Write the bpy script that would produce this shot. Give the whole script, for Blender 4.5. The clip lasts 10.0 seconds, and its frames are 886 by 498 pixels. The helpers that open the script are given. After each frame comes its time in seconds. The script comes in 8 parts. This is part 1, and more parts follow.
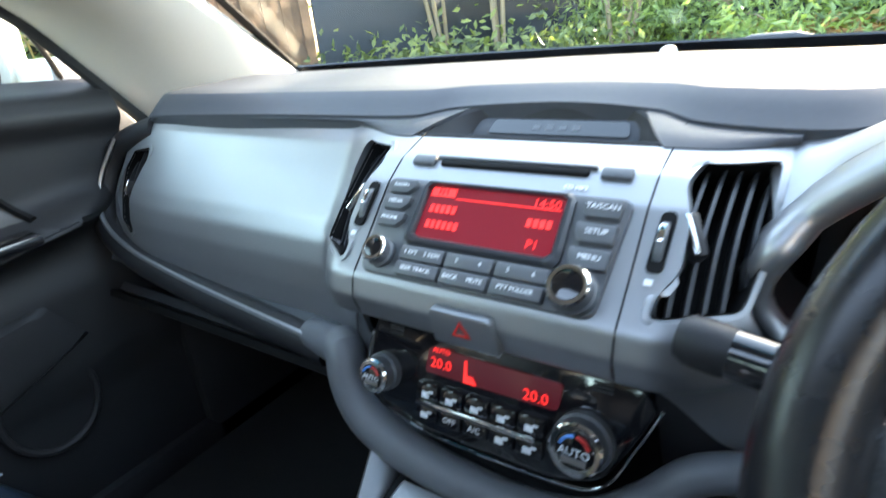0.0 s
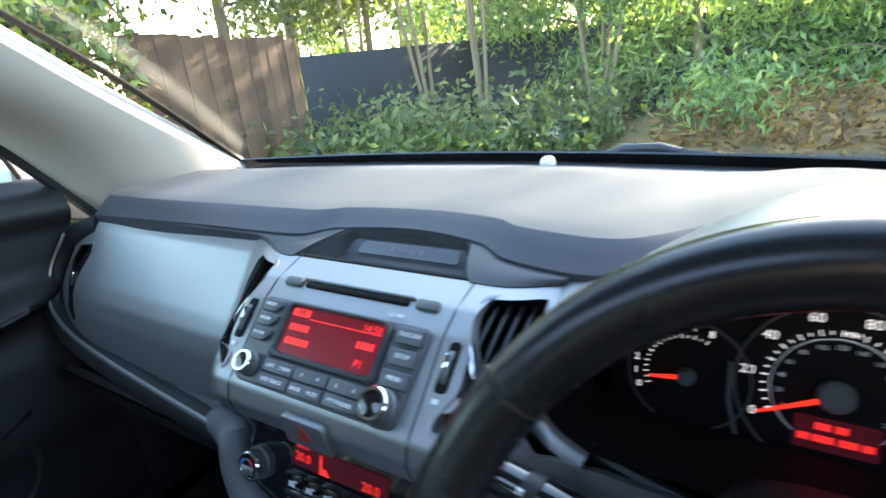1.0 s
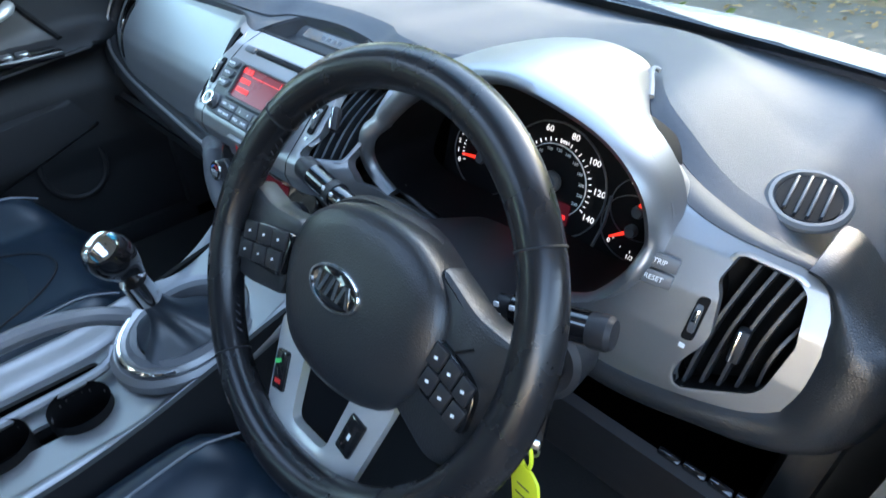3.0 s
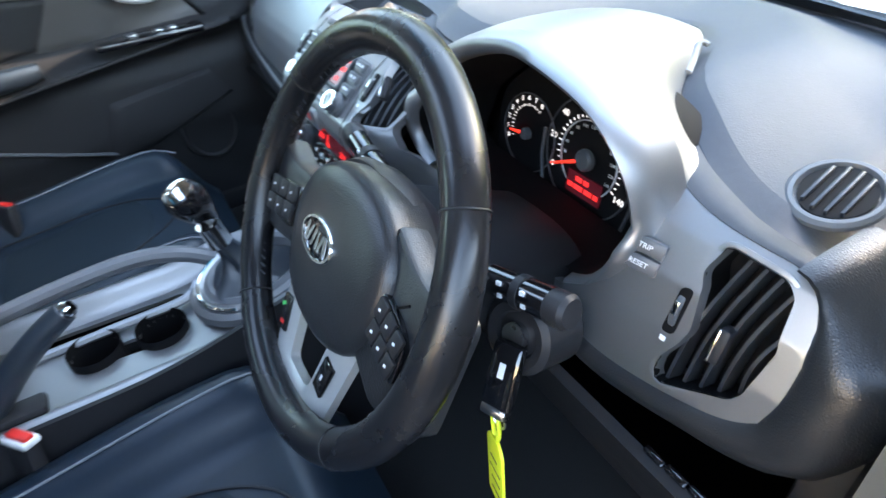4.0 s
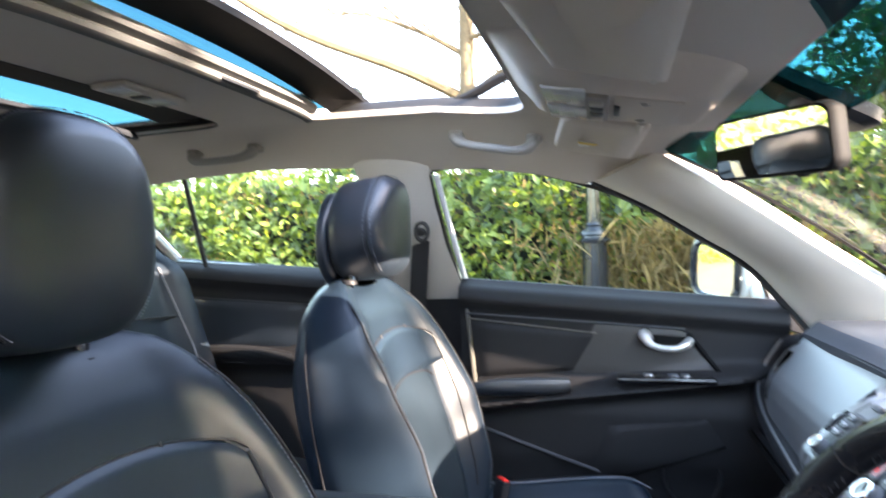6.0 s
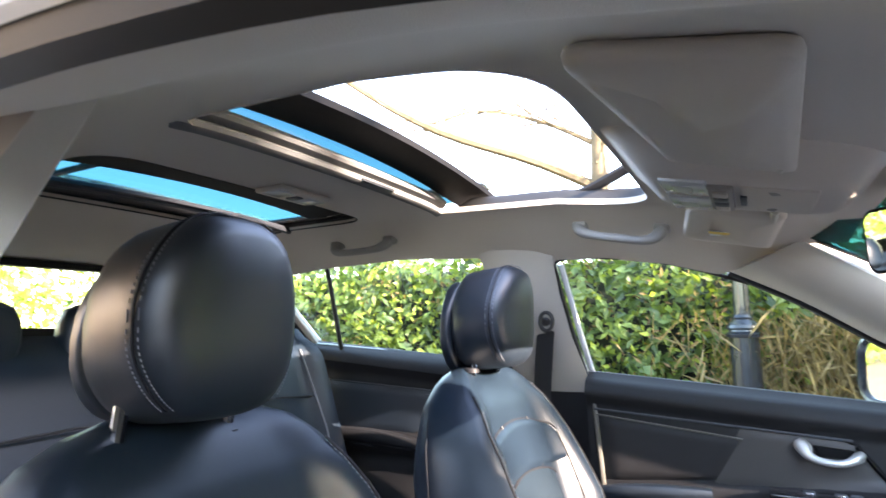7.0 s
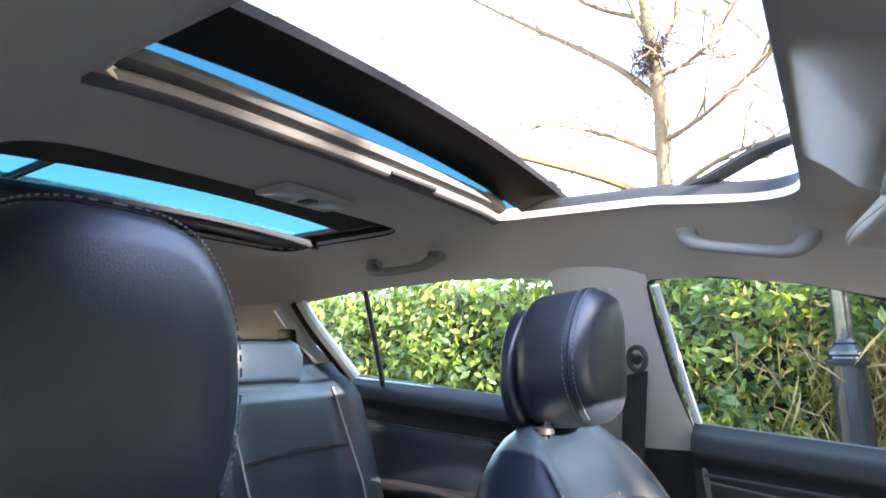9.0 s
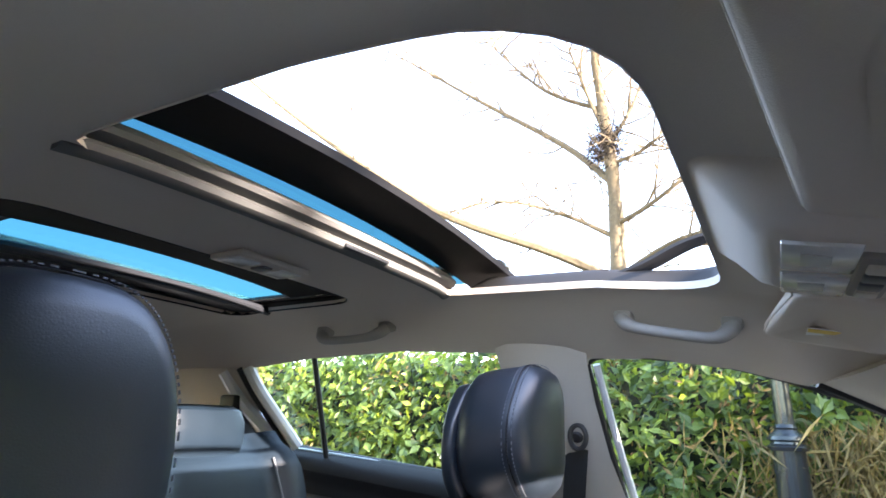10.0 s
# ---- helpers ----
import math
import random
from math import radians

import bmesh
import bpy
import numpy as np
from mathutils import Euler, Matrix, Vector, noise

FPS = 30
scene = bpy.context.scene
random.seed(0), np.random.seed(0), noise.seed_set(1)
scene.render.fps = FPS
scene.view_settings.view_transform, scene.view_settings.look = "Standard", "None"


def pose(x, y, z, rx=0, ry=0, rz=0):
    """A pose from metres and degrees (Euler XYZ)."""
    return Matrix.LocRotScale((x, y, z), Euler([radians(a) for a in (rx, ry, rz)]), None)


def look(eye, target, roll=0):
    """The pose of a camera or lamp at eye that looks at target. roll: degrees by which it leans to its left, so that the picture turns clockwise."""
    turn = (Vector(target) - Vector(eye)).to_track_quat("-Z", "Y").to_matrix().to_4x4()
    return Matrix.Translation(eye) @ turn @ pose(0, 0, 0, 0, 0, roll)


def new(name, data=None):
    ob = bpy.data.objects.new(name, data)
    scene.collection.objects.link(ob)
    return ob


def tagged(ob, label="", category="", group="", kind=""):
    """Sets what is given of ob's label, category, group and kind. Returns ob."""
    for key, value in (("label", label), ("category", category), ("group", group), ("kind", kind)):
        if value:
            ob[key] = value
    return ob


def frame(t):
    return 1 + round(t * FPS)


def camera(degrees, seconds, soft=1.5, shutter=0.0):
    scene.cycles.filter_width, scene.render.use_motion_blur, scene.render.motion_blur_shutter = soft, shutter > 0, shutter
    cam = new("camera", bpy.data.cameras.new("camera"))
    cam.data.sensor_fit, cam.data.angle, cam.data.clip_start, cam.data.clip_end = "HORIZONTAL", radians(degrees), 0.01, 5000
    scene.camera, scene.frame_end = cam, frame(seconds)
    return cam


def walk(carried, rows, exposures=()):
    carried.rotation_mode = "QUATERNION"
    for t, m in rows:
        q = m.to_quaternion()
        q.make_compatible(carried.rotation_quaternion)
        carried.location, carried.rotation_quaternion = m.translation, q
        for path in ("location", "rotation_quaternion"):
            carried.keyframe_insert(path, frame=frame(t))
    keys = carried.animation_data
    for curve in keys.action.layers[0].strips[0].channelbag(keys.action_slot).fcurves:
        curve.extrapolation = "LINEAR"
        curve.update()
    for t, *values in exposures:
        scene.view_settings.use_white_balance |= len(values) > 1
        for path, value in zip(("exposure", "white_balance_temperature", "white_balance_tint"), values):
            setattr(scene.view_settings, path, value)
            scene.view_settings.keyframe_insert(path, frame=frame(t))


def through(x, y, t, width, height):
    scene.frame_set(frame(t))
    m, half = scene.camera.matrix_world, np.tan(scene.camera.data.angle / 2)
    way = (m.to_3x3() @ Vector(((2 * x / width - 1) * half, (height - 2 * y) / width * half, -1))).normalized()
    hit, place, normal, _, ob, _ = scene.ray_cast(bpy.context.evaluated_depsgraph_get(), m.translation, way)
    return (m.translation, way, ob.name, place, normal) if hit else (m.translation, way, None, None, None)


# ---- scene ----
cam = camera(74.9, 10.0, shutter=0.5)

PATH = [
    (0, (0.209, -0.132, 1.138), (-0.89, 1.342, 0.352), -6.5),
    (0.5, (0.269, -0.113, 1.182), (-0.843, 1.388, 0.468), -6.9),
    (1, (0.356, -0.106, 1.217), (-0.749, 1.43, 0.57), -6.5),
    (1.5, (0.511, -0.142, 1.231), (-0.597, 1.387, 0.573), -4.5),
    (2, (0.622, -0.14, 1.248), (-0.533, 1.302, 0.481), -0.8),
    (2.5, (0.664, -0.144, 1.268), (-0.494, 1.146, 0.269), 0.2),
    (3, (0.686, -0.151, 1.282), (-0.435, 0.987, 0.078), -0.1),
    (3.2, (0.697, -0.144, 1.278), (-0.437, 0.958, 0.053), -0.4),
    (4.3, (0.813, -0.039, 1.261), (-0.732, 0.502, 0.113), -6.7),
    (4.5, (0.82, -0.038, 1.247), (-0.833, 0.401, 0.211), -6.2),
    (5, (0.813, -0.046, 1.256), (-1.08, 0.04, 0.617), -5.4),
    (5.5, (0.837, -0.086, 1.269), (-1.132, -0.327, 1.018), -3.5),
    (6, (0.826, -0.113, 1.275), (-1.102, -0.64, 1.232), -2.3),
    (6.2, (0.829, -0.113, 1.273), (-1.073, -0.727, 1.318), -2.2),
    (7.3, (0.844, -0.081, 1.283), (-0.862, -1.081, 1.582), -1.2),
    (7.5, (0.807, -0.105, 1.299), (-0.884, -1.129, 1.601), -1.8),
    (8, (0.747, -0.208, 1.32), (-0.93, -1.255, 1.625), -1.9),
    (8.5, (0.634, -0.26, 1.33), (-1.016, -1.353, 1.617), -0.7),
    (9, (0.581, -0.23, 1.316), (-1.06, -1.324, 1.653), -0.6),
    (9.5, (0.614, -0.202, 1.316), (-1.031, -1.231, 1.802), 0.8),
    (10, (0.606, -0.197, 1.315), (-1.061, -1.143, 1.886), 1.3),
]
walk(cam, [(t, look(eye, target, roll)) for t, eye, target, roll in PATH], [(0, 4.75, 8100, 12), (0.5, 4.4, 7600, 13), (1.0, 4.05, 7150, 11), (1.5, 4.0, 6950, 11), (2.5, 4.2, 6800, 11), (3.2, 4.55, 6800, 11), (4.5, 4.9, 7800, 17), (5.0, 5.0, 7900, 19), (5.5, 4.65, 7700, 21), (6.2, 4.5, 7450, 21), (7.3, 4.4, 7200, 24), (8.0, 4.5, 7000, 24), (8.5, 4.5, 6850, 24), (10, 4.05, 6950, 22)])

# ---- world, sun and exposure ----
SUN_AZ, SUN_EL = -11.0, 18.5          # degrees to the left (-: right) of the car's nose, and above the horizon
world = bpy.data.worlds.new("sky")
scene.world = world
world.use_nodes = True
wn, wl = world.node_tree.nodes, world.node_tree.links
sky = wn.new("ShaderNodeTexSky")
sky.sky_type, sky.sun_disc = "NISHITA", False
sky.sun_elevation, sky.sun_rotation = radians(SUN_EL), radians(-SUN_AZ)
sky.air_density, sky.dust_density = 1.0, 0.9
wn["Background"].inputs["Strength"].default_value = 0.15
wl.new(sky.outputs[0], wn["Background"].inputs["Color"])
sun = new("sun", bpy.data.lights.new("sun", "SUN"))
sun.data.energy, sun.data.angle, sun.data.color = 3.1, radians(0.6), (1.0, 0.93, 0.82)
sun_way = Vector((-math.sin(radians(SUN_AZ)) * math.cos(radians(SUN_EL)), math.cos(radians(SUN_AZ)) * math.cos(radians(SUN_EL)), math.sin(radians(SUN_EL))))
sun.matrix_world = look(tuple(sun_way * 30), (0, 0, 0))


# ---- materials ----
def node(nt, kind, **values):
    n = nt.nodes.new(kind)
    for k, v in values.items():
        n.inputs[k.replace("_", " ")].default_value = v
    return n


def material(name, colour, rough=0.5, metal=0.0, grain=0.0, grain_scale=900.0, cells=False, mottle=0.12, mottle_scale=9.0, spots=None,
             coat=0.0, sheen=0.0, vary=0.0, emit=None, power=0.0, rough_var=0.08, fine=None):
    """A procedural surface: base colour with a coarse and a fine variation, roughness variation and a small relief."""
    m = bpy.data.materials.new(name)
    m.use_nodes = True
    nt = m.node_tree
    b = nt.nodes["Principled BSDF"]
    co = nt.nodes.new("ShaderNodeTexCoord")
    big = node(nt, "ShaderNodeTexNoise", Scale=mottle_scale, Detail=5.0, Roughness=0.6)
    small = node(nt, "ShaderNodeTexNoise", Scale=grain_scale * (fine or 0.25), Detail=3.0)
    for n in (big, small):
        nt.links.new(co.outputs["Object"], n.inputs["Vector"])
    mix = nt.nodes.new("ShaderNodeMix")
    mix.data_type = "RGBA"
    lo = [c * (1 - mottle) for c in colour]
    hi = [min(1, c * (1 + mottle)) for c in (spots or colour)]
    mix.inputs["A"].default_value, mix.inputs["B"].default_value = (*lo, 1), (*hi, 1)
    add = nt.nodes.new("ShaderNodeMath")
    add.operation = "MULTIPLY_ADD"
    add.inputs[1].default_value, add.inputs[2].default_value = 0.5, 0.0
    nt.links.new(small.outputs[0], add.inputs[0])
    add2 = nt.nodes.new("ShaderNodeMath")
    add2.operation = "MULTIPLY_ADD"
    add2.inputs[1].default_value = 0.6
    nt.links.new(big.outputs[0], add2.inputs[0])
    nt.links.new(add.outputs[0], add2.inputs[2])
    fac = add2.outputs[0]
    if vary:
        info = nt.nodes.new("ShaderNodeObjectInfo")
        isl = nt.nodes.new("ShaderNodeNewGeometry")
        s1 = nt.nodes.new("ShaderNodeMath")
        s1.operation = "ADD"
        nt.links.new(info.outputs["Random"], s1.inputs[0])
        nt.links.new(isl.outputs["Random Per Island"], s1.inputs[1])
        s2 = nt.nodes.new("ShaderNodeMath")
        s2.operation = "FRACT"
        nt.links.new(s1.outputs[0], s2.inputs[0])
        s3 = nt.nodes.new("ShaderNodeMath")
        s3.operation = "MULTIPLY_ADD"
        s3.inputs[1].default_value, s3.inputs[2].default_value = vary, -vary / 2
        nt.links.new(s2.outputs[0], s3.inputs[0])
        s4 = nt.nodes.new("ShaderNodeMath")
        s4.operation = "ADD"
        s4.use_clamp = True
        nt.links.new(fac, s4.inputs[0])
        nt.links.new(s3.outputs[0], s4.inputs[1])
        fac = s4.outputs[0]
    nt.links.new(fac, mix.inputs["Factor"])
    nt.links.new(mix.outputs["Result"], b.inputs["Base Color"])
    rr = nt.nodes.new("ShaderNodeMapRange")
    rr.inputs["To Min"].default_value, rr.inputs["To Max"].default_value = max(0.02, rough - rough_var), min(1, rough + rough_var)
    nt.links.new(big.outputs[0], rr.inputs["Value"])
    nt.links.new(rr.outputs[0], b.inputs["Roughness"])
    b.inputs["Metallic"].default_value = metal
    b.inputs["Coat Weight"].default_value = coat
    b.inputs["Sheen Weight"].default_value = sheen
    if grain:
        if cells:
            tex = node(nt, "ShaderNodeTexVoronoi", Scale=grain_scale)
            tex.feature = "DISTANCE_TO_EDGE"
        else:
            tex = node(nt, "ShaderNodeTexNoise", Scale=grain_scale, Detail=2.0)
        nt.links.new(co.outputs["Object"], tex.inputs["Vector"])
        bump = node(nt, "ShaderNodeBump", Strength=grain, Distance=0.0006 if grain_scale > 100 else 0.01)
        nt.links.new(tex.outputs[0], bump.inputs["Height"])
        nt.links.new(bump.outputs[0], b.inputs["Normal"])
    if emit:
        b.inputs["Emission Color"].default_value = (*emit, 1)
        b.inputs["Emission Strength"].default_value = power
    return m


def glass(name, tint, gloss=0.04, rough=0.0):
    """A clear or tinted pane: it lets light straight through and mirrors at its surface."""
    m = bpy.data.materials.new(name)
    m.use_nodes = True
    nt = m.node_tree
    nt.nodes.clear()
    out = nt.nodes.new("ShaderNodeOutputMaterial")
    tr = nt.nodes.new("ShaderNodeBsdfTransparent")
    tr.inputs[0].default_value = (*tint, 1)
    gl = nt.nodes.new("ShaderNodeBsdfGlossy")
    gl.inputs["Roughness"].default_value = rough
    fr = node(nt, "ShaderNodeFresnel", IOR=1.45)
    k = nt.nodes.new("ShaderNodeMath")
    k.operation, k.use_clamp = "MULTIPLY", True
    k.inputs[1].default_value = gloss / 0.04 * 0.5
    nt.links.new(fr.outputs[0], k.inputs[0])
    most = nt.nodes.new("ShaderNodeMath")
    most.operation = "MINIMUM"
    most.inputs[1].default_value = 0.06
    nt.links.new(k.outputs[0], most.inputs[0])
    mx = nt.nodes.new("ShaderNodeMixShader")
    nt.links.new(most.outputs[0], mx.inputs[0])
    nt.links.new(tr.outputs[0], mx.inputs[1])
    nt.links.new(gl.outputs[0], mx.inputs[2])
    nt.links.new(mx.outputs[0], out.inputs[0])
    return m


def leaf_material(name, dark, light, rough=0.38, through=0.35):
    """Foliage: leaves that differ one from another and let some light through."""
    m = material(name, dark, rough, mottle=0.35, mottle_scale=1.6, spots=light, vary=1.0, rough_var=0.1)
    nt = m.node_tree
    b, out = nt.nodes["Principled BSDF"], nt.nodes["Material Output"]
    col = b.inputs["Base Color"].links[0].from_socket
    tl = nt.nodes.new("ShaderNodeBsdfTranslucent")
    warm = nt.nodes.new("ShaderNodeMix")
    warm.data_type, warm.blend_type = "RGBA", "MULTIPLY"
    warm.inputs["Factor"].default_value = 1.0
    warm.inputs["B"].default_value = (2.6, 2.4, 0.9, 1)
    nt.links.new(col, warm.inputs["A"])
    nt.links.new(warm.outputs["Result"], tl.inputs["Color"])
    mx = nt.nodes.new("ShaderNodeMixShader")
    mx.inputs[0].default_value = through
    nt.links.new(b.outputs[0], mx.inputs[1])
    nt.links.new(tl.outputs[0], mx.inputs[2])
    nt.links.new(mx.outputs[0], out.inputs["Surface"])
    return m


PAD = material("grained_dash_plastic", (0.060, 0.065, 0.073), 0.50, grain=0.45, grain_scale=450, cells=True, mottle=0.15, mottle_scale=5)
# The pad's plastic again, darkened in colour for the shade on its sloping front.
ROLLM = material("darkened_grained_plastic", (0.052, 0.056, 0.064), 0.4, grain=0.3, grain_scale=700, cells=True, mottle=0.15, mottle_scale=5)
HUBM = material("grained_airbag_plastic", (0.016, 0.017, 0.019), 0.34, grain=0.5, grain_scale=430, cells=True, mottle=0.1)
SHADEM = material("grey_shade_plastic", (0.12, 0.12, 0.118), 0.75, grain=0.1, grain_scale=900, mottle=0.05)
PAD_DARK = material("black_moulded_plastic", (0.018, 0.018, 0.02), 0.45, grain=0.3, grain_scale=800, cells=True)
SILVER = material("silver_painted_plastic", (0.30, 0.305, 0.315), 0.43, metal=0.85, grain=0.04, grain_scale=1500, mottle=0.05, mottle_scale=4)
SILVER_L = material("bright_satin_silver", (0.62, 0.62, 0.61), 0.3, metal=0.6, mottle=0.04, mottle_scale=6)
GREY_BTN = material("dark_grey_switch_plastic", (0.075, 0.08, 0.087), 0.42, grain=0.1, grain_scale=1600, mottle=0.08)
GLOSS = material("gloss_black_plastic", (0.006, 0.006, 0.007), 0.09, mottle=0.2, rough_var=0.03, coat=0.6)
# Near-black: the deep shade of cavities, trays and footwells is put into this colour.
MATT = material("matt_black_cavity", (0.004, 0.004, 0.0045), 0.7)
SLAT = material("vent_slat_plastic", (0.020, 0.022, 0.026), 0.35, mottle=0.1)
CHROME = material("chrome", (0.78, 0.78, 0.78), 0.09, metal=1.0, mottle=0.05, rough_var=0.04)
STEEL = material("brushed_steel", (0.5, 0.5, 0.5), 0.28, metal=1.0)
# The blue in LEATHER and SEATL is sky sheen put into the base colour.
LEATHER = material("black_leather", (0.008, 0.0145, 0.023), 0.42, grain=0.22, grain_scale=520, cells=True, mottle=0.25, mottle_scale=7, rough_var=0.09)
WORN = material("worn_rim_leather", (0.009, 0.009, 0.0105), 0.27, grain=0.10, grain_scale=900, cells=True, mottle=0.35, mottle_scale=14, rough_var=0.12)
SEATL = material("sky_tinted_dark_leather", (0.008, 0.0155, 0.025), 0.36, grain=0.16, grain_scale=600, cells=True, mottle=0.22, mottle_scale=6, rough_var=0.08)
SEATC = material("perforated_seat_centre", (0.010, 0.017, 0.024), 0.52, grain=0.5, grain_scale=260, cells=True, mottle=0.15, mottle_scale=8)
HANDLE = material("greyed_beige_handle_plastic", (0.28, 0.26, 0.235), 0.65, grain=0.2, grain_scale=900, cells=True, mottle=0.05)
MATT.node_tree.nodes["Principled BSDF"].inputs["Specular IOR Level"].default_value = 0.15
STITCH = material("grey_stitching", (0.16, 0.17, 0.19), 0.7, mottle=0.1)
LINING = material("beige_grey_roof_lining", (0.56, 0.495, 0.425), 0.9, grain=0.5, grain_scale=900, mottle=0.05, mottle_scale=3, sheen=0.1)
TRIM = material("beige_pillar_plastic", (0.53, 0.48, 0.415), 0.55, grain=0.25, grain_scale=900, cells=True, mottle=0.05, mottle_scale=3)
DOORP = material("charcoal_door_plastic", (0.016, 0.016, 0.0175), 0.58, grain=0.35, grain_scale=600, cells=True, mottle=0.15)
OLIVE = material("olive_grey_door_plastic", (0.10, 0.094, 0.08), 0.5, grain=0.3, grain_scale=600, cells=True, mottle=0.06)
DOORL = material("brown_grey_door_plastic", (0.042, 0.039, 0.037), 0.5, grain=0.3, grain_scale=600, cells=True)
for polished, level in ((LEATHER, 0.95), (WORN, 0.45), (SEATL, 0.35), (SEATC, 0.15), (HUBM, 0.5), (PAD, 0.22), (PAD_DARK, 0.25), (ROLLM, 0.14), (DOORP, 0.3)):
    polished.node_tree.nodes["Principled BSDF"].inputs["Specular IOR Level"].default_value = level
CARPET = material("black_carpet", (0.012, 0.012, 0.012), 0.95, grain=0.9, grain_scale=300)
RUBBER = material("black_rubber", (0.012, 0.012, 0.012), 0.6)
WHITE_PAINT = material("white_car_paint", (0.80, 0.81, 0.82), 0.22, coat=0.7, mottle=0.02)
LETTER = material("white_lettering", (0.85, 0.85, 0.85), 0.5, mottle=0.02, emit=(0.9, 0.9, 0.95), power=0.06)
LETTER_D = material("dim_lettering", (0.75, 0.76, 0.78), 0.5, mottle=0.02)
NEEDLE = material("lit_red_needle", (0.8, 0.03, 0.02), 0.4, emit=(1.0, 0.035, 0.02), power=0.08)
LCD = material("red_backlit_display", (0.06, 0.008, 0.014), 0.25, mottle=0.1, emit=(0.9, 0.02, 0.06), power=0.009)
LCD_DIM = material("dark_display_glass", (0.05, 0.016, 0.022), 0.12, mottle=0.1, emit=(0.5, 0.02, 0.04), power=0.004)
LCD_TEXT = material("red_display_segments", (0.8, 0.03, 0.03), 0.4, emit=(1.0, 0.03, 0.03), power=0.06)
RED = material("red_plastic", (0.62, 0.03, 0.025), 0.35)
GREEN = material("green_print", (0.05, 0.5, 0.12), 0.5)
BLUE = material("blue_print", (0.05, 0.25, 0.7), 0.5)
AMBER = material("amber_label_print", (0.75, 0.52, 0.05), 0.5)
YELLOW = material("fluorescent_yellow_plastic", (0.78, 0.82, 0.04), 0.45, mottle=0.08)
CLEAR = material("clear_lamp_lens", (0.62, 0.63, 0.62), 0.15, mottle=0.15, mottle_scale=40, coat=0.5)
BELT = material("black_webbing", (0.02, 0.02, 0.021), 0.7, grain=0.6, grain_scale=500)
PANE = glass("windscreen_glass", (0.93, 0.96, 0.95), 0.022)
TINTED = glass("tinted_roof_glass", (0.12, 0.25, 0.28), 0.012)
SIDE = glass("side_window_glass", (0.86, 0.92, 0.88))
MIRROR = material("mirror_glass", (0.85, 0.86, 0.86), 0.015, metal=1.0, mottle=0.01, rough_var=0.005)
WALLM = material("beige_rendered_wall", (0.62, 0.52, 0.38), 0.9, grain=0.6, grain_scale=60, mottle=0.15, mottle_scale=1.5)
TWIGS = leaf_material("dead_hedge_leaves", (0.10, 0.055, 0.025), (0.24, 0.15, 0.06), 0.7, 0.25)
ASPHALT = material("asphalt_with_leaf_litter", (0.065, 0.06, 0.055), 0.9, grain=0.6, grain_scale=60, mottle=0.4, mottle_scale=1.2, spots=(0.14, 0.115, 0.085))
SOIL = material("leaf_litter_soil", (0.10, 0.065, 0.035), 0.95, grain=0.8, grain_scale=25, mottle=0.5, mottle_scale=2.5, spots=(0.24, 0.16, 0.08))
# Fence wood made darker in colour to stand for the trees' shade on it.
WOOD = material("weathered_fence_wood", (0.075, 0.038, 0.023), 0.85, grain=0.6, grain_scale=80, mottle=0.35, mottle_scale=3, vary=0.6, spots=(0.115, 0.065, 0.04))
SCREEN = material("dark_blue_screen_fence", (0.016, 0.022, 0.032), 0.7, mottle=0.2)
BARK = material("grey_brown_bark", (0.20, 0.155, 0.10), 0.9, grain=0.9, grain_scale=45, mottle=0.4, mottle_scale=6)
BARK_L = material("pale_twig_bark", (0.022, 0.016, 0.010), 0.85, grain=0.8, grain_scale=45, mottle=0.5, mottle_scale=6, spots=(0.13, 0.10, 0.055))
POST = material("black_gloss_lamp_post_paint", (0.012, 0.014, 0.02), 0.25, coat=0.4, mottle=0.2)
LAUREL = leaf_material("laurel_leaves", (0.034, 0.070, 0.022), (0.115, 0.165, 0.055), 0.3, 0.35)
LAUREL_Y = leaf_material("young_yellow_green_leaves", (0.075, 0.125, 0.020), (0.20, 0.24, 0.05), 0.35, 0.45)
DRYGRASS = leaf_material("dry_grass", (0.16, 0.11, 0.05), (0.27, 0.20, 0.10), 0.8, 0.2)
CONIFER = leaf_material("conifer_sprays", (0.065, 0.12, 0.05), (0.17, 0.25, 0.11), 0.45, 0.45)
UNDER = leaf_material("undergrowth_leaves", (0.035, 0.06, 0.024), (0.11, 0.14, 0.05), 0.45, 0.4)
BRACKEN = leaf_material("dead_bracken", (0.12, 0.07, 0.03), (0.26, 0.16, 0.075), 0.8, 0.3)


# ---- building helpers ----
def thing(name, at, label, category, group="", kind=""):
    ob = new(name)
    ob.empty_display_size = 0.05
    ob.matrix_basis = Matrix.Translation(at)
    return tagged(ob, label, category, group, kind)


def solid(name, bm, mat, sharp=35):
    """A mesh object from a bmesh in world coordinates, with its origin at its own middle."""
    bmesh.ops.recalc_face_normals(bm, faces=bm.faces)
    vs = [v.co for v in bm.verts]
    c = sum(vs, Vector()) / max(1, len(vs))
    for v in bm.verts:
        v.co -= c
    me = bpy.data.meshes.new(name)
    bm.to_mesh(me)
    bm.free()
    me.materials.append(mat)
    me.shade_smooth()
    me.set_sharp_from_angle(angle=radians(sharp))
    ob = new(name, me)
    ob.matrix_basis = Matrix.Translation(c)
    return ob


def part(name, bm, mat, parent, label="", sharp=35):
    ob = solid(name, bm, mat, sharp)
    ob.parent = parent
    ob.matrix_parent_inverse = place_of(parent).inverted()
    return tagged(ob, label)


def place_of(ob):
    m = ob.matrix_basis
    if ob.parent:
        m = place_of(ob.parent) @ ob.matrix_parent_inverse @ m
    return m


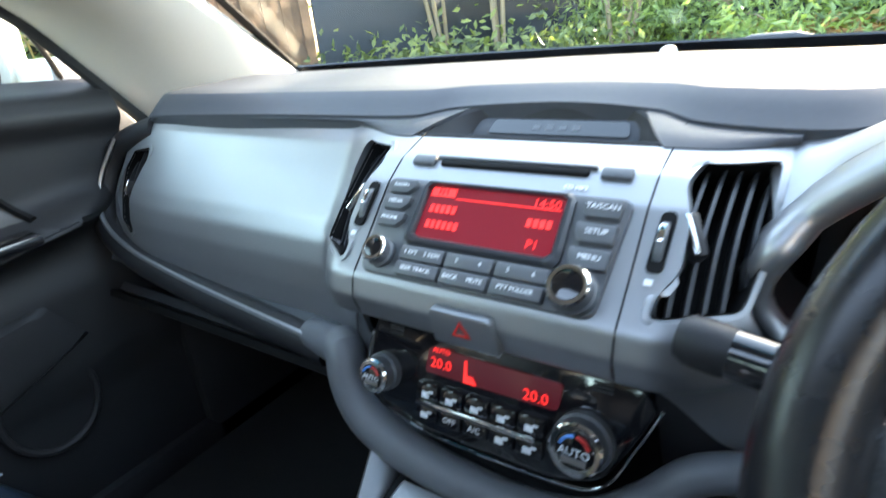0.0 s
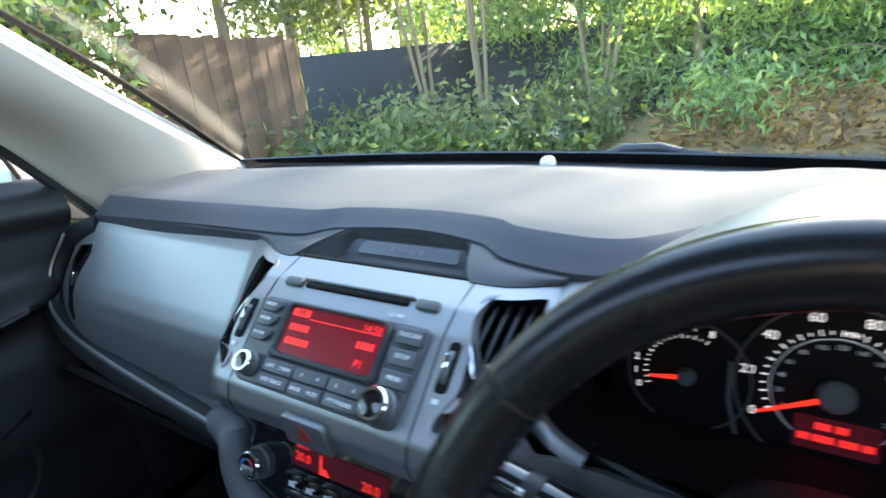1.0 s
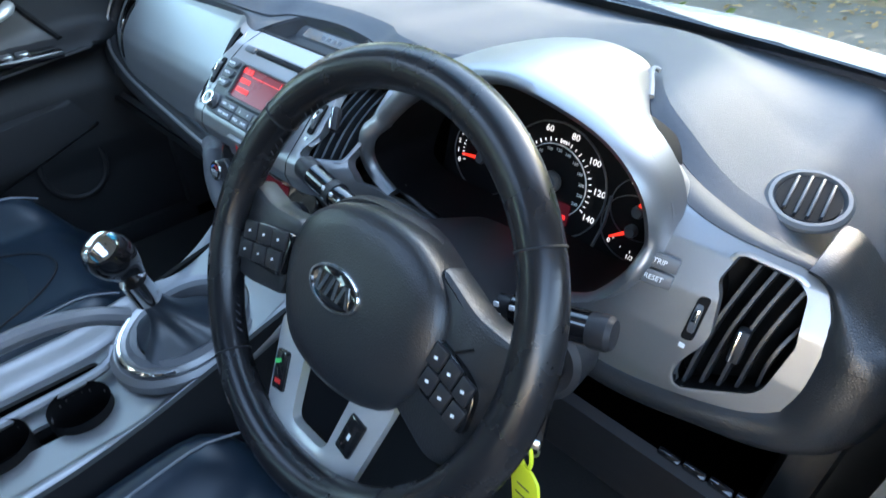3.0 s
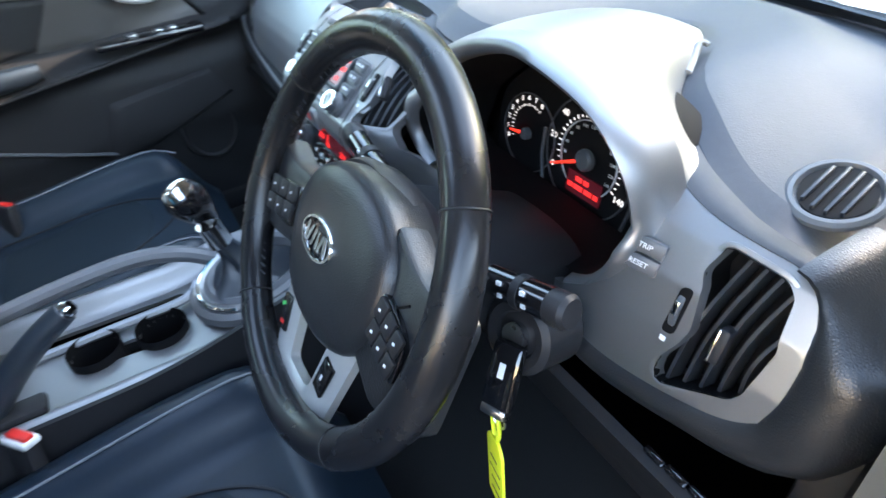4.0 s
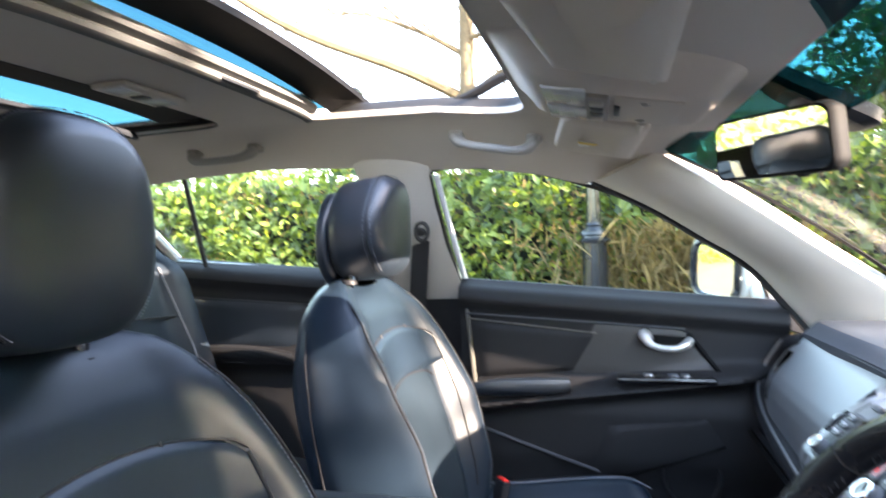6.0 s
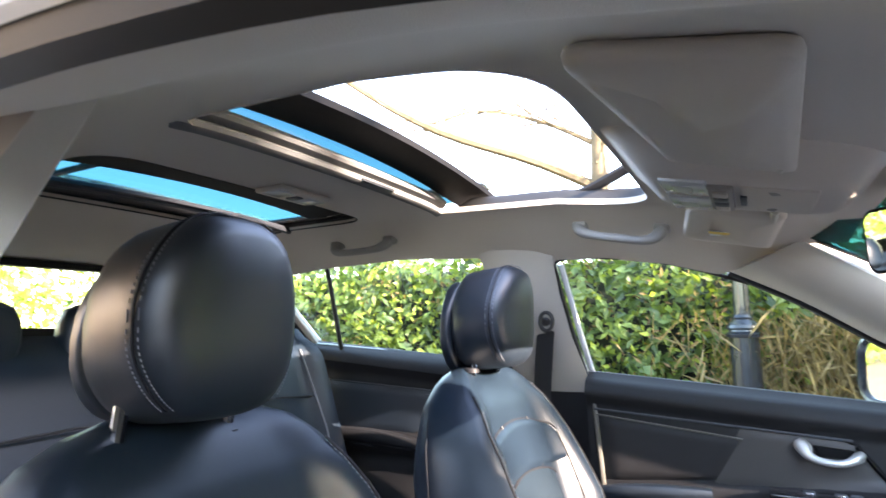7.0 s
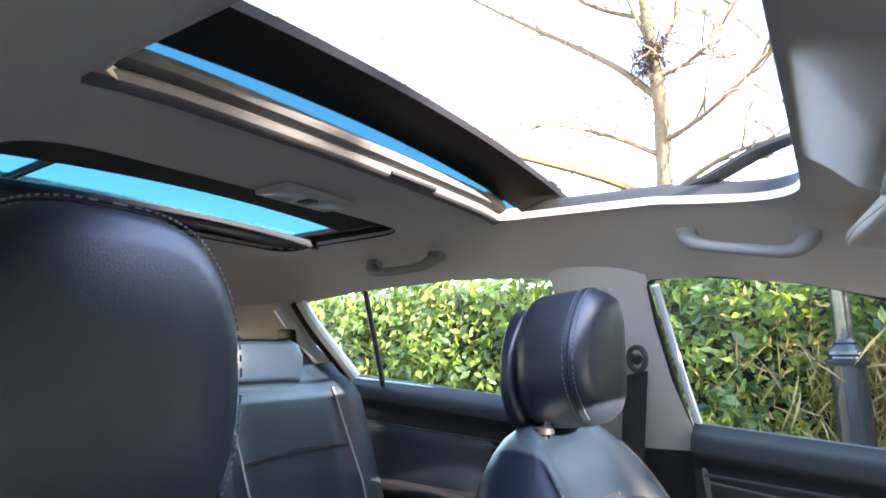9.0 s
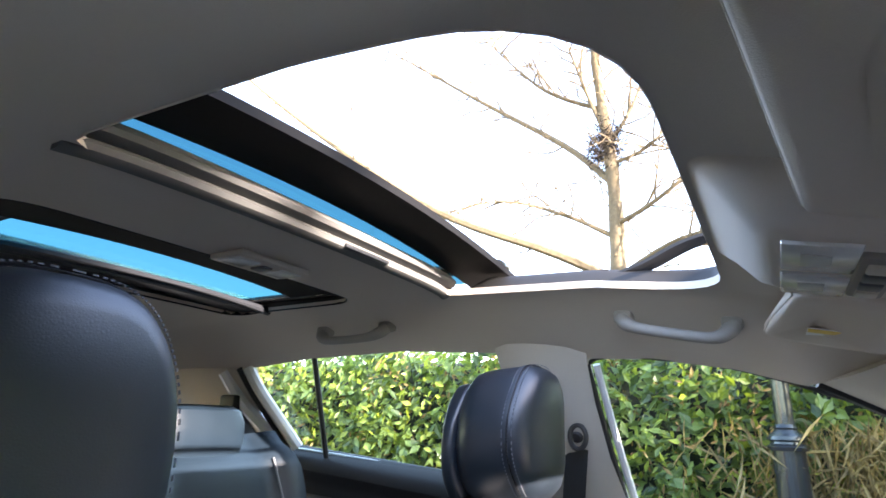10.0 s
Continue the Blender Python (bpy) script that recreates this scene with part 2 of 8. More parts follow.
def fr(o, u, v):
    u, v = Vector(u).normalized(), Vector(v)
    v = (v - u * u.dot(v)).normalized()
    w = u.cross(v)
    return Matrix(((u.x, v.x, w.x, o[0]), (u.y, v.y, w.y, o[1]), (u.z, v.z, w.z, o[2]), (0, 0, 0, 1)))


def rbox(c, s, b=0.003, m=None, seg=2):
    bm = bmesh.new()
    bmesh.ops.create_cube(bm, size=1)
    for v in bm.verts:
        v.co = Vector((v.co.x * s[0], v.co.y * s[1], v.co.z * s[2]))
    if b:
        bmesh.ops.bevel(bm, geom=bm.edges[:], offset=min(b, 0.45 * min(s)), segments=seg, affect="EDGES", profile=0.5)
    bmesh.ops.translate(bm, verts=bm.verts, vec=c)
    if m:
        bm.transform(m)
    return bm


def rounded(pts, r, n=4):
    out = []
    k = len(pts)
    for i in range(k):
        p, a, b = (Vector(pts[j % k]).to_2d() for j in (i, i - 1, i + 1))
        rr = r[i] if isinstance(r, (list, tuple)) else r
        da, db = a - p, b - p
        q = min(rr, da.length * 0.49, db.length * 0.49)
        s, e = p + da.normalized() * q, p + db.normalized() * q
        for j in range(n + 1):
            t = j / n
            out.append(tuple(s * (1 - t) ** 2 + p * 2 * t * (1 - t) + e * t * t))
    return out


def slab(pts, d, m=None, b=0.0, base=0.0, seg=2):
    """A flat outline in u, v, from w = base to base + d, its front edge rounded by b."""
    bm = bmesh.new()
    f = bm.faces.new([bm.verts.new((p[0], p[1], base)) for p in pts])
    r = bmesh.ops.extrude_face_region(bm, geom=[f])
    top = [g for g in r["geom"] if isinstance(g, bmesh.types.BMVert)]
    bmesh.ops.translate(bm, verts=top, vec=(0, 0, d))
    if b:
        es = [e for e in bm.edges if all(v in top for v in e.verts)]
        bmesh.ops.bevel(bm, geom=es, offset=b, segments=seg, affect="EDGES", profile=0.5)
    if m:
        bm.transform(m)
    return bm


def resample(pts, n, closed=True):
    pts = [Vector(p) for p in pts]
    loop = pts + ([pts[0]] if closed else [])
    d = [0.0]
    for a, b in zip(loop, loop[1:]):
        d.append(d[-1] + (b - a).length)
    out, j = [], 0
    for i in range(n):
        s = d[-1] * i / (n if closed else n - 1)
        while j < len(d) - 2 and d[j + 1] < s:
            j += 1
        t = (s - d[j]) / max(1e-9, d[j + 1] - d[j])
        out.append(loop[j].lerp(loop[j + 1], min(1, t)))
    return out


def curve_pts(pts, n, closed=False):
    """A smooth line through points, resampled evenly."""
    p = [Vector(q) for q in pts]
    k = len(p)
    fine = []
    for i in range(k if closed else k - 1):
        a, b, c, d = ((p[(i + j) % k] if closed else p[min(k - 1, max(0, i + j))]) for j in (-1, 0, 1, 2))
        for s in range(12):
            t = s / 12
            fine.append(0.5 * ((2 * b) + (c - a) * t + (2 * a - 5 * b + 4 * c - d) * t * t + (3 * b - a - 3 * c + d) * t ** 3))
    if not closed:
        fine.append(p[-1])
    return resample(fine, n, closed)


def loft(rings, cap=True, closed=True, m=None):
    bm = bmesh.new()
    vs = [[bm.verts.new(p) for p in r] for r in rings]
    n = len(vs[0])
    for a, b in zip(vs, vs[1:]):
        for i in range(n if closed else n - 1):
            j = (i + 1) % n
            bm.faces.new((a[i], a[j], b[j], b[i]))
    if cap:
        bm.faces.new(vs[0][::-1])
        bm.faces.new(vs[-1])
    if m:
        bm.transform(m)
    return bm


def ring(outer, inner, d, m=None, base=0.0, lip=0.0, n=48):
    """A frame between two outlines, from w = base to base + d, its front rounded inwards by lip."""
    a, b = resample([(*p, 0) for p in outer], n), resample([(*p, 0) for p in inner], n)
    k = min(range(n), key=lambda i: (a[0] - b[i]).length)
    b = b[k:] + b[:k]
    mid = [p.lerp(q, 0.35) for p, q in zip(a, b)]
    mid2 = [p.lerp(q, 0.75) for p, q in zip(a, b)]
    lay = lambda some, w: [(p.x, p.y, w) for p in some]
    rings = [lay(a, base), lay(a, base + d * 0.6), lay(mid, base + d), lay(mid2, base + d), lay(b, base + d - lip), lay(b, base)]
    bm = loft(rings + [rings[0]], cap=False)
    bmesh.ops.remove_doubles(bm, verts=bm.verts, dist=1e-6)
    if m:
        bm.transform(m)
    return bm


def tube(pts, r, n=10, closed=False, m=None, flat=1.0, up=None):
    """A round bar along a line. r: one radius, or one a point. flat squeezes it along its second axis."""
    pts = [Vector(p) for p in pts]
    k = len(pts)
    rings, ref = [], Vector(up) if up else None
    for i in range(k):
        if closed:
            t = (pts[(i + 1) % k] - pts[i - 1]).normalized()
        else:
            t = (pts[min(k - 1, i + 1)] - pts[max(0, i - 1)]).normalized()
        if ref is None:
            ref = t.orthogonal()
        a = (ref - t * ref.dot(t)).normalized()
        if not up:
            ref = a
        b = t.cross(a)
        q = r[i] if isinstance(r, (list, tuple)) else r
        rings.append([pts[i] + (a * math.cos(s) + b * math.sin(s) * flat) * q for s in (2 * math.pi * j / n for j in range(n))])
    if closed:
        rings.append(rings[0])
    bm = loft(rings, cap=not closed, m=m)
    if closed:
        bmesh.ops.remove_doubles(bm, verts=bm.verts, dist=1e-7)
    return bm


def lathe(profile, m=None, n=28):
    """A turned shape: profile of radius and height along w."""
    rings = [[(r * math.cos(a), r * math.sin(a), w) for a in (2 * math.pi * j / n for j in range(n))] for r, w in profile]
    bm = loft(rings, cap=True, m=None)
    bmesh.ops.remove_doubles(bm, verts=bm.verts, dist=1e-7)
    if m:
        bm.transform(m)
    return bm


def sheet(fn, nu, nv, th=0.0, keep=None, m=None, way=None):
    """A surface fn(u, v) over the unit square, with thickness th away from its front. keep(u, v): cells that stay."""
    bm = bmesh.new()
    g = [[Vector(fn(i / nu, j / nv)) for j in range(nv + 1)] for i in range(nu + 1)]
    vs = [[bm.verts.new(p) for p in row] for row in g]
    for i in range(nu):
        for j in range(nv):
            if keep is None or keep((i + 0.5) / nu, (j + 0.5) / nv):
                bm.faces.new((vs[i][j], vs[i + 1][j], vs[i + 1][j + 1], vs[i][j + 1]))
    for v in [v for v in bm.verts if not v.link_faces]:
        bm.verts.remove(v)
    if th:
        if way:
            ext = bmesh.ops.extrude_face_region(bm, geom=bm.faces[:])
            moved = [e for e in ext["geom"] if isinstance(e, bmesh.types.BMVert)]
            bmesh.ops.translate(bm, verts=moved, vec=Vector(way) * th)
        else:
            bm.normal_update()
            bmesh.ops.solidify(bm, geom=bm.faces[:], thickness=th)
    if m:
        bm.transform(m)
    return bm


def join(*bms):
    out = bmesh.new()
    for b in bms:
        me = bpy.data.meshes.new("tmp")
        b.to_mesh(me)
        b.free()
        out.from_mesh(me)
        bpy.data.meshes.remove(me)
    return out


def words(text, size, m, parent, mat=None, name="lettering", squeeze=1.0, align="CENTER"):
    cu = bpy.data.curves.new("text", "FONT")
    cu.body, cu.size, cu.align_x, cu.align_y, cu.extrude, cu.resolution_u = text, size, align, "CENTER", 0.0002, 2
    tmp = bpy.data.objects.new("text", cu)
    me = bpy.data.meshes.new_from_object(tmp)
    bpy.data.objects.remove(tmp)
    bm = bmesh.new()
    bm.from_mesh(me)
    bpy.data.meshes.remove(me)
    for v in bm.verts:
        v.co.x *= squeeze
    bm.transform(m)
    return part(name, bm, mat or LETTER_D, parent)


def smooth(a, b, x):
    t = min(1.0, max(0.0, (x - a) / (b - a)))
    return t * t * (3 - 2 * t)


def along(table, s):
    """Straight-line reading of a table of rows (key, value, ...)."""
    for a, b in zip(table, table[1:]):
        if s <= b[0]:
            t = (s - a[0]) / max(1e-9, b[0] - a[0])
            t = min(1, max(0, t))
            return [p + (q - p) * t for p, q in zip(a[1:], b[1:])]
    return list(table[-1][1:])


def inside(poly, x, y):
    hit, j = False, len(poly) - 1
    for i in range(len(poly)):
        (xi, yi), (xj, yj) = poly[i][:2], poly[j][:2]
        if (yi > y) != (yj > y) and x < (xj - xi) * (y - yi) / (yj - yi) + xi:
            hit = not hit
        j = i
    return hit


# ---- car body shell ----
ROOF = [(-2.05, 1.50), (-1.6, 1.530), (-1.2, 1.550), (-0.85, 1.553), (-0.69, 1.554), (-0.45, 1.547), (-0.26, 1.524), (-0.1, 1.487), (0.0, 1.465), (0.08, 1.44)]
EDGE = [(-2.05, 0.58, 1.43), (-1.6, 0.59, 1.44), (-1.48, 0.597, 1.45), (-1.27, 0.59, 1.468), (-0.98, 0.585, 1.476), (-0.7, 0.594, 1.462), (-0.54, 0.6, 1.446),
        (-0.4, 0.604, 1.441), (-0.258, 0.612, 1.419), (-0.15, 0.615, 1.388), (-0.06, 0.57, 1.405), (0.0, 0.49, 1.432), (0.08, 0.47, 1.425)]


def belt(y):
    return 1.114 - 0.0875 * y


def side_x(z):
    return 0.6 + 0.48 * (1.45 - z)


RAIL = [(-2.0, 1.41), (-1.48, 1.44), (-0.98, 1.462), (-0.7, 1.452), (-0.479, 1.433), (-0.34, 1.425), (-0.213, 1.412), (-0.121, 1.395), (-0.05, 1.38), (0.05, 1.35)]
RAIL_S = [(p.x, p.y) for p in curve_pts([(y, z, 0) for y, z in RAIL], 80)]


def lining_edge(x, y):
    """Where the lining ends at the side, in x and z; over the open door it meets the roof rail."""
    if x > 0:
        return 0.634, along(RAIL_S, y)[0] + 0.006
    return along(EDGE, y)


def roof_z(x, y):
    zc = along(ROOF, y)[0]
    ex, ez = lining_edge(x, y)
    t = max(0.0, (abs(x) - 0.36) / (ex - 0.36))
    return zc - 0.004 * min(1.0, abs(x) / 0.36) ** 2 - (zc - 0.004 - ez) * t ** 1.35


def outline_rect(x0, x1, y0, y1, rs):
    return rounded([(x0, y0), (x1, y0), (x1, y1), (x0, y1)], rs, 8)


HOLE_F = rounded([(-0.360, -0.728), (0.364, -0.728), (0.364, -0.246), (-0.364, -0.246)], [0.03, 0.03, 0.12, 0.10], 8)
HOLE_R = outline_rect(-0.340, 0.346, -1.295, -0.930, [0.05, 0.05, 0.09, 0.07])


def nearest_on(poly, x, y):
    best, far = (x, y), 1e9
    for a, b in zip(poly, poly[1:] + poly[:1]):
        ax, ay, bx, by = a[0], a[1], b[0], b[1]
        l2 = (bx - ax) ** 2 + (by - ay) ** 2
        t = 0 if l2 == 0 else min(1, max(0, ((x - ax) * (bx - ax) + (y - ay) * (by - ay)) / l2))
        px, py = ax + t * (bx - ax), ay + t * (by - ay)
        d = (px - x) ** 2 + (py - y) ** 2
        if d < far:
            best, far = (px, py), d
    return best, far ** 0.5


def cut_sheet(point, nu, nv, holes, flat, th, way):
    """A sheet over the unit square with true holes: flat(u, v) gives plan coordinates in which the holes are drawn, point(a, b) the place of those."""
    bm = bmesh.new()
    vs = {}
    cells = []
    for i in range(nu):
        for j in range(nv):
            a, b = flat((i + 0.5) / nu, (j + 0.5) / nv)
            if not any(inside(h, a, b) for h in holes):
                cells.append((i, j))
    count = {}
    for i, j in cells:
        for k in ((i, j), (i + 1, j), (i + 1, j + 1), (i, j + 1)):
            count[k] = count.get(k, 0) + 1
    for (i, j), c in count.items():
        a, b = flat(i / nu, j / nv)
        if c < 4 and 0 < i < nu and 0 < j < nv:
            best = min((nearest_on(h, a, b) for h in holes), key=lambda q: q[1])
            a, b = best[0]
        vs[i, j] = bm.verts.new(point(a, b))
    for i, j in cells:
        bm.faces.new((vs[i, j], vs[i + 1, j], vs[i + 1, j + 1], vs[i, j + 1]))
    ext = bmesh.ops.extrude_face_region(bm, geom=bm.faces[:])
    moved = [e for e in ext["geom"] if isinstance(e, bmesh.types.BMVert)]
    bmesh.ops.translate(bm, verts=moved, vec=Vector(way) * th)
    return bm


def roof_plan(u, v):
    y = 0.08 - 2.13 * v
    ex = along(EDGE, y)[0]
    return -ex + (ex + 0.634) * u, y


ceiling = solid("ceiling", cut_sheet(lambda x, y: (x, y, roof_z(x, y)), 90, 150, [HOLE_F, HOLE_R], roof_plan, 0.010, (0, 0, 1)), LINING, 50)
tagged(ceiling, "pale beige-grey fabric roof lining with two sunroof openings", "ceiling", kind="structure")

# painted roof skin round the openings, above the lining
roof_skin = solid("roof", cut_sheet(lambda x, y: (x * 1.07, y, roof_z(x, y) + 0.05), 60, 90,
                                    [outline_rect(-0.44, 0.44, -1.32, -0.215, 0.05)], roof_plan, 0.012, (0, 0, 1)), WHITE_PAINT, 50)
tagged(roof_skin, "white painted steel roof skin of the car", "roof", kind="structure")


def a_pillar(sign):
    front = curve_pts([(0.612, 0.61, 1.035), (0.576, 0.455, 1.13), (0.55, 0.327, 1.217), (0.525, 0.212, 1.30), (0.50, 0.10, 1.375), (0.478, 0.005, 1.437)], 22)
    back = curve_pts([(0.70, 0.365, 1.0), (0.712, 0.30, 1.09), (0.712, 0.225, 1.18), (0.692, 0.121, 1.25), (0.658, 0.005, 1.325), (0.628, -0.13, 1.395)], 22)
    rings = []
    for f, b in zip(front, back):
        row = []
        for k in range(9):
            t = k / 8
            p = f.lerp(b, t)
            bulge = 0.030 * math.sin(math.pi * t) ** 0.8
            row.append(p + Vector((-bulge, -bulge * 0.5, -bulge * 0.45)))
        row += [b + Vector((0.02, 0.01, 0.02)), f + Vector((0.03, 0.02, 0.02))]
        rings.append([Vector((p.x * sign + (0.085 if sign > 0 else 0), p.y, p.z)) for p in row])
    ob = solid("trim_a_pillar", loft(rings), TRIM, 40)
    tagged(ob, "beige moulded plastic windscreen pillar trim", "pillar trim", kind="structure")
    seal = [Vector((p.x * sign + (0.089 if sign > 0 else -0.004), p.y, p.z)) for p in back]
    tagged(solid("trim_door_seal", tube(seal, 0.011, 8), RUBBER), "black rubber seal along the windscreen pillar", "seal", kind="structure")


def b_pillar(sign):
    rings = []
    for z, y0, y1, inn in ((1.50, -0.735, -0.525, 0.0), (1.44, -0.725, -0.53, 0.004), (1.36, -0.715, -0.527, 0.006), (1.25, -0.71, -0.515, 0.006), (1.16, -0.70, -0.495, 0.004), (1.10, -0.695, -0.485, 0.0)):
        x = side_x(z) - 0.012
        y1 -= 0.012 if sign > 0 else 0.0
        ys = [y0 + (y1 - y0) * k / 6 for k in range(7)]
        row = [Vector((sign * (x - inn - 0.018 * math.sin(math.pi * k / 6) ** 0.5), y, z)) for k, y in enumerate(ys)]
        row += [Vector((sign * (x + 0.03), y1, z)), Vector((sign * (x + 0.03), y0, z))]
        rings.append(row)
    tagged(solid("trim_b_pillar", loft(rings), TRIM, 40), "beige moulded plastic door pillar trim", "pillar trim", kind="structure")
    rings = []
    for z, y0, y1 in ((1.10, -0.70, -0.475), (0.9, -0.70, -0.47), (0.45, -0.72, -0.46)):
        x = min(0.76, side_x(z) - 0.03)
        rings.append([Vector((sign * x, y0, z)), Vector((sign * x, y1, z)), Vector((sign * (x + 0.06), y1, z)), Vector((sign * (x + 0.06), y0, z))])
    tagged(solid("trim_lower_pillar", loft(rings), DOORP, 40), "black lower door pillar cover", "pillar trim", kind="structure")


def c_pillar(sign):
    rings = []
    for z, y0 in ((1.45, -1.50), (1.36, -1.50), (1.24, -1.475), (1.0, -1.46), (0.6, -1.46)):
        x = side_x(max(z, 1.1)) - 0.012
        ys = [y0 - 0.55 * k / 6 for k in range(7)]
        row = [Vector((sign * (x - 0.03 * math.sin(math.pi * min(1, k / 5)) ** 0.6), y, z)) for k, y in enumerate(ys)]
        row += [Vector((sign * (x + 0.03), ys[-1], z)), Vector((sign * (x + 0.03), y0, z))]
        rings.append(row)
    tagged(solid("trim_c_pillar", loft(rings), TRIM, 40), "beige rear quarter pillar trim", "pillar trim", kind="structure")


for s in (-1, 1):
    a_pillar(s)
    b_pillar(s)
    c_pillar(s)

# windscreen: one bowed pane with a black border at its foot
def screen_pt(u, v):
    half = 0.645 + (0.475 - 0.645) * v
    x = (2 * u - 1) * half
    k = (x / half) ** 2
    return Vector((x, 0.72 + (0.075 - 0.72) * v - k * (0.085 * (1 - v) + 0.06 * v), 1.035 + (1.462 - 1.035) * v - 0.02 * k * v + 0.03 * math.sin(math.pi * v)))


screen = solid("window_1", sheet(screen_pt, 24, 16, 0.004), PANE)
screen.visible_shadow = False
tagged(screen, "clear bowed windscreen with faint reflections", "windscreen", kind="structure")
border = solid("trim_screen_border", sheet(lambda u, v: screen_pt(u, v * 0.045) + Vector((0, -0.004, -0.002)), 24, 2, 0.003), GLOSS)
tagged(border, "black printed border along the windscreen foot", "windscreen border", kind="structure")
tagged(solid("trim_screen_border", sheet(lambda u, v: screen_pt(0.014 * u, v) + Vector((0, -0.004, -0.002)), 3, 14, 0.003), MATT), "black printed border along the windscreen side", "windscreen border", kind="structure")
band = glass("blue_green_sun_band", (0.09, 0.36, 0.40))
shade_band = solid("trim_sun_band", sheet(lambda u, v: screen_pt(0.02 + 0.96 * u, 0.84 + 0.15 * v) + Vector((0, -0.006, -0.004)), 24, 4, 0.001), band)
shade_band.visible_shadow = False
tagged(shade_band, "blue-green sun band along the windscreen top", "sun band", kind="structure")


# side panes
def side_pane(name, top, bottom, label, mat=SIDE):
    """Between a lower and an upper line of (y, z), on the leaning side of the car."""
    def f(u, v):
        y0, z0 = along([(k / (len(bottom) - 1), *p) for k, p in enumerate(bottom)], u)
        y1, z1 = along([(k / (len(top) - 1), *p) for k, p in enumerate(top)], u)
        y, z = y0 + (y1 - y0) * v, z0 + (z1 - z0) * v
        return Vector((-side_x(z) - 0.012, y, z))
    ob = solid(name, sheet(f, 16, 4, 0.004), mat)
    ob.visible_shadow = False
    return tagged(ob, label, "window", kind="structure")


side_pane("window_2", [(-0.535, 1.45), (-0.4, 1.445), (-0.258, 1.423), (-0.124, 1.38), (0.005, 1.33), (0.121, 1.255), (0.25, 1.17)],
          [(-0.495, 1.145), (-0.37, 1.13), (-0.245, 1.12), (-0.12, 1.11), (0.005, 1.10), (0.14, 1.09), (0.3, 1.07)], "clear front passenger door window")
side_pane("window_3", [(-1.26, 1.475), (-1.1, 1.48), (-0.98, 1.48), (-0.71, 1.47)], [(-1.31, 1.21), (-1.1, 1.20), (-0.9, 1.185), (-0.69, 1.16)], "clear rear passenger door window")
side_pane("window_4", [(-1.49, 1.455), (-1.28, 1.473)], [(-1.46, 1.225), (-1.32, 1.21)], "small fixed rear quarter window")
bar = tube([(-side_x(1.23) - 0.004, -1.298, 1.215), (-side_x(1.47) - 0.004, -1.268, 1.475)], 0.011, 8, flat=0.7)
tagged(solid("trim_window_bar", bar, RUBBER), "black bar between rear door panes", "window bar", kind="structure")


# painted door frames with their rubber lips, seen at the window edges
def frame_line(pts, r, mat, name, label, out=0.0, sign=-1):
    line = curve_pts([(sign * (side_x(z) + out), y, z) for y, z in pts], 40)
    tagged(solid(name, tube(line, r, 8), mat), label, "window frame", kind="structure")


F_SIDE = [(-0.500, 1.145), (-0.515, 1.25), (-0.528, 1.36), (-0.536, 1.435)]
F_OVER = [(-0.536, 1.435), (-0.50, 1.449), (-0.4, 1.444), (-0.258, 1.422), (-0.124, 1.379), (0.005, 1.327), (0.121, 1.254), (0.237, 1.172), (0.29, 1.08)]
frame_line(F_SIDE, 0.010, RUBBER, "trim_window_frame", "black rubber front window surround", -0.006)
frame_line(F_OVER, 0.0045, RUBBER, "trim_window_frame", "thin black rubber edge over the front window", 0.002)
frame_line([(y + 0.019, z) for y, z in F_SIDE], 0.008, WHITE_PAINT, "trim_door_frame", "white painted door frame edge", 0.008)
frame_line([(-0.478, 1.147), (-0.245, 1.124), (0.005, 1.104), (0.27, 1.078)], 0.0045, SILVER_L, "trim_waist_strip", "bright metal strip along the front window foot", 0.024)
R_SIDE = [(-0.705, 1.17), (-0.71, 1.3), (-0.71, 1.45)]
R_OVER = [(-0.71, 1.45), (-0.75, 1.472), (-0.98, 1.482), (-1.27, 1.477), (-1.46, 1.459)]
frame_line(R_SIDE, 0.010, RUBBER, "trim_window_frame", "black rubber rear window surround", -0.005)
frame_line(R_OVER, 0.0045, RUBBER, "trim_window_frame", "thin black rubber edge over the rear windows", 0.002)
frame_line([(-0.70, 1.168), (-1.0, 1.196), (-1.44, 1.232)], 0.0045, SILVER_L, "trim_waist_strip", "bright metal strip along the rear window foot", 0.024)
frame_line([(-1.505, 1.452), (-1.48, 1.39), (-1.425, 1.30), (-1.385, 1.235)], 0.016, WHITE_PAINT, "trim_door_frame", "white painted rear door frame edge", -0.012)
frame_line([(-1.535, 1.45), (-1.505, 1.38), (-1.455, 1.30), (-1.41, 1.225)], 0.011, RUBBER, "trim_door_seal", "black rubber rear door seal", -0.016)
frame_line([(-1.590, 1.44), (-1.55, 1.36), (-1.485, 1.29), (-1.43, 1.22)], 0.020, WHITE_PAINT, "trim_door_frame", "white painted rear door opening edge", -0.024)

# the driver's door stands open: opening edge, seal and painted rail on that side
def rail_band(name, profile, mat, label, category):
    rows = [[Vector((0.622 + o, -2.0 + 2.04 * k / 60, along(RAIL_S, -2.0 + 2.04 * k / 60)[0] + dz)) for o, dz in profile] for k in range(61)]
    tagged(solid(name, loft(rows), mat, 40), label, category, kind="structure")


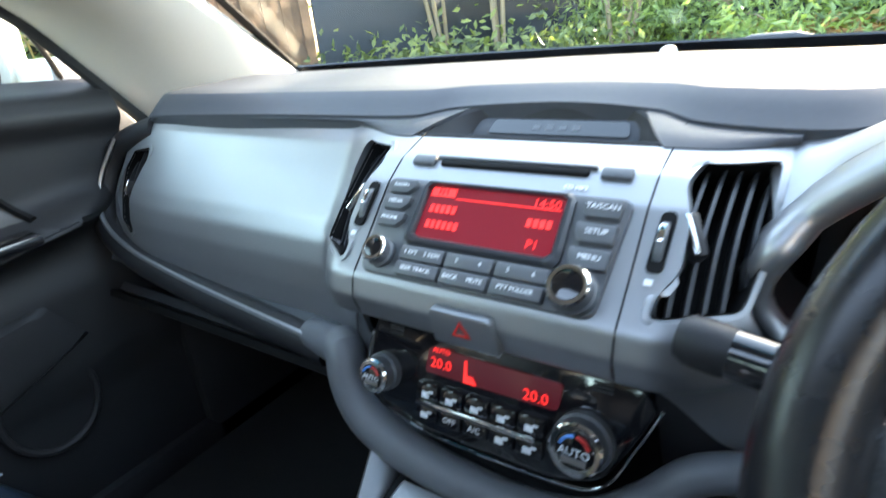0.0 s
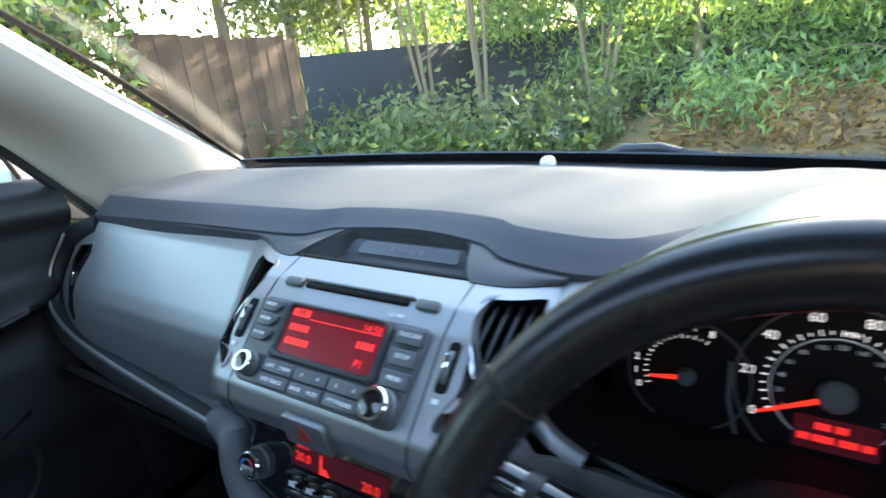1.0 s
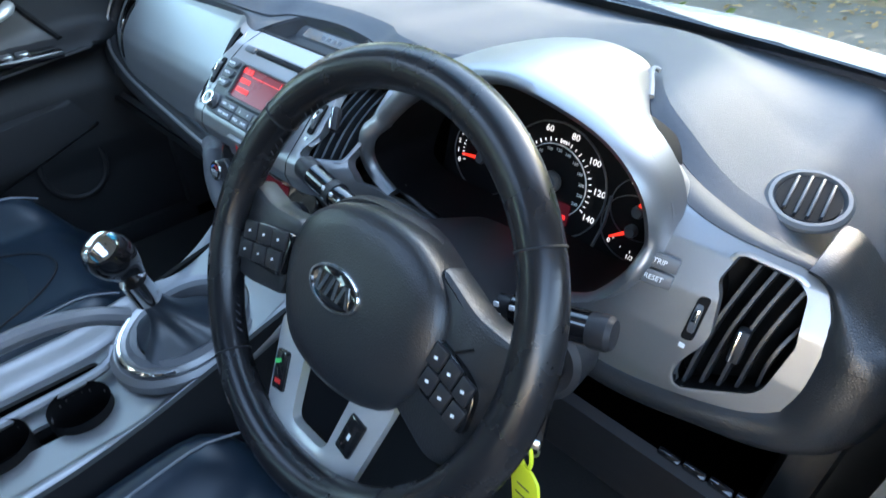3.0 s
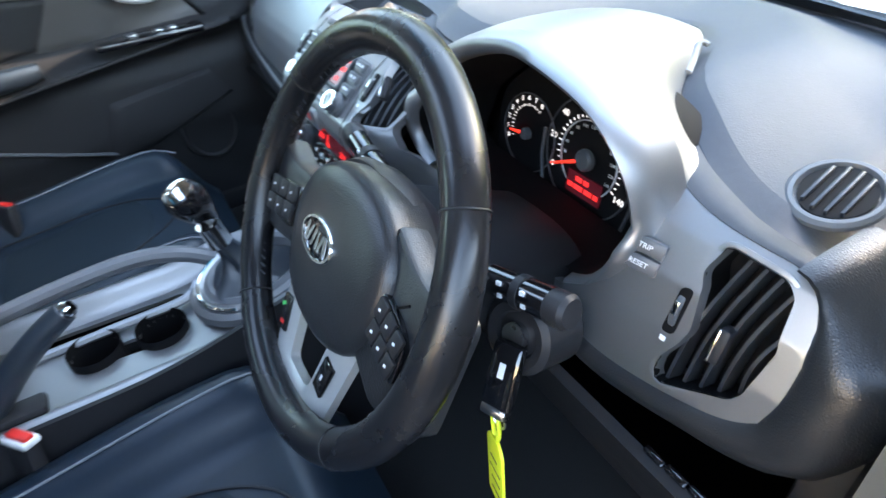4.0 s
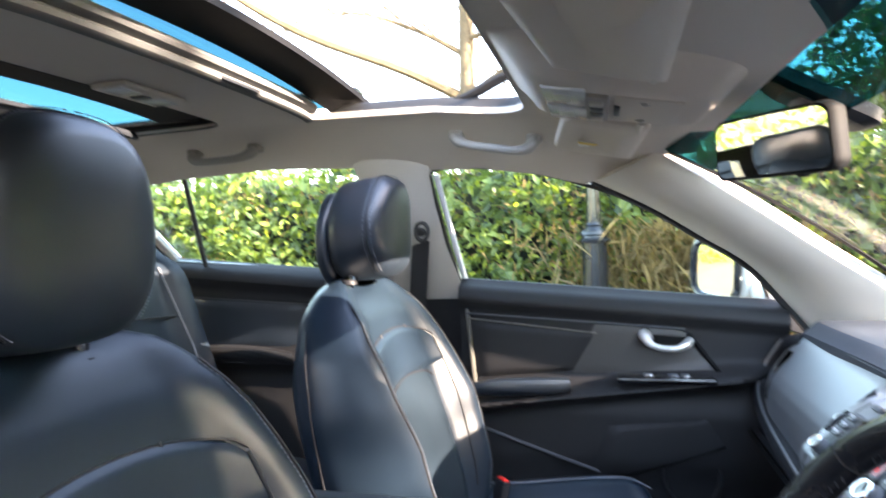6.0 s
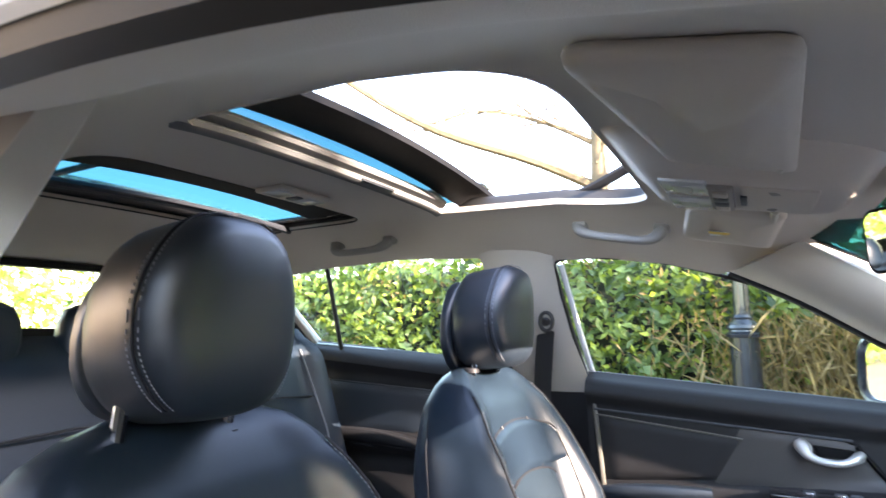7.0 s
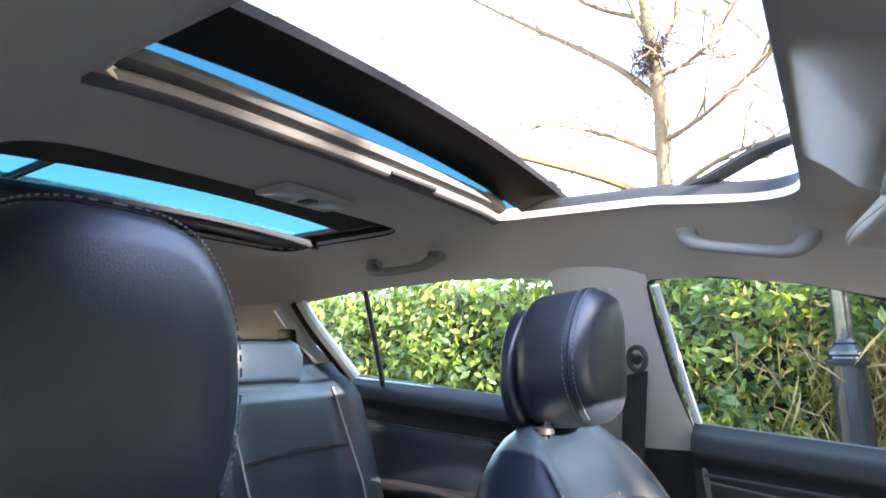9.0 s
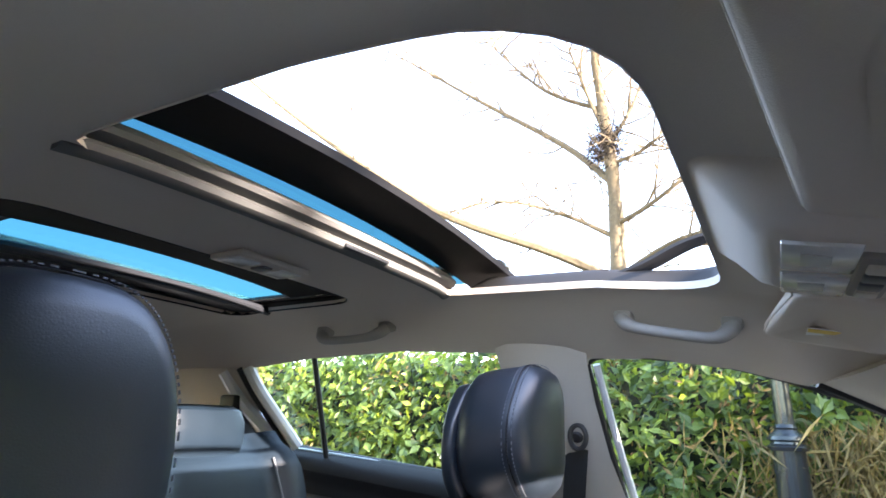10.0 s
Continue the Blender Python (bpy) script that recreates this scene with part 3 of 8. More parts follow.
rail_band("trim_roof_rail", [(-0.016, 0.012), (0.0, 0.002), (0.012, -0.003), (0.040, -0.014), (0.080, -0.026), (0.082, -0.014), (0.04, 0.02), (-0.01, 0.03)], LINING, "beige lining rolled over the roof side above the open door", "roof rail")
rail_band("trim_door_seal", [(0.076, -0.027), (0.086, -0.034), (0.100, -0.030), (0.108, -0.016), (0.096, -0.004), (0.080, -0.012)], RUBBER, "black rubber door opening seal", "seal")
rail_band("trim_seal_lip", [(0.107, -0.021), (0.112, -0.017), (0.113, -0.008), (0.107, -0.010)], TRIM, "thin beige lip beside the door seal", "seal")
rail_band("trim_door_seal", [(0.113, -0.015), (0.119, -0.010), (0.121, 0.002), (0.113, 0.0)], RUBBER, "second black rubber door seal", "seal")
rail_band("trim_painted_rail", [(0.120, -0.006), (0.132, 0.004), (0.145, 0.026), (0.146, 0.042), (0.13, 0.042), (0.120, 0.010)], WHITE_PAINT, "white painted door opening rail", "roof rail")
rail_band("trim_door_seal", [(0.145, 0.028), (0.155, 0.036), (0.158, 0.05), (0.146, 0.05)], RUBBER, "outer black rubber door seal", "seal")
rail_band("trim_painted_rail", [(0.157, 0.040), (0.175, 0.062), (0.180, 0.09), (0.16, 0.09)], WHITE_PAINT, "outer white painted roof edge", "roof rail")

# tailgate with the rear window, floor, footwell front, sills
def gate_pt(u, v):
    x = (2 * u - 1) * (0.60 - 0.05 * v)
    return Vector((x, -2.05 + 0.10 * v - 0.04 * (1 - (x / 0.6) ** 2), 0.9 + 0.60 * v))


tail = solid("wall_tailgate", cut_sheet(lambda a, b: tuple(gate_pt(a, b)), 60, 40, [rounded([(0.08, 0.66), (0.92, 0.66), (0.9, 0.965), (0.1, 0.965)], 0.04, 5)],
                                       lambda u, v: (u, v), 0.04, (0, -1, 0)), DOORP)
tagged(tail, "dark tailgate lining round the rear window", "tailgate", kind="structure")
rear_pane = solid("window_5", sheet(lambda u, v: gate_pt(0.06 + 0.88 * u, 0.65 + 0.33 * v) + Vector((0, -0.03, 0)), 12, 6, 0.004), SIDE)
rear_pane.visible_shadow = False
tagged(rear_pane, "clear rear window", "window", kind="structure")
tagged(solid("floor", join(rbox((0, -0.75, 0.40), (1.5, 3.1, 0.04), 0.01), rbox((0, -1.75, 0.62), (1.3, 0.7, 0.4), 0.02)), CARPET), "black carpeted car floor", "floor", kind="structure")
tagged(solid("wall_bulkhead", rbox((0, 0.62, 0.72), (1.42, 0.05, 0.6), 0.01), CARPET), "black bulkhead at the end of the footwells", "bulkhead", kind="structure")
for s in (-1, 1):
    tagged(solid("trim_sill", rbox((s * 0.74, -0.5, 0.42), (0.1, 2.6, 0.1), 0.02), DOORP), "black door sill cover", "sill", kind="structure")
    tagged(solid("trim_kick_panel", rbox((s * 0.71, 0.48, 0.70), (0.04, 0.36, 0.6), 0.015), DOORP if s < 0 else DOORL), "dark plastic panel beside the footwell", "kick panel", kind="structure")
    tagged(solid("trim_outer_side", rbox((s * 0.84, -1.42, 0.78), (0.05, 1.35, 0.72), 0.02), WHITE_PAINT), "white painted rear side of the car", "car side", kind="structure")
open_door = thing("driver_door", (0.80, 0.44, 0.4), "driver's door standing wide open, olive-grey trim inside", "car door")
D_WAY = Vector((0.52, -0.854, 0)).normalized()
D_OUT = Vector((0.854, 0.52, 0)).normalized()


def open_pt(u, v, off=0.0):
    d = Vector((0.80, 0.46, 0.40)) + D_WAY * 1.02 * u
    bulge = 0.03 * math.sin(math.pi * v) - 0.03 * math.exp(-((v - 0.72) / 0.05) ** 2)
    return d + D_OUT * (bulge + off) + Vector((0, 0, 0.70 * v))


part("trim_panel", sheet(open_pt, 20, 24, 0.02, way=tuple(D_OUT)), OLIVE, open_door, "olive-grey moulded trim panel")
part("outer_skin", sheet(lambda u, v: open_pt(u, v, 0.10), 10, 8, 0.01, way=tuple(D_OUT)), WHITE_PAINT, open_door, "white painted outer skin")
part("window_frame", tube(curve_pts([tuple(open_pt(0.02, 1.0, 0.05)), tuple(open_pt(0.30, 1.28, 0.0)), tuple(open_pt(0.62, 1.50, -0.06)), tuple(open_pt(0.95, 1.48, -0.08)), tuple(open_pt(0.98, 1.0, 0.04))], 40), 0.025, 8), RUBBER, open_door)
tagged(solid("trim_door_opening", sheet(lambda u, v: Vector((0.745 + 0.035 * math.sin(math.pi * u), 0.50 - 0.24 * u - 0.06 * v, 0.42 + 0.60 * v)), 8, 8, 0.03, way=(1, 0, 0)), OLIVE, 40), "grey-brown panel at the front of the open door", "pillar trim", kind="structure")
tagged(solid("trim_outer_door", rbox((-0.85, -0.17, 0.72), (0.05, 0.84, 0.68), 0.02), WHITE_PAINT), "white painted outer skin of the passenger door", "car side", kind="structure")


def bonnet_pt(u, v):
    x = (2 * u - 1) * (0.80 - 0.05 * v)
    return Vector((x, 0.80 + 0.85 * v - 0.12 * (x / 0.8) ** 2, 0.925 - 0.10 * v ** 2 - 0.05 * (x / 0.8) ** 2))


tagged(solid("bonnet", sheet(bonnet_pt, 20, 12, 0.02), WHITE_PAINT), "white painted car bonnet ahead of the windscreen", "bonnet", kind="structure")
tagged(solid("trim_scuttle", sheet(lambda u, v: Vector(((2 * u - 1) * 0.72, 0.70 + 0.12 * v - 0.12 * (2 * u - 1) ** 2, 0.985)), 20, 3, 0.02), PAD_DARK), "black plastic scuttle under the wipers", "scuttle", kind="structure")


# ---- sunroof ----
def arc_panel(x0, x1, y0, y1, z, th, crown=0.03):
    return sheet(lambda u, v: Vector((x0 + (x1 - x0) * u, y0 + (y1 - y0) * v, z + crown * (1 - ((2 * u - 1)) ** 2) )), 20, 3, th)


sunroof = thing("sunroof", (0, -0.85, 1.6), "dark tinted sunroof glass slid open over the roof", "sunroof")
part("front_border", arc_panel(-0.44, 0.46, -0.722, -0.618, 1.592, 0.012, 0.03), MATT, sunroof, "black front border of the glass")
g = part("pane", arc_panel(-0.44, 0.46, -1.13, -0.722, 1.595, 0.005, 0.03), TINTED, sunroof, "blue-tinted pane")
g.visible_shadow = False
part("side_border", rbox((-0.405, -0.88, 1.612), (0.05, 0.5, 0.012), 0.003), GLOSS, sunroof)
part("side_border", rbox((0.405, -0.88, 1.612), (0.05, 0.5, 0.012), 0.003), GLOSS, sunroof)
rear_glass = thing("rear_roof_glass", (0, -1.3, 1.6), "fixed tinted glass panel over the rear seats", "roof glass")
g = part("pane", arc_panel(-0.37, 0.37, -1.36, -0.90, 1.575, 0.005, 0.02), TINTED, rear_glass, "blue-tinted pane")
g.visible_shadow = False
part("front_border", arc_panel(-0.37, 0.37, -1.10, -0.88, 1.570, 0.008, 0.02), MATT, rear_glass)
part("side_border", rbox((-0.345, -1.1, 1.572), (0.06, 0.38, 0.012), 0.003), GLOSS, rear_glass)
part("side_border", rbox((0.36, -1.1, 1.572), (0.035, 0.38, 0.012), 0.003), GLOSS, rear_glass)
part("divider", rbox((0.235, -1.1, 1.584), (0.008, 0.38, 0.012), 0.002), RUBBER, rear_glass)
blind = thing("roof_blind", (0, -1.2, 1.54), "grey fabric roller blind pulled part way over the rear roof glass", "roof blind")
part("cloth", arc_panel(-0.35, 0.35, -1.36, -1.205, 1.552, 0.003, 0.012), SLAT, blind)
part("edge_bar", tube([(-0.35, -1.200, 1.550), (-0.18, -1.200, 1.558), (0, -1.200, 1.561), (0.18, -1.200, 1.558), (0.35, -1.200, 1.550)], 0.010, 8), SLAT, blind)
shade = thing("roof_sunshade", (0, -0.71, 1.55), "grey ribbed sunroof sunshade pushed back into its pocket", "sunshade")


def shade_bar(profile, crown):
    rows = []
    for k in range(25):
        u = k / 24
        c = crown * (1 - (2 * u - 1) ** 2)
        back = 0.012 * abs(2 * u - 1) ** 10
        rows.append([(-0.362 + 0.728 * u, y - back, z + c) for y, z in profile])
    return loft(rows)


part("lip", shade_bar([(-0.716, 1.562), (-0.706, 1.566), (-0.703, 1.572), (-0.704, 1.578), (-0.712, 1.582), (-0.82, 1.582), (-0.82, 1.562)], 0.004), SHADEM, shade)
part("lower_slat", shade_bar([(-0.733, 1.543), (-0.724, 1.544), (-0.717, 1.548), (-0.715, 1.555), (-0.720, 1.560), (-0.745, 1.560), (-0.745, 1.553), (-0.733, 1.553)], 0.006), SHADEM, shade)
part("grip", rbox((-0.075, -0.7165, 1.556), (0.11, 0.010, 0.007), 0.003), SLAT, shade)
out_ring = resample([(*p, 0) for p in HOLE_F], 90)
grow_ring = lambda k, dz: [(p.x * k, -0.487 + (p.y + 0.487) * k, roof_z(p.x, p.y) + (dz if dz < 0.006 else dz * smooth(-0.72, -0.64, p.y))) for p in out_ring]
part("lining_edge", loft([grow_ring(1.0, -0.002), grow_ring(1.003, 0.002), grow_ring(1.006, 0.005)], cap=False), LINING, sunroof)
part("gasket", loft([grow_ring(1.006, 0.005), grow_ring(1.014, 0.012), grow_ring(1.03, 0.026), grow_ring(1.06, 0.034)], cap=False), RUBBER, sunroof, "black rubber gasket")
rear_ring = resample([(*p, 0) for p in HOLE_R], 80)
part("gasket", loft([[(p.x * k, -1.112 + (p.y + 1.112) * k, roof_z(p.x, p.y) + dz) for p in rear_ring] for k, dz in ((0.995, -0.001), (1.004, 0.006), (1.01, 0.03))], cap=False), RUBBER, rear_glass, "black rubber gasket")
deflector = thing("wind_deflector", (-0.36, -0.4, 1.59), "black plastic sunroof wind deflector arm", "deflector")
part("arm", tube(curve_pts([(-0.385, -0.435, 1.556), (-0.385, -0.37, 1.572), (-0.378, -0.30, 1.600), (-0.37, -0.245, 1.612)], 14), [0.006 + 0.007 * math.sin(math.pi * (k + 1) / 16) for k in range(14)], 8, flat=0.5), PAD_DARK, deflector)
part("blade", tube([(-0.37, -0.225, 1.612), (-0.2, -0.215, 1.622), (0, -0.212, 1.626), (0.2, -0.215, 1.622), (0.37, -0.225, 1.612)], 0.006, 8), PAD_DARK, deflector)
part("rail", rbox((-0.388, -0.52, 1.566), (0.014, 0.19, 0.020), 0.003), PAD_DARK, deflector)
part("guide", rbox((-0.388, -0.36, 1.561), (0.008, 0.13, 0.006), 0.002), STEEL, deflector, "bright guide rail")


# ---- dashboard ----
MIDGREY = material("grey_soft_plastic", (0.105, 0.11, 0.12), 0.45, grain=0.3, grain_scale=700, cells=True, mottle=0.1, mottle_scale=5)
DASH_C = [(0.840, 0.20), (0.898, 0.180), (0.908, 0.163), (0.927, 0.157), (0.945, 0.162), (0.972, 0.190), (1.004, 0.222), (1.019, 0.245), (1.032, 0.285), (1.040, 0.322), (1.05, 0.34)]
DASH_S = [(0.80, 0.232), (0.842, 0.226), (0.87, 0.226), (0.90, 0.230), (0.925, 0.237), (0.945, 0.248), (0.97, 0.266), (1.0, 0.287), (1.015, 0.297), (1.03, 0.312), (1.037, 0.325), (1.05, 0.34)]
MID = 0.004


DASH_D = [(0.80, 0.224), (0.842, 0.220), (0.886, 0.222), (0.93, 0.230), (0.97, 0.243), (1.0, 0.263), (1.015, 0.281), (1.03, 0.302), (1.05, 0.335)]


def dash_y(x, z):
    t = smooth(0.125, 0.225, abs(x - MID))
    a, b, c = along(DASH_C, z)[0], along(DASH_S, z)[0], along(DASH_D, z)[0]
    b += (c - b) * smooth(0.42, 0.54, x)
    end = max(0.0, abs(x) - 0.52)
    return a + (b - a) * t + end * end * (0.9 if x < 0 else 0.55)


R_LOW = [(0.5, 0.866), (0.56, 0.868), (0.60, 0.874), (0.64, 0.886), (0.662, 0.895), (0.673, 0.904), (0.679, 0.922), (0.681, 0.94)]
R_HIGH = [(0.5, 1.027), (0.528, 1.023), (0.56, 1.016), (0.59, 1.012), (0.621, 1.010), (0.648, 1.008), (0.664, 1.001), (0.674, 0.985), (0.681, 0.955)]

R_LOW, R_HIGH = ([(p.x, p.y) for p in curve_pts([(x, z, 0) for x, z in side], 60)] for side in (R_LOW, R_HIGH))


def dash_zr(x):
    end = max(0.0, abs(x) - (0.56 if x < 0 else 0.63)) / 0.11
    lo = 0.898 + (0.842 - 0.898) * smooth(0.122, 0.175, abs(x - MID)) + (0.06 * end * end if x < 0 else 0.024 * smooth(0.30, 0.48, x))
    if x > 0.5:
        return max(lo, along(R_LOW, x)[0]), along(R_HIGH, x)[0]
    return lo, 1.029 - 0.045 * end * end


def dash_plan(u, v):
    x = -0.668 + 1.349 * (1 - (1 - u) ** 1.3)
    lo, hi = dash_zr(x)
    return x, lo + (hi - lo) * (1 - (1 - v) ** 1.5)


VENT_R = [(0.127, 0.953), (0.171, 0.952), (0.178, 0.977), (0.178, 1.023), (0.134, 1.024), (0.129, 1.016), (0.137, 1.000), (0.138, 0.976), (0.128, 0.963)]
VENT_L = [(2 * MID - x, z) for x, z in VENT_R][::-1]
VENT_D = [(0.599, 0.886), (0.651, 0.909), (0.657, 0.919), (0.663, 0.960), (0.654, 0.994), (0.645, 1.001), (0.600, 1.004), (0.594, 0.984), (0.601, 0.974), (0.607, 0.942), (0.603, 0.928), (0.593, 0.908), (0.593, 0.893)]
VENT_P = [(-0.600, 0.882), (-0.640, 0.897), (-0.657, 0.93), (-0.654, 0.962), (-0.630, 0.986), (-0.577, 0.993), (-0.594, 0.965), (-0.606, 0.935), (-0.605, 0.905)][::-1]
GAUGES = [(0.216, 0.910), (0.187, 0.927), (0.175, 0.952), (0.184, 0.985), (0.190, 1.06), (0.545, 1.06), (0.537, 1.005), (0.533, 0.966), (0.502, 0.918), (0.473, 0.900)]
holes = [rounded(p, 0.004, 3) for p in (VENT_R, VENT_L, VENT_D, VENT_P)] + [GAUGES]
dash = thing("dashboard", (0, 0.35, 0.7), "grey and silver car dashboard with grained soft top", "dashboard")
fascia = part("fascia", cut_sheet(lambda x, z: (x, dash_y(x, z), z), 330, 60, holes, dash_plan, 0.012, (0, 0.9, -0.4)), SILVER, dash, "silver painted fascia panel", 40)

FRONT = [(-0.72, 0.345, 0.985), (-0.66, 0.328, 1.010), (-0.60, 0.309, 1.026), (-0.45, 0.303, 1.033), (-0.3, 0.306, 1.035), (-0.2, 0.308, 1.035), (-0.135, 0.312, 1.036), (-0.10, 0.330, 1.041), (0.0, 0.340, 1.045), (0.085, 0.330, 1.041), (0.115, 0.312, 1.036),
         (0.17, 0.300, 1.034), (0.215, 0.299, 1.036), (0.25, 0.327, 1.045), (0.285, 0.377, 1.050), (0.31, 0.430, 1.053), (0.335, 0.468, 1.056), (0.37, 0.482, 1.058), (0.40, 0.468, 1.060), (0.418, 0.443, 1.060), (0.433, 0.415, 1.055), (0.450, 0.384, 1.047), (0.471, 0.358, 1.040), (0.503, 0.338, 1.031), (0.547, 0.315, 1.020), (0.60, 0.301, 1.010), (0.66, 0.298, 1.005), (0.70, 0.305, 0.99), (0.735, 0.325, 0.965)]
FRONT_S = [(p.x, p.y, p.z) for p in curve_pts(FRONT, 120)]


def pad_front(x):
    return along(FRONT_S, x)


def rear_y(x):
    return 0.715 - 0.10 * (x / 0.645) ** 2


def pad_pt(x, v):
    yf, zf = pad_front(x)
    yr = max(yf + 0.12, rear_y(x))
    y = yf + (yr - yf) * v
    drop = max(0.0, abs(x) - 0.60)
    top = 1.060 - drop * 0.5 - 0.042 * smooth(0.44, 0.60, x) * smooth(1.0, 0.5, v)
    z = zf + (top - zf) * smooth(-0.04, 0.11, v) * (1 if zf < 1.06 else 0.2) - 0.022 * smooth(0.55, 1.0, v)
    return Vector((x, y, z))


def top_pt(u, v):
    return pad_pt(-0.735 + 1.475 * u, 0.085 + 0.915 * v)


part("top_pad", sheet(top_pt, 130, 24, 0.02, way=(0, 0, -1)), PAD, dash, "grained grey soft top pad")
part("front_band", sheet(lambda u, v: pad_pt(-0.735 + 1.475 * u, 0.085 * v), 170, 5, 0.02, way=(0, 0, -1)), ROLLM, dash, "grained rounded front edge of the pad")



def band_pt(x, v):
    hi = dash_zr(x)[1]
    yf, zf = pad_front(x)
    a = Vector((x, dash_y(x, hi) - 0.0015, hi + 0.0005))
    b = Vector((x, yf + 0.002, zf + 0.0015))
    return a.lerp(b, v) + Vector((0, -0.004, 0.002)) * math.sin(math.pi * v)


for xa, xb, n, da, db in ((-0.655, -0.115, 50, 0, 0.030), (0.105, 0.185, 12, -0.030, 0), (0.56, 0.70, 16, 0, 0)):
    part("sloping_band", sheet(lambda u, v: band_pt(xa + da * v + (xb + db * v - xa - da * v) * u, v), n, 4, 0.012, way=(0, 0.5, -0.8)), ROLLM, dash, "finely ribbed band above the silver fascia")
part("pad_shoulder", sheet(lambda u, v: band_pt(0.485 + 0.082 * u, v), 20, 5, 0.008, way=(0, 0.5, -0.8)), ROLLM, dash, "grained shoulder between fascia and pad, coloured darker for shade")

# soft roll round the lower edge of the fascia
ROLL = [(-0.60, 0.315, 1.015), (-0.695, 0.300, 0.985), (-0.718, 0.272, 0.93), (-0.694, 0.246, 0.878), (-0.615, 0.234, 0.848), (-0.5, 0.226, 0.833), (-0.38, 0.220, 0.823), (-0.28, 0.214, 0.818), (-0.21, 0.212, 0.812)]
part("lower_roll", tube(curve_pts(ROLL, 60), [0.019 + 0.003 * math.sin(math.pi * k / 59) for k in range(60)], 14, flat=0.9), PAD_DARK, dash, "padded black roll under the fascia")
inner_line = [(p[0] * 0.985 + 0.004, p[1] - 0.012, p[2] + 0.0165) for p in ROLL[1:]]
part("silver_line", tube(curve_pts(inner_line, 50), 0.0035, 6), SILVER, dash, "thin silver edge line")
edge_d = [(x, dash_zr(x)[0]) for x in (0.25, 0.30, 0.35, 0.40, 0.45, 0.50, 0.55, 0.60, 0.64, 0.66)] + R_LOW[-12:] + R_HIGH[:-1][::-1][:20]
edge_d = [(p.x, p.y) for p in curve_pts([(x, z, 0) for x, z in edge_d][::2], 70)]
rows = []
for i, (x, z) in enumerate(edge_d):
    (xa, za), (xb, zb) = edge_d[max(0, i - 1)], edge_d[min(69, i + 1)]
    n = Vector((zb - za, 0, xa - xb)).normalized()
    w = 0.036 + 0.020 * smooth(0.60, 0.68, x) * smooth(0.86, 0.92, z) - 0.040 * smooth(0.955, 1.0, z)
    p = Vector((x, dash_y(x, z), z))
    rows.append([p + n * w * a + Vector((0, b, 0)) for a, b in ((-0.08, 0.010), (-0.06, 0.002), (0.06, -0.004), (0.25, -0.008), (0.50, -0.008), (0.75, -0.001), (0.93, 0.013), (1.0, 0.032), (0.9, 0.07), (0.0, 0.07))])
part("padded_roll", loft(rows), HUBM, dash, "black grained padded roll round the driver's fascia", 60)
part("end_pad", tube(curve_pts([(0.700, 0.36, 0.80), (0.715, 0.37, 0.90), (0.725, 0.40, 0.965), (0.725, 0.47, 0.985)], 20), [0.035] * 20, 12), PAD_DARK, dash)

# climate surround: grey lip that carries the fascia round the panel
SUR = [(-0.235, 0.215, 0.825), (-0.185, 0.198, 0.835), (-0.158, 0.186, 0.845), (-0.145, 0.175, 0.815), (-0.115, 0.166, 0.788), (-0.05, 0.160, 0.772), (0.03, 0.160, 0.768), (0.09, 0.165, 0.778), (0.13, 0.178, 0.805), (0.16, 0.192, 0.83), (0.21, 0.21, 0.835), (0.26, 0.22, 0.835)]
part("climate_surround", tube(curve_pts(SUR, 60), [0.017 + 0.003 * math.sin(k * 0.1) for k in range(60)], 12), MIDGREY, dash, "grey rounded lip round the climate panel")
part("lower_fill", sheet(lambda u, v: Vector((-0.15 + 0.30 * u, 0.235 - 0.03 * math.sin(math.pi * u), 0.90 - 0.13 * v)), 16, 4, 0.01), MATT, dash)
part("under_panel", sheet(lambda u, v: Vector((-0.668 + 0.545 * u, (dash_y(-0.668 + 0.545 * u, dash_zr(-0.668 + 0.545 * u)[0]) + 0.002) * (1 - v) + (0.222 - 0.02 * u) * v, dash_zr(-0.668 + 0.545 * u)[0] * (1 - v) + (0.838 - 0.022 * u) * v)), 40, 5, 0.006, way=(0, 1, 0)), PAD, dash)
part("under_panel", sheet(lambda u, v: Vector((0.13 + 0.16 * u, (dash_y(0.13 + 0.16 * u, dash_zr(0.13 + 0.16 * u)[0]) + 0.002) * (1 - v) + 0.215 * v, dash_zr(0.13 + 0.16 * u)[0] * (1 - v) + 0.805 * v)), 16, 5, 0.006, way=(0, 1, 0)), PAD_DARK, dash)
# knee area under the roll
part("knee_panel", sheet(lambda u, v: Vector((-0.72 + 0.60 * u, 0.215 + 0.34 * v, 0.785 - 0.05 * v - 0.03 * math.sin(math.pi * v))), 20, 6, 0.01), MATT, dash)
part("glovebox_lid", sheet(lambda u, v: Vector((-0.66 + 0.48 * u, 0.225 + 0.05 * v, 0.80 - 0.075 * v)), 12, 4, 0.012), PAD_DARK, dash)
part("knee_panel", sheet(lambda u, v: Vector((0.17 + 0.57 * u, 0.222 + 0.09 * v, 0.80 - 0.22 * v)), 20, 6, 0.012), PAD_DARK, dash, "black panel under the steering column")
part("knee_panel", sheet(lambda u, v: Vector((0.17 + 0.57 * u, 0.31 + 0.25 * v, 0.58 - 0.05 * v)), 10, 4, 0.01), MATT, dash)
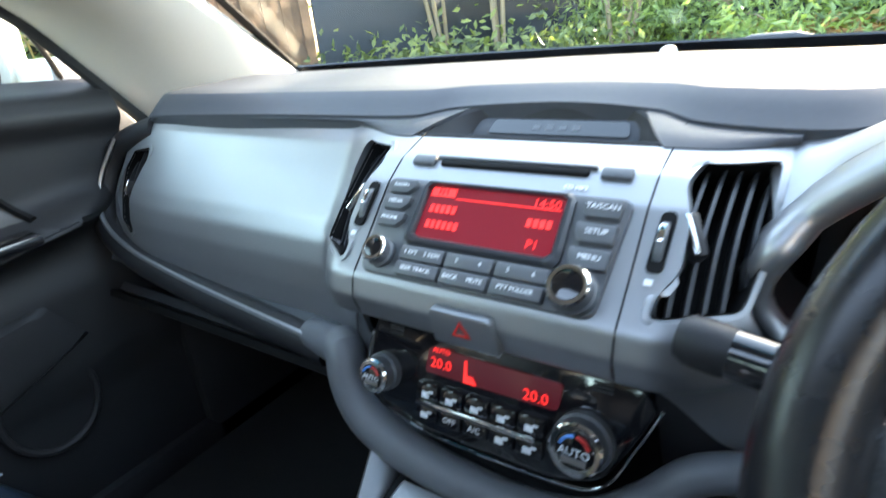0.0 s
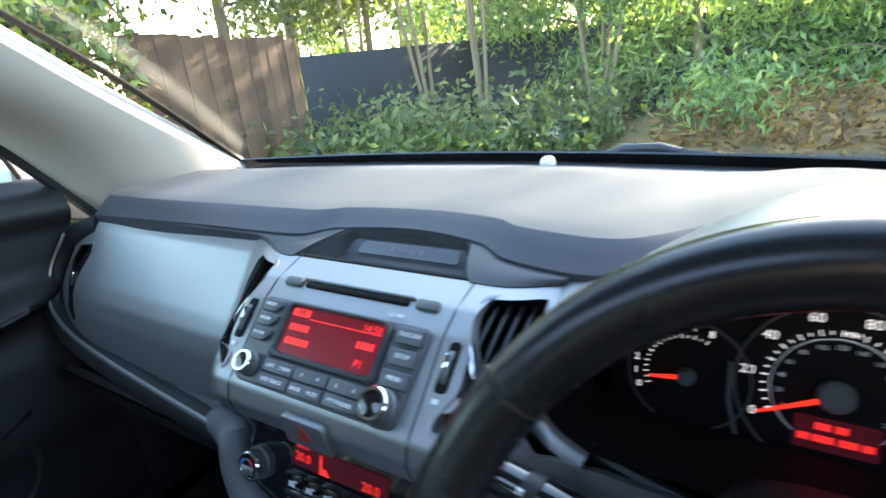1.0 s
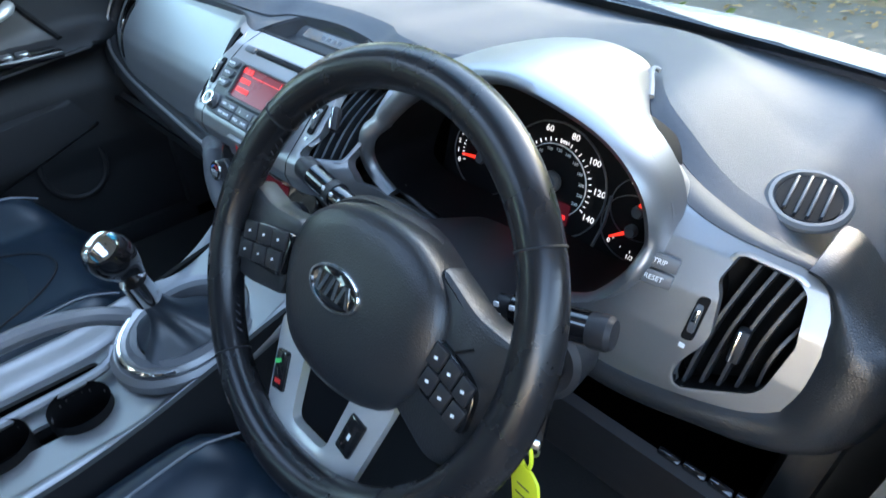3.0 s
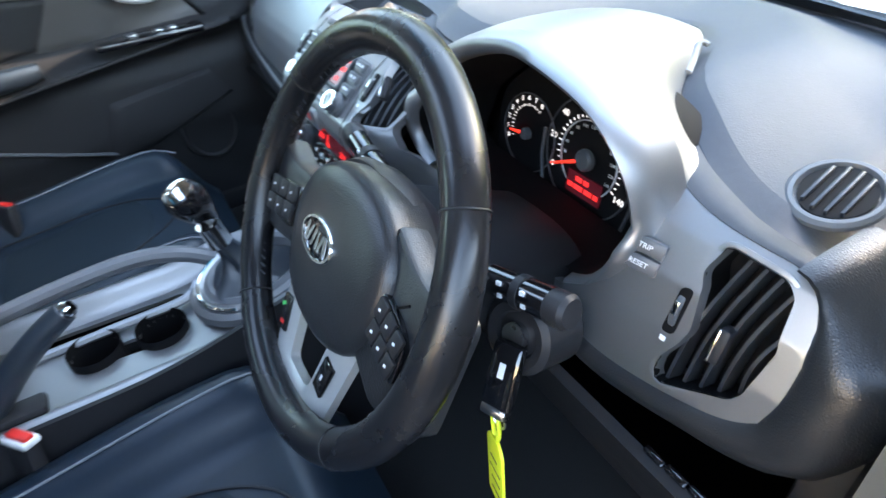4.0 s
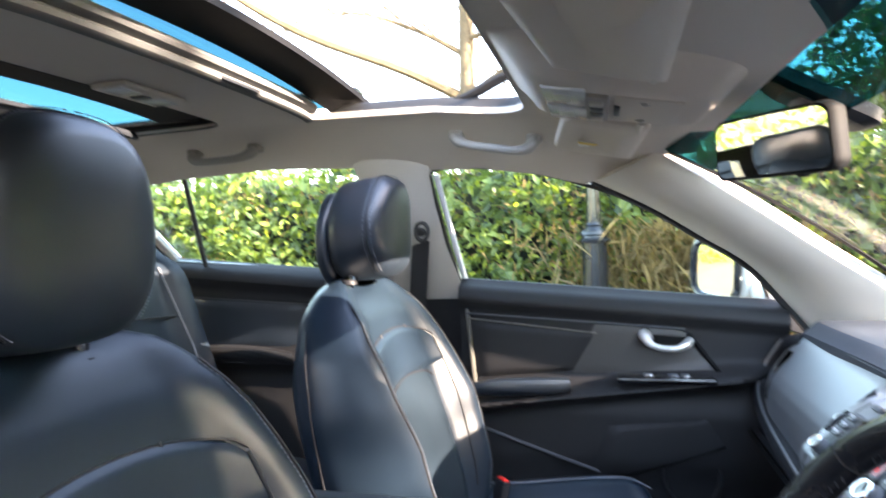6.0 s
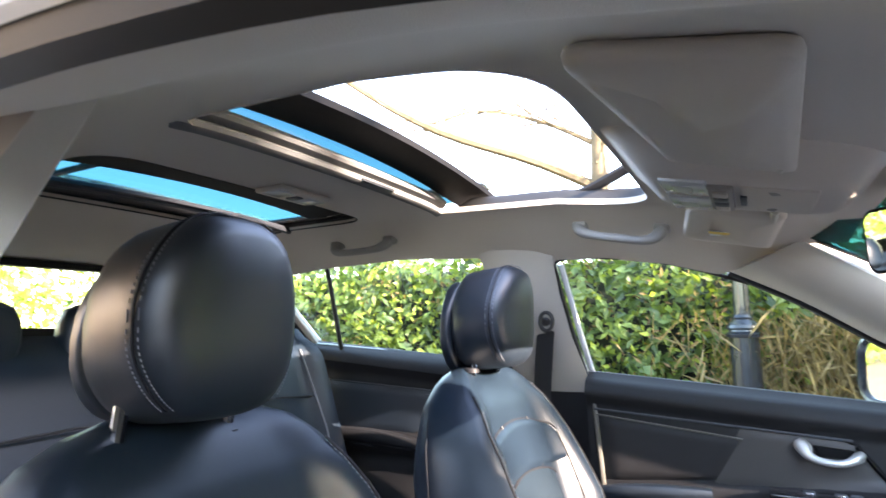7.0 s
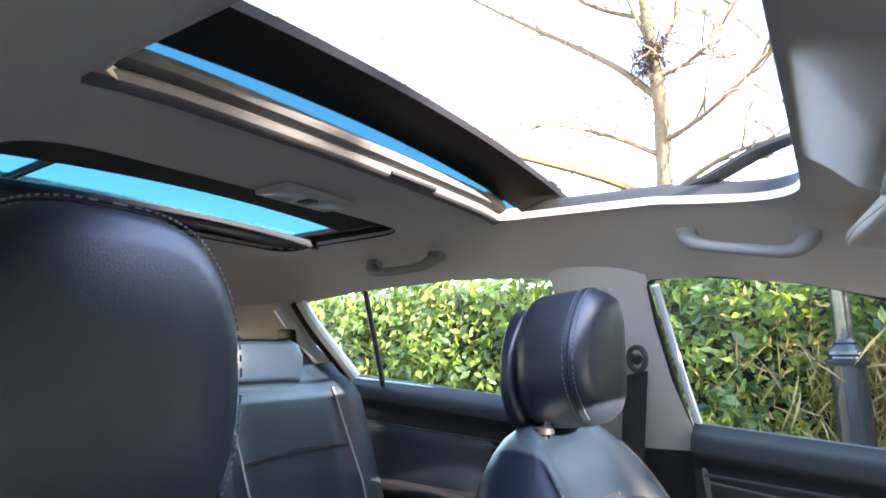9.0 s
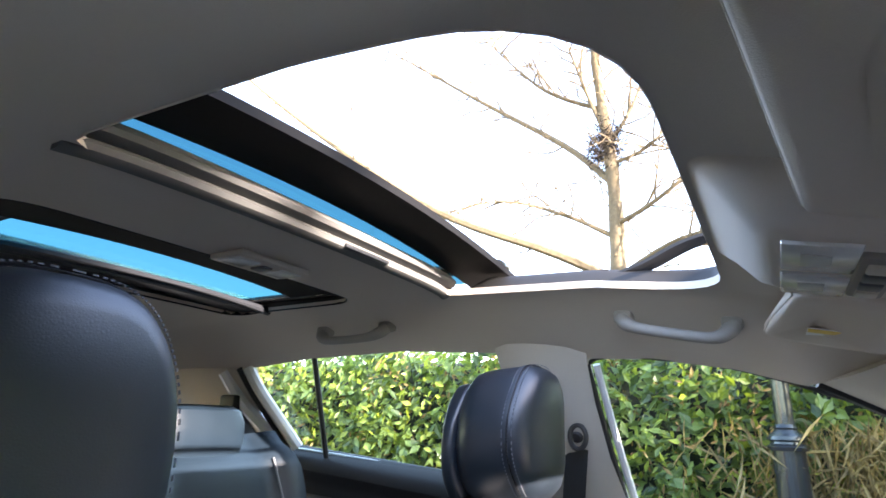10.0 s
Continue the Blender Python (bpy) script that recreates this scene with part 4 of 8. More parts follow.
for k in range(5):
    mm = fr((0.615 + 0.024 * k, 0.226, 0.792 + 0.002 * k), (1, 0, 0), (0, -0.38, 0.92))
    part("switch_blank", rbox((0, 0, 0), (0.022, 0.026, 0.008), 0.002, mm), GLOSS, dash)
    part("switch_symbol", rbox((0, 0.002, 0.0045), (0.009, 0.004, 0.001), 0, mm), LETTER_D, dash)


# vents
def vent(m, outline, n, lean, tab_at, wheel_at, frame_mat, grow=0.007, depth=0.045, tab=(0.010, 0.03), proud=0.006):
    """An air vent: rim, dark cavity, upright curved slats, a sliding tab and a thumbwheel beside it."""
    v = part("vent", join(slab(rounded(outline, 0.004, 3), 0.004, m, base=-depth)), MATT, dash, "air vent with upright slats")
    walls = [[(p[0], p[1], w) for p in resample([(*q, 0) for q in rounded(outline, 0.004, 3)], 48)] for w in (-depth, -0.001)]
    part("cavity", loft(walls, cap=False, m=m), MATT, v)
    big = []
    pts = rounded(outline, 0.005, 3)
    c = sum((Vector(p) for p in pts), Vector((0, 0))) / len(pts)
    for i, p in enumerate(pts):
        a, b = Vector(pts[i - 1]), Vector(pts[(i + 1) % len(pts)])
        t = (b - a)
        nn = Vector((t.y, -t.x)).normalized() if t.length > 1e-9 else (Vector(p) - c).normalized()
        if nn.dot(Vector(p) - c) < 0 and (Vector(p) - c).length > 0.02:
            nn = -nn
        big.append(tuple(Vector(p) + nn * grow))
    part("rim", ring(big, pts, proud, m, base=-0.004, lip=proud * 0.66, n=72), frame_mat, v, "silver rim")
    us = [p[0] for p in outline]
    vs0, vs1 = min(p[1] for p in outline), max(p[1] for p in outline)
    rowat = lambda v: [u for u in np.linspace(min(us), max(us), 60) if inside(outline, u, v)]
    lo_row, hi_row = rowat(vs0 + 0.12 * (vs1 - vs0)), rowat(vs1 - 0.12 * (vs1 - vs0))
    lean = (sum(hi_row) / len(hi_row) - sum(lo_row) / len(lo_row)) / (0.76 * (vs1 - vs0))
    midv = rowat((vs0 + vs1) / 2)
    lo, hi = midv[0] - 0.006, midv[-1] + 0.006
    for k in range(n):
        u0 = lo + (hi - lo) * (k + 0.8) / (n + 0.6)
        vv = [y for y in np.linspace(-0.08, 0.08, 81) if inside(outline, u0 + lean * y, y)]
        if len(vv) < 4:
            continue
        y0, y1 = vv[0], vv[-1]
        line = []
        for j in range(9):
            y = y0 + (y1 - y0) * j / 8
            line.append((u0 + lean * y - 0.004 * math.sin(math.pi * j / 8), y, -0.012 + 0.006 * math.sin(math.pi * j / 8)))
        rows = [[(x - 0.0014, y, w), (x + 0.0014, y, w), (x + 0.0035, y, w - 0.017), (x + 0.001, y, w - 0.017)] for x, y, w in line]
        part("slat", loft(rows, m=m), SLAT, v)
    if tab_at:
        part("tab", rbox((tab_at[0], tab_at[1], -0.004), (tab[0], tab[1], 0.016), 0.003, m), PAD_DARK, v)
        part("tab_strip", rbox((tab_at[0] - 0.003, tab_at[1], 0.004), (0.003, tab[1] * 0.92, 0.003), 0.001, m), CHROME, v)
    if wheel_at:
        x, z = wheel_at
        o = Vector((x, dash_y(x, z), z))
        mw = fr(o, Vector((x + 0.006, dash_y(x + 0.006, z), z)) - Vector((x - 0.006, dash_y(x - 0.006, z), z)), Vector((x, dash_y(x, z + 0.012), z + 0.012)) - Vector((x, dash_y(x, z - 0.012), z - 0.012)))
        slot = rounded([(-0.0058, -0.021), (0.0045, -0.020), (0.0058, 0.021), (-0.0035, 0.020)], 0.004, 3)
        part("wheel_slot", slab(slot, 0.003, mw, base=-0.001), MATT, v)
        tw = part("thumbwheel", lathe([(0.0, -0.003), (0.021, -0.003), (0.022, -0.002), (0.022, 0.002), (0.021, 0.003), (0.0, 0.003)], mw @ Matrix.Translation((0, 0, -0.0155)) @ pose(0, 0, 0, 0, 90, 0), 48), GREY_BTN, v)
        part("thumb_strip", rbox((0, 0.004, 0.0062), (0.0042, 0.012, 0.0016), 0.0007, mw), CHROME, tw)
        part("vent_symbol", rbox((-0.002, -0.027, 0.001), (0.005, 0.004, 0.0008), 0, mw), LETTER_D, v)
    return v


def vent_frame(points, flip=False):
    """A frame on the fascia under an outline of x, z, and that outline in it."""
    ps = [Vector((x, dash_y(x, z), z)) for x, z in points]
    c = sum(ps, Vector()) / len(ps)
    xs, zs = [p.x for p in ps], [p.z for p in ps]
    xa, xb, za, zb = min(xs), max(xs), min(zs), max(zs)
    u = Vector((xb, dash_y(xb, c.z), c.z)) - Vector((xa, dash_y(xa, c.z), c.z))
    v = Vector((c.x, dash_y(c.x, zb), zb)) - Vector((c.x, dash_y(c.x, za), za))
    m = fr(c, u, v)
    inv = m.inverted()
    return m, [tuple((inv @ p).to_2d()) for p in ps]


mR, oR = vent_frame(VENT_R)
vent(mR, oR, 5, 0.12, (-0.006, 0.004), (0.124, 0.988), SILVER, grow=0.005, proud=0.002)
mL, oL = vent_frame(VENT_L)
vent(mL, oL, 5, -0.12, (0.006, 0.0), (-0.116, 0.988), SILVER, grow=0.005, proud=0.002)
mD, oD = vent_frame(VENT_D)
vent(mD, oD, 5, 0.05, (0.008, -0.006), (0.592, 0.951), SILVER, grow=0.005, proud=0.002)
mP, oP = vent_frame(VENT_P)
vent(mP, oP, 3, 0.02, (-0.006, 0.0), None, SILVER, grow=0.005, proud=0.002, tab=(0.008, 0.022))

# fascia joints either side of the radio
for s, dx in ((1, 0.111), (-1, -0.103)):
    line = [Vector((dx - 0.001 * s * (k / 20), 0, 0.9 + (1.038 - 0.9) * (1 - k / 20))) for k in range(21)]
    line = [Vector((p.x, dash_y(p.x, p.z) - 0.0004, p.z)) for p in line]
    part("joint", tube(line, 0.0006, 5), MATT, dash)

# recessed clock bowl on the pad
def bowl_row(k, drop, fold=0.0):
    row = []
    for p in resample([(*q, 0) for q in rounded([(-0.113, 0.0), (0.103, 0.0), (0.072, 0.062), (-0.082, 0.062)], [0.004, 0.004, 0.03, 0.03], 8)], 72):
        x, s = MID + (p.x - MID) * k, 0.5 + (p.y / 0.062 - 0.5) * (1 - (1 - k) * 1.6)
        row.append((x, 0.2815 + 0.060 * s + fold * s, 1.0290 + 0.0145 * s - drop))
    return row


clock = part("clock_bowl", loft([bowl_row(1.05, 0.006), bowl_row(1.03, -0.001), bowl_row(1.0, -0.0018), bowl_row(0.97, 0.0005)], cap=False), PAD_DARK, dash, "black rim of the clock bowl")
part("bowl_wall", loft([bowl_row(0.97, 0.0005), bowl_row(0.93, 0.010), bowl_row(0.86, 0.017)], cap=False), PAD_DARK, clock)
part("bowl_floor", loft([bowl_row(0.90, 0.0155), bowl_row(0.6, 0.0165), bowl_row(0.2, 0.0168)]), PAD_DARK, clock)
mC = fr((MID, 0.3235, 1.0265), (1, 0, 0), (0, 0.80, 0.60))
part("display_surround", slab(rounded([(-0.082, -0.011), (0.082, -0.011), (0.078, 0.011), (-0.078, 0.011)], 0.009, 5), 0.004, mC, 0.0015, base=-0.002), ROLLM, clock)
part("display", slab(rounded([(-0.064, -0.0075), (0.064, -0.0075), (0.061, 0.008), (-0.061, 0.008)], 0.004, 4), 0.002, mC, base=0.0015), GLOSS, clock, "dark clock display")
for k in range(4):
    part("display_mark", rbox((-0.018 + 0.012 * k, 0, 0.0037), (0.007, 0.005, 0.0004), 0, mC), GREY_BTN, clock)

sensor = thing("light_sensor", (0.004, 0.668, 1.05), "small clear domed light sensor on the dash top", "sensor")
part("dome", lathe([(0.012, -0.004), (0.0118, 0.002), (0.009, 0.007), (0.0045, 0.0095), (0.0, 0.0102)], Matrix.Translation((0.004, 0.668, 1.046)), 20), CLEAR, sensor)
tagged_vent = thing("screen_vent", (-0.55, 0.50, 1.05), "flat dark demister slot at the windscreen pillar", "vent")
part("slot", rbox((-0.57, 0.455, 1.052), (0.012, 0.14, 0.006), 0.003), MATT, tagged_vent)
rv = thing("demister_vent", (0.615, 0.362, 1.01), "oval black demister vent with slanted slats", "vent")
mV = fr((0.615, 0.362, 1.022), (1, 0.12, 0), (-0.12, 1, 0.22))
ell = lambda a, b: [(a * math.cos(t), b * math.sin(t)) for t in (2 * math.pi * k / 32 for k in range(32))]
part("rim", ring(ell(0.034, 0.040), ell(0.026, 0.031), 0.006, mV, base=-0.004, lip=0.004), GREY_BTN, rv)
part("cup", slab(ell(0.025, 0.03), 0.004, mV, base=-0.004), MATT, rv)
for k in range(4):
    u0 = -0.0145 + 0.0095 * k
    hh = 0.027 * math.sqrt(max(0, 1 - (u0 / 0.025) ** 2))
    part("slat", rbox((u0, 0, 0.001), (0.0027, 2 * hh, 0.005), 0.0008, mV), SLAT, rv)

# trip buttons
mT = fr((0.550, 0.2465, 0.9755), (0.93, 0.30, -0.12), (0.05, 0.42, 0.90))
for v0, word in ((0.0074, "TRIP"), (-0.0074, "RESET")):
    b = part("trip_button", rbox((0, v0, 0.003), (0.028, 0.0135, 0.008), 0.002, mT), GREY_BTN, dash)
    words(word, 0.006, mT @ Matrix.Translation((-0.002, v0, 0.0075)), b)


# ---- instrument cluster and its hood ----
cluster = thing("instrument_cluster", (0.377, 0.3, 0.93), "black instrument cluster with red needles and lit numbers", "instrument cluster")
C_PATH = [(0.216, 0.910), (0.187, 0.927), (0.175, 0.952), (0.190, 0.987), (0.221, 1.020), (0.265, 1.055), (0.318, 1.081), (0.370, 1.096), (0.410, 1.097), (0.482, 1.080), (0.522, 1.048), (0.537, 1.005), (0.533, 0.966), (0.502, 0.918), (0.473, 0.900)]
cp = curve_pts([(x, 0, z) for x, z in C_PATH], 60)
rows = []
for i, p in enumerate(cp):
    t = (cp[min(59, i + 1)] - cp[max(0, i - 1)]).normalized()
    o = Vector((-t.z, 0, t.x))
    if o.dot(p - Vector((0.377, 0, 0.96))) < 0:
        o = -o
    lean = 0.02 * smooth(0.9, 1.09, p.z)
    k = (0.6 + 0.4 * smooth(0, 8, min(i, 59 - i))) * (1.0 - 0.35 * smooth(0.25, 0.45, p.x))
    q = p + o * 0.016
    near = max(-0.018, min(0.0, dash_y(q.x, min(q.z, 1.04)) - 0.262)) * smooth(1.03, 0.98, p.z)
    rows.append([p + o * a * k + Vector((0, y - lean + near, 0)) for a, y in ((0.014, 0.300), (0.014, 0.272), (0.011, 0.254), (0.003, 0.248), (-0.006, 0.252), (-0.010, 0.262), (-0.003, 0.274), (0.010, 0.30))])
part("bezel", loft(rows), SILVER, cluster, "silver C-shaped bezel", 80)
top_rows = [r[1] for r in rows if r[1].z > (0.985 if r[1].x < 0.4 else 1.008)]
hf = curve_pts([tuple(p + Vector((0, 0.002, 0.0))) for p in top_rows[::3] + top_rows[-1:]], 101)
HOOD_B = [(x, pad_front(x)[0] + (0.007 if x < 0.39 else 0.0), pad_front(x)[1] - 0.001) for x in (0.165, 0.20, 0.235, 0.26, 0.285, 0.31, 0.335, 0.37, 0.40, 0.42, 0.433, 0.45, 0.471, 0.503, 0.528, 0.548)]
hb = curve_pts(HOOD_B, 101)
part("hood", sheet(lambda u, v: hf[round(u * 100)].lerp(hb[round(u * 100)], v) + Vector((0, 0, 0.018 * math.sin(math.pi * v) * math.sin(math.pi * u) ** 0.7)), 100, 14, 0.006, way=(0, 0.3, -1)), SILVER, cluster, "silver curved hood over the gauges")
part("hood_edge", tube([Vector(p) + Vector((0, -0.002, 0.001)) for p in hb[10:97]], 0.0013, 6), PAD_DARK, cluster)
tip = curve_pts([(0.441, 0.392, 1.050), (0.431, 0.412, 1.057), (0.424, 0.424, 1.064), (0.424, 0.432, 1.068), (0.430, 0.434, 1.066)], 16)
part("trim_tip", tube(tip, [0.0085 - 0.0003 * k for k in range(16)], 10, flat=0.6), HANDLE, cluster, "curled pale end of the pad edge")
dial_o = curve_pts([(x, 0.355 if z > 0.95 else 0.335, 0.945 + (z - 0.96) * 0.86) for x, z in [(0.365 + (a - 0.365) * 0.98, b) for a, b in C_PATH]], 60)
inner = [r[5] for r in rows]
part("cowl", loft([inner, [Vector((p.x, p.y, p.z)) for p in dial_o]], cap=False), MATT, cluster)
mG = fr((0.377, 0.349, 0.945), (1, 0, 0), (0, 0.14, 0.99))
part("dial_plate", slab(rounded([(-0.18, -0.075), (0.180, -0.075), (0.172, 0.03), (0.135, 0.072), (0.07, 0.10), (-0.05, 0.10), (-0.12, 0.075), (-0.172, 0.03)], 0.02, 4), 0.004, mG, base=-0.006), MATT, cluster, "black dial plate")
part("lower_ledge", tube(curve_pts([(0.214, 0.258, 0.908), (0.25, 0.254, 0.898), (0.33, 0.250, 0.886), (0.41, 0.250, 0.882), (0.478, 0.256, 0.894)], 24), 0.007, 10), HUBM, cluster)
part("lower_cover", sheet(lambda u, v: Vector((0.20 + 0.30 * u, 0.262 + 0.085 * v, 0.893 - 0.02 * math.sin(math.pi * u))), 8, 3, 0.006), MATT, cluster)


def gauge(cu, cv, r, values, a0, a1, size, ticks, needle, nl, hub=0.012):
    d = part("dial", ring(ell(r * 1.16, r * 1.16), ell(r * 1.13, r * 1.13), 0.002, mG @ Matrix.Translation((cu, cv, 0)), base=0), GREY_BTN, cluster)
    for i, val in enumerate(values):
        if val:
            a = radians(a0 + (a1 - a0) * i / (len(values) - 1))
            words(val, size, mG @ Matrix.Translation((cu + r * math.cos(a), cv + r * math.sin(a), 0.0005)), d, LETTER, "numeral")
    for i in range(ticks + 1):
        a = radians(a0 + (a1 - a0) * i / ticks)
        mt = mG @ Matrix.Translation((cu + r * 0.80 * math.cos(a), cv + r * 0.80 * math.sin(a), 0.0)) @ pose(0, 0, 0, 0, 0, math.degrees(a))
        part("tick", rbox((0, 0, 0), (r * (0.075 if i % 2 == 0 else 0.045), r * 0.016, 0.0008), 0, mt), LETTER, d)
    a = radians(needle)
    mn = mG @ Matrix.Translation((cu, cv, 0.006)) @ pose(0, 0, 0, 0, 0, needle)
    part("needle", slab([(0.004, -0.0021), (nl, -0.0009), (nl, 0.0009), (0.004, 0.0021)], 0.0015, mn), NEEDLE, d, "lit red needle")
    part("hub", lathe([(0.0, 0.0), (hub, 0.0), (hub, 0.005), (hub * 0.8, 0.008), (0, 0.008)], mG @ Matrix.Translation((cu, cv, 0.002)), 24), GREY_BTN, d)


gauge(-0.006, 0.0, 0.0600, ["0", "20", "40", "60", "80", "100", "120", "140"], 206, -26, 0.0105, 28, 205, 0.056, 0.0125)
gauge(-0.110, -0.008, 0.0425, ["0", "1", "2", "3", "4", "5", "6", "7", "8"], 203, 66, 0.0085, 16, 188, 0.030, 0.0075)
gauge(0.103, 0.008, 0.0300, ["50", "90", "130"], 118, 40, 0.0075, 4, 80, 0.026, 0.007)
gauge(0.101, -0.0155, 0.0330, ["0", "1/2", "1"], 225, 330, 0.0075, 4, 216, 0.026, 0.007)
part("inner_ring", ring(ell(0.0440, 0.0440), ell(0.0430, 0.0430), 0.0012, mG @ Matrix.Translation((-0.006, 0, 0))), LETTER_D, cluster)
for i in range(13):
    a = radians(206 - 232 * i / 12)
    words(str(20 * i), 0.0052, mG @ Matrix.Translation((-0.006 + 0.0372 * math.cos(a), 0.0372 * math.sin(a), 0.0006)), cluster, LETTER_D, "numeral")
words("MPH", 0.0060, mG @ Matrix.Translation((-0.001, 0.0477, 0.0006)), cluster, LETTER, "lettering")
lcd = part("message_display", slab(rounded([(-0.031, -0.047), (0.024, -0.047), (0.024, -0.020), (-0.031, -0.020)], 0.002, 2), 0.001, mG, base=0.0005), LCD_DIM, cluster, "dark message display with lit red text")
for v0, row in ((-0.027, ((-0.012, 0.010), (0.000, 0.008))), (-0.037, ((-0.024, 0.008), (-0.011, 0.014), (0.005, 0.012), (0.017, 0.007)))):
    for u0, w0 in row:
        part("text_line", rbox((u0, v0, 0.002), (w0, 0.0055, 0.0005), 0, mG), LCD_TEXT, lcd)
part("warning_lamp", slab([(0.124, -0.022), (0.132, -0.022), (0.1305, -0.0145), (0.1255, -0.0145)], 0.001, mG), LCD_TEXT, cluster)
for dx in (-0.069, 0.062):
    part("divider", tube([mG @ Vector((dx, -0.055, 0.004)), mG @ Vector((dx * 1.12, -0.02, 0.004)), mG @ Vector((dx * 1.12, 0.012, 0.004))], 0.002, 6), GREY_BTN, cluster)


# ---- radio ----
radio = thing("car_radio", (MID, 0.19, 0.972), "dark grey car radio with a red display and silver surround", "car radio")
mK = fr((MID - 0.002, 0.1938, 0.9755), (1, 0, 0), (0, 0.72, 0.69))
part("face", slab(rounded([(-0.098, -0.040), (0.094, -0.041), (0.101, 0.044), (-0.103, 0.044)], 0.010, 5), 0.012, mK, 0.003, base=-0.008), GREY_BTN, radio, "dark grey face plate")
scr_o = rounded([(-0.064, -0.013), (0.064, -0.013), (0.063, 0.042), (-0.063, 0.042)], 0.004, 3)
scr_i = rounded([(-0.056, -0.006), (0.056, -0.006), (0.056, 0.038), (-0.056, 0.038)], 0.002, 3)
part("display_bezel", ring(scr_o, scr_i, 0.006, mK, base=0.003, lip=0.003), SLAT, radio, "grey bevelled display frame")
disp = part("display", slab(scr_i, 0.001, mK, base=0.0045), LCD, radio, "red backlit display")
part("header_bar", rbox((-0.043, 0.033, 0.006), (0.022, 0.007, 0.0005), 0, mK), LCD_TEXT, disp)
words("FM", 0.0075, mK @ Matrix.Translation((-0.043, 0.033, 0.0065)), disp, LCD)
words("14:50", 0.0095, mK @ Matrix.Translation((0.043, 0.032, 0.006)), disp, LCD_TEXT)
part("header_line", rbox((0.012, 0.0285, 0.006), (0.085, 0.0008, 0.0004), 0, mK), LCD_TEXT, disp)
for u0, v0, w in ((-0.038, 0.019, 0.026), (-0.034, 0.006, 0.032), (0.042, 0.017, 0.020)):
    for q in range(int(w / 0.005)):
        part("display_segment", rbox((u0 - w / 2 + 0.005 * q + 0.002, v0, 0.006), (0.0034, 0.0062, 0.0005), 0, mK), LCD_TEXT, disp)
words("P1", 0.0095, mK @ Matrix.Translation((0.041, 0.001, 0.006)), disp, LCD_TEXT)
for row in range(2):
    for col in range(3):
        c0 = -0.041 + 0.041 * col
        b = part("preset_button", rbox((c0, -0.0205 - 0.0125 * row, 0.006), (0.039, 0.0112, 0.008), 0.0018, mK), GREY_BTN, radio)
        for txt, du in ((("1 RPT", -0.009), ("2 RDM", 0.010)), (("3", -0.009), ("4", 0.010)), (("5", -0.009), ("6", 0.010)))[col] if row == 0 else ((("SEEK TRACK", 0.0),), (("BACK", -0.010), ("MUTE", 0.010)), (("PTY FOLDER", 0.0),))[col]:
            words(txt, 0.0048, mK @ Matrix.Translation((c0 + du, -0.0205 - 0.0125 * row, 0.0103)), b)
for k, txt in enumerate(("RADIO", "MEDIA", "PHONE")):
    b = part("mode_button", slab(rounded([(-0.094, 0.028 - 0.0145 * k), (-0.076, 0.028 - 0.0145 * k), (-0.070, 0.034 - 0.0145 * k), (-0.070, 0.040 - 0.0145 * k), (-0.095, 0.040 - 0.0145 * k)], 0.0015, 2), 0.007, mK, 0.0015, base=0.002), GREY_BTN, radio)
    words(txt, 0.0048, mK @ Matrix.Translation((-0.083, 0.0345 - 0.0145 * k, 0.0093)), b)
for k, txt in enumerate(("TA/SCAN", "SETUP", "MENU")):
    b = part("mode_button", slab(rounded([(0.072, 0.026 - 0.018 * k), (0.095, 0.026 - 0.018 * k), (0.096, 0.040 - 0.018 * k), (0.068, 0.040 - 0.018 * k), (0.068, 0.034 - 0.018 * k)], 0.0015, 2), 0.007, mK, 0.0015, base=0.002), GREY_BTN, radio)
    words(txt, 0.0055, mK @ Matrix.Translation((0.083, 0.0335 - 0.018 * k, 0.0093)), b)


def knob(m, r, h, parent, label, cap=GLOSS, ring_mat=CHROME):
    k = part("knob", lathe([(0.0, 0.0), (r * 1.12, 0.0), (r * 1.12, h * 0.35), (r, h * 0.45), (r * 0.97, h * 0.9), (r * 0.8, h), (0, h)], m, 36), GREY_BTN, parent, label)
    part("knob_ring", lathe([(r * 0.70, h * 0.9), (r * 0.98, h * 0.9), (r * 1.0, h * 0.99), (r * 0.92, h * 1.07), (r * 0.74, h * 1.07), (r * 0.70, h)], m, 36), ring_mat, k)
    part("knob_cap", lathe([(0.0, h * 0.9), (r * 0.72, h * 0.9), (r * 0.70, h * 1.04), (r * 0.3, h * 1.09), (0, h * 1.1)], m, 36), cap, k)
    return k


knob(mK @ Matrix.Translation((-0.080, -0.024, 0.003)), 0.0105, 0.014, radio, "power knob with a chrome ring")
knob(mK @ Matrix.Translation((0.079, -0.026, 0.003)), 0.014, 0.017, radio, "tuning knob with a chrome ring")
mS = fr((MID, 0.2415, 1.0165), (1, 0, 0), (0, 0.85, 0.50))
part("disc_slot", rbox((-0.002, 0, 0.0), (0.125, 0.006, 0.006), 0.002, mS), MATT, radio, "disc slot")
part("slot_lip", rbox((-0.002, 0.005, 0.001), (0.135, 0.003, 0.005), 0.001, mS), GREY_BTN, radio)
for u0 in (-0.081, 0.080):
    part("slot_button", rbox((u0, 0.001, 0.001), (0.022, 0.010, 0.006), 0.002, mS), GREY_BTN, radio)
words("CD MP3", 0.005, mS @ Matrix.Translation((0.055, -0.014, 0.001)), radio, LETTER_D)

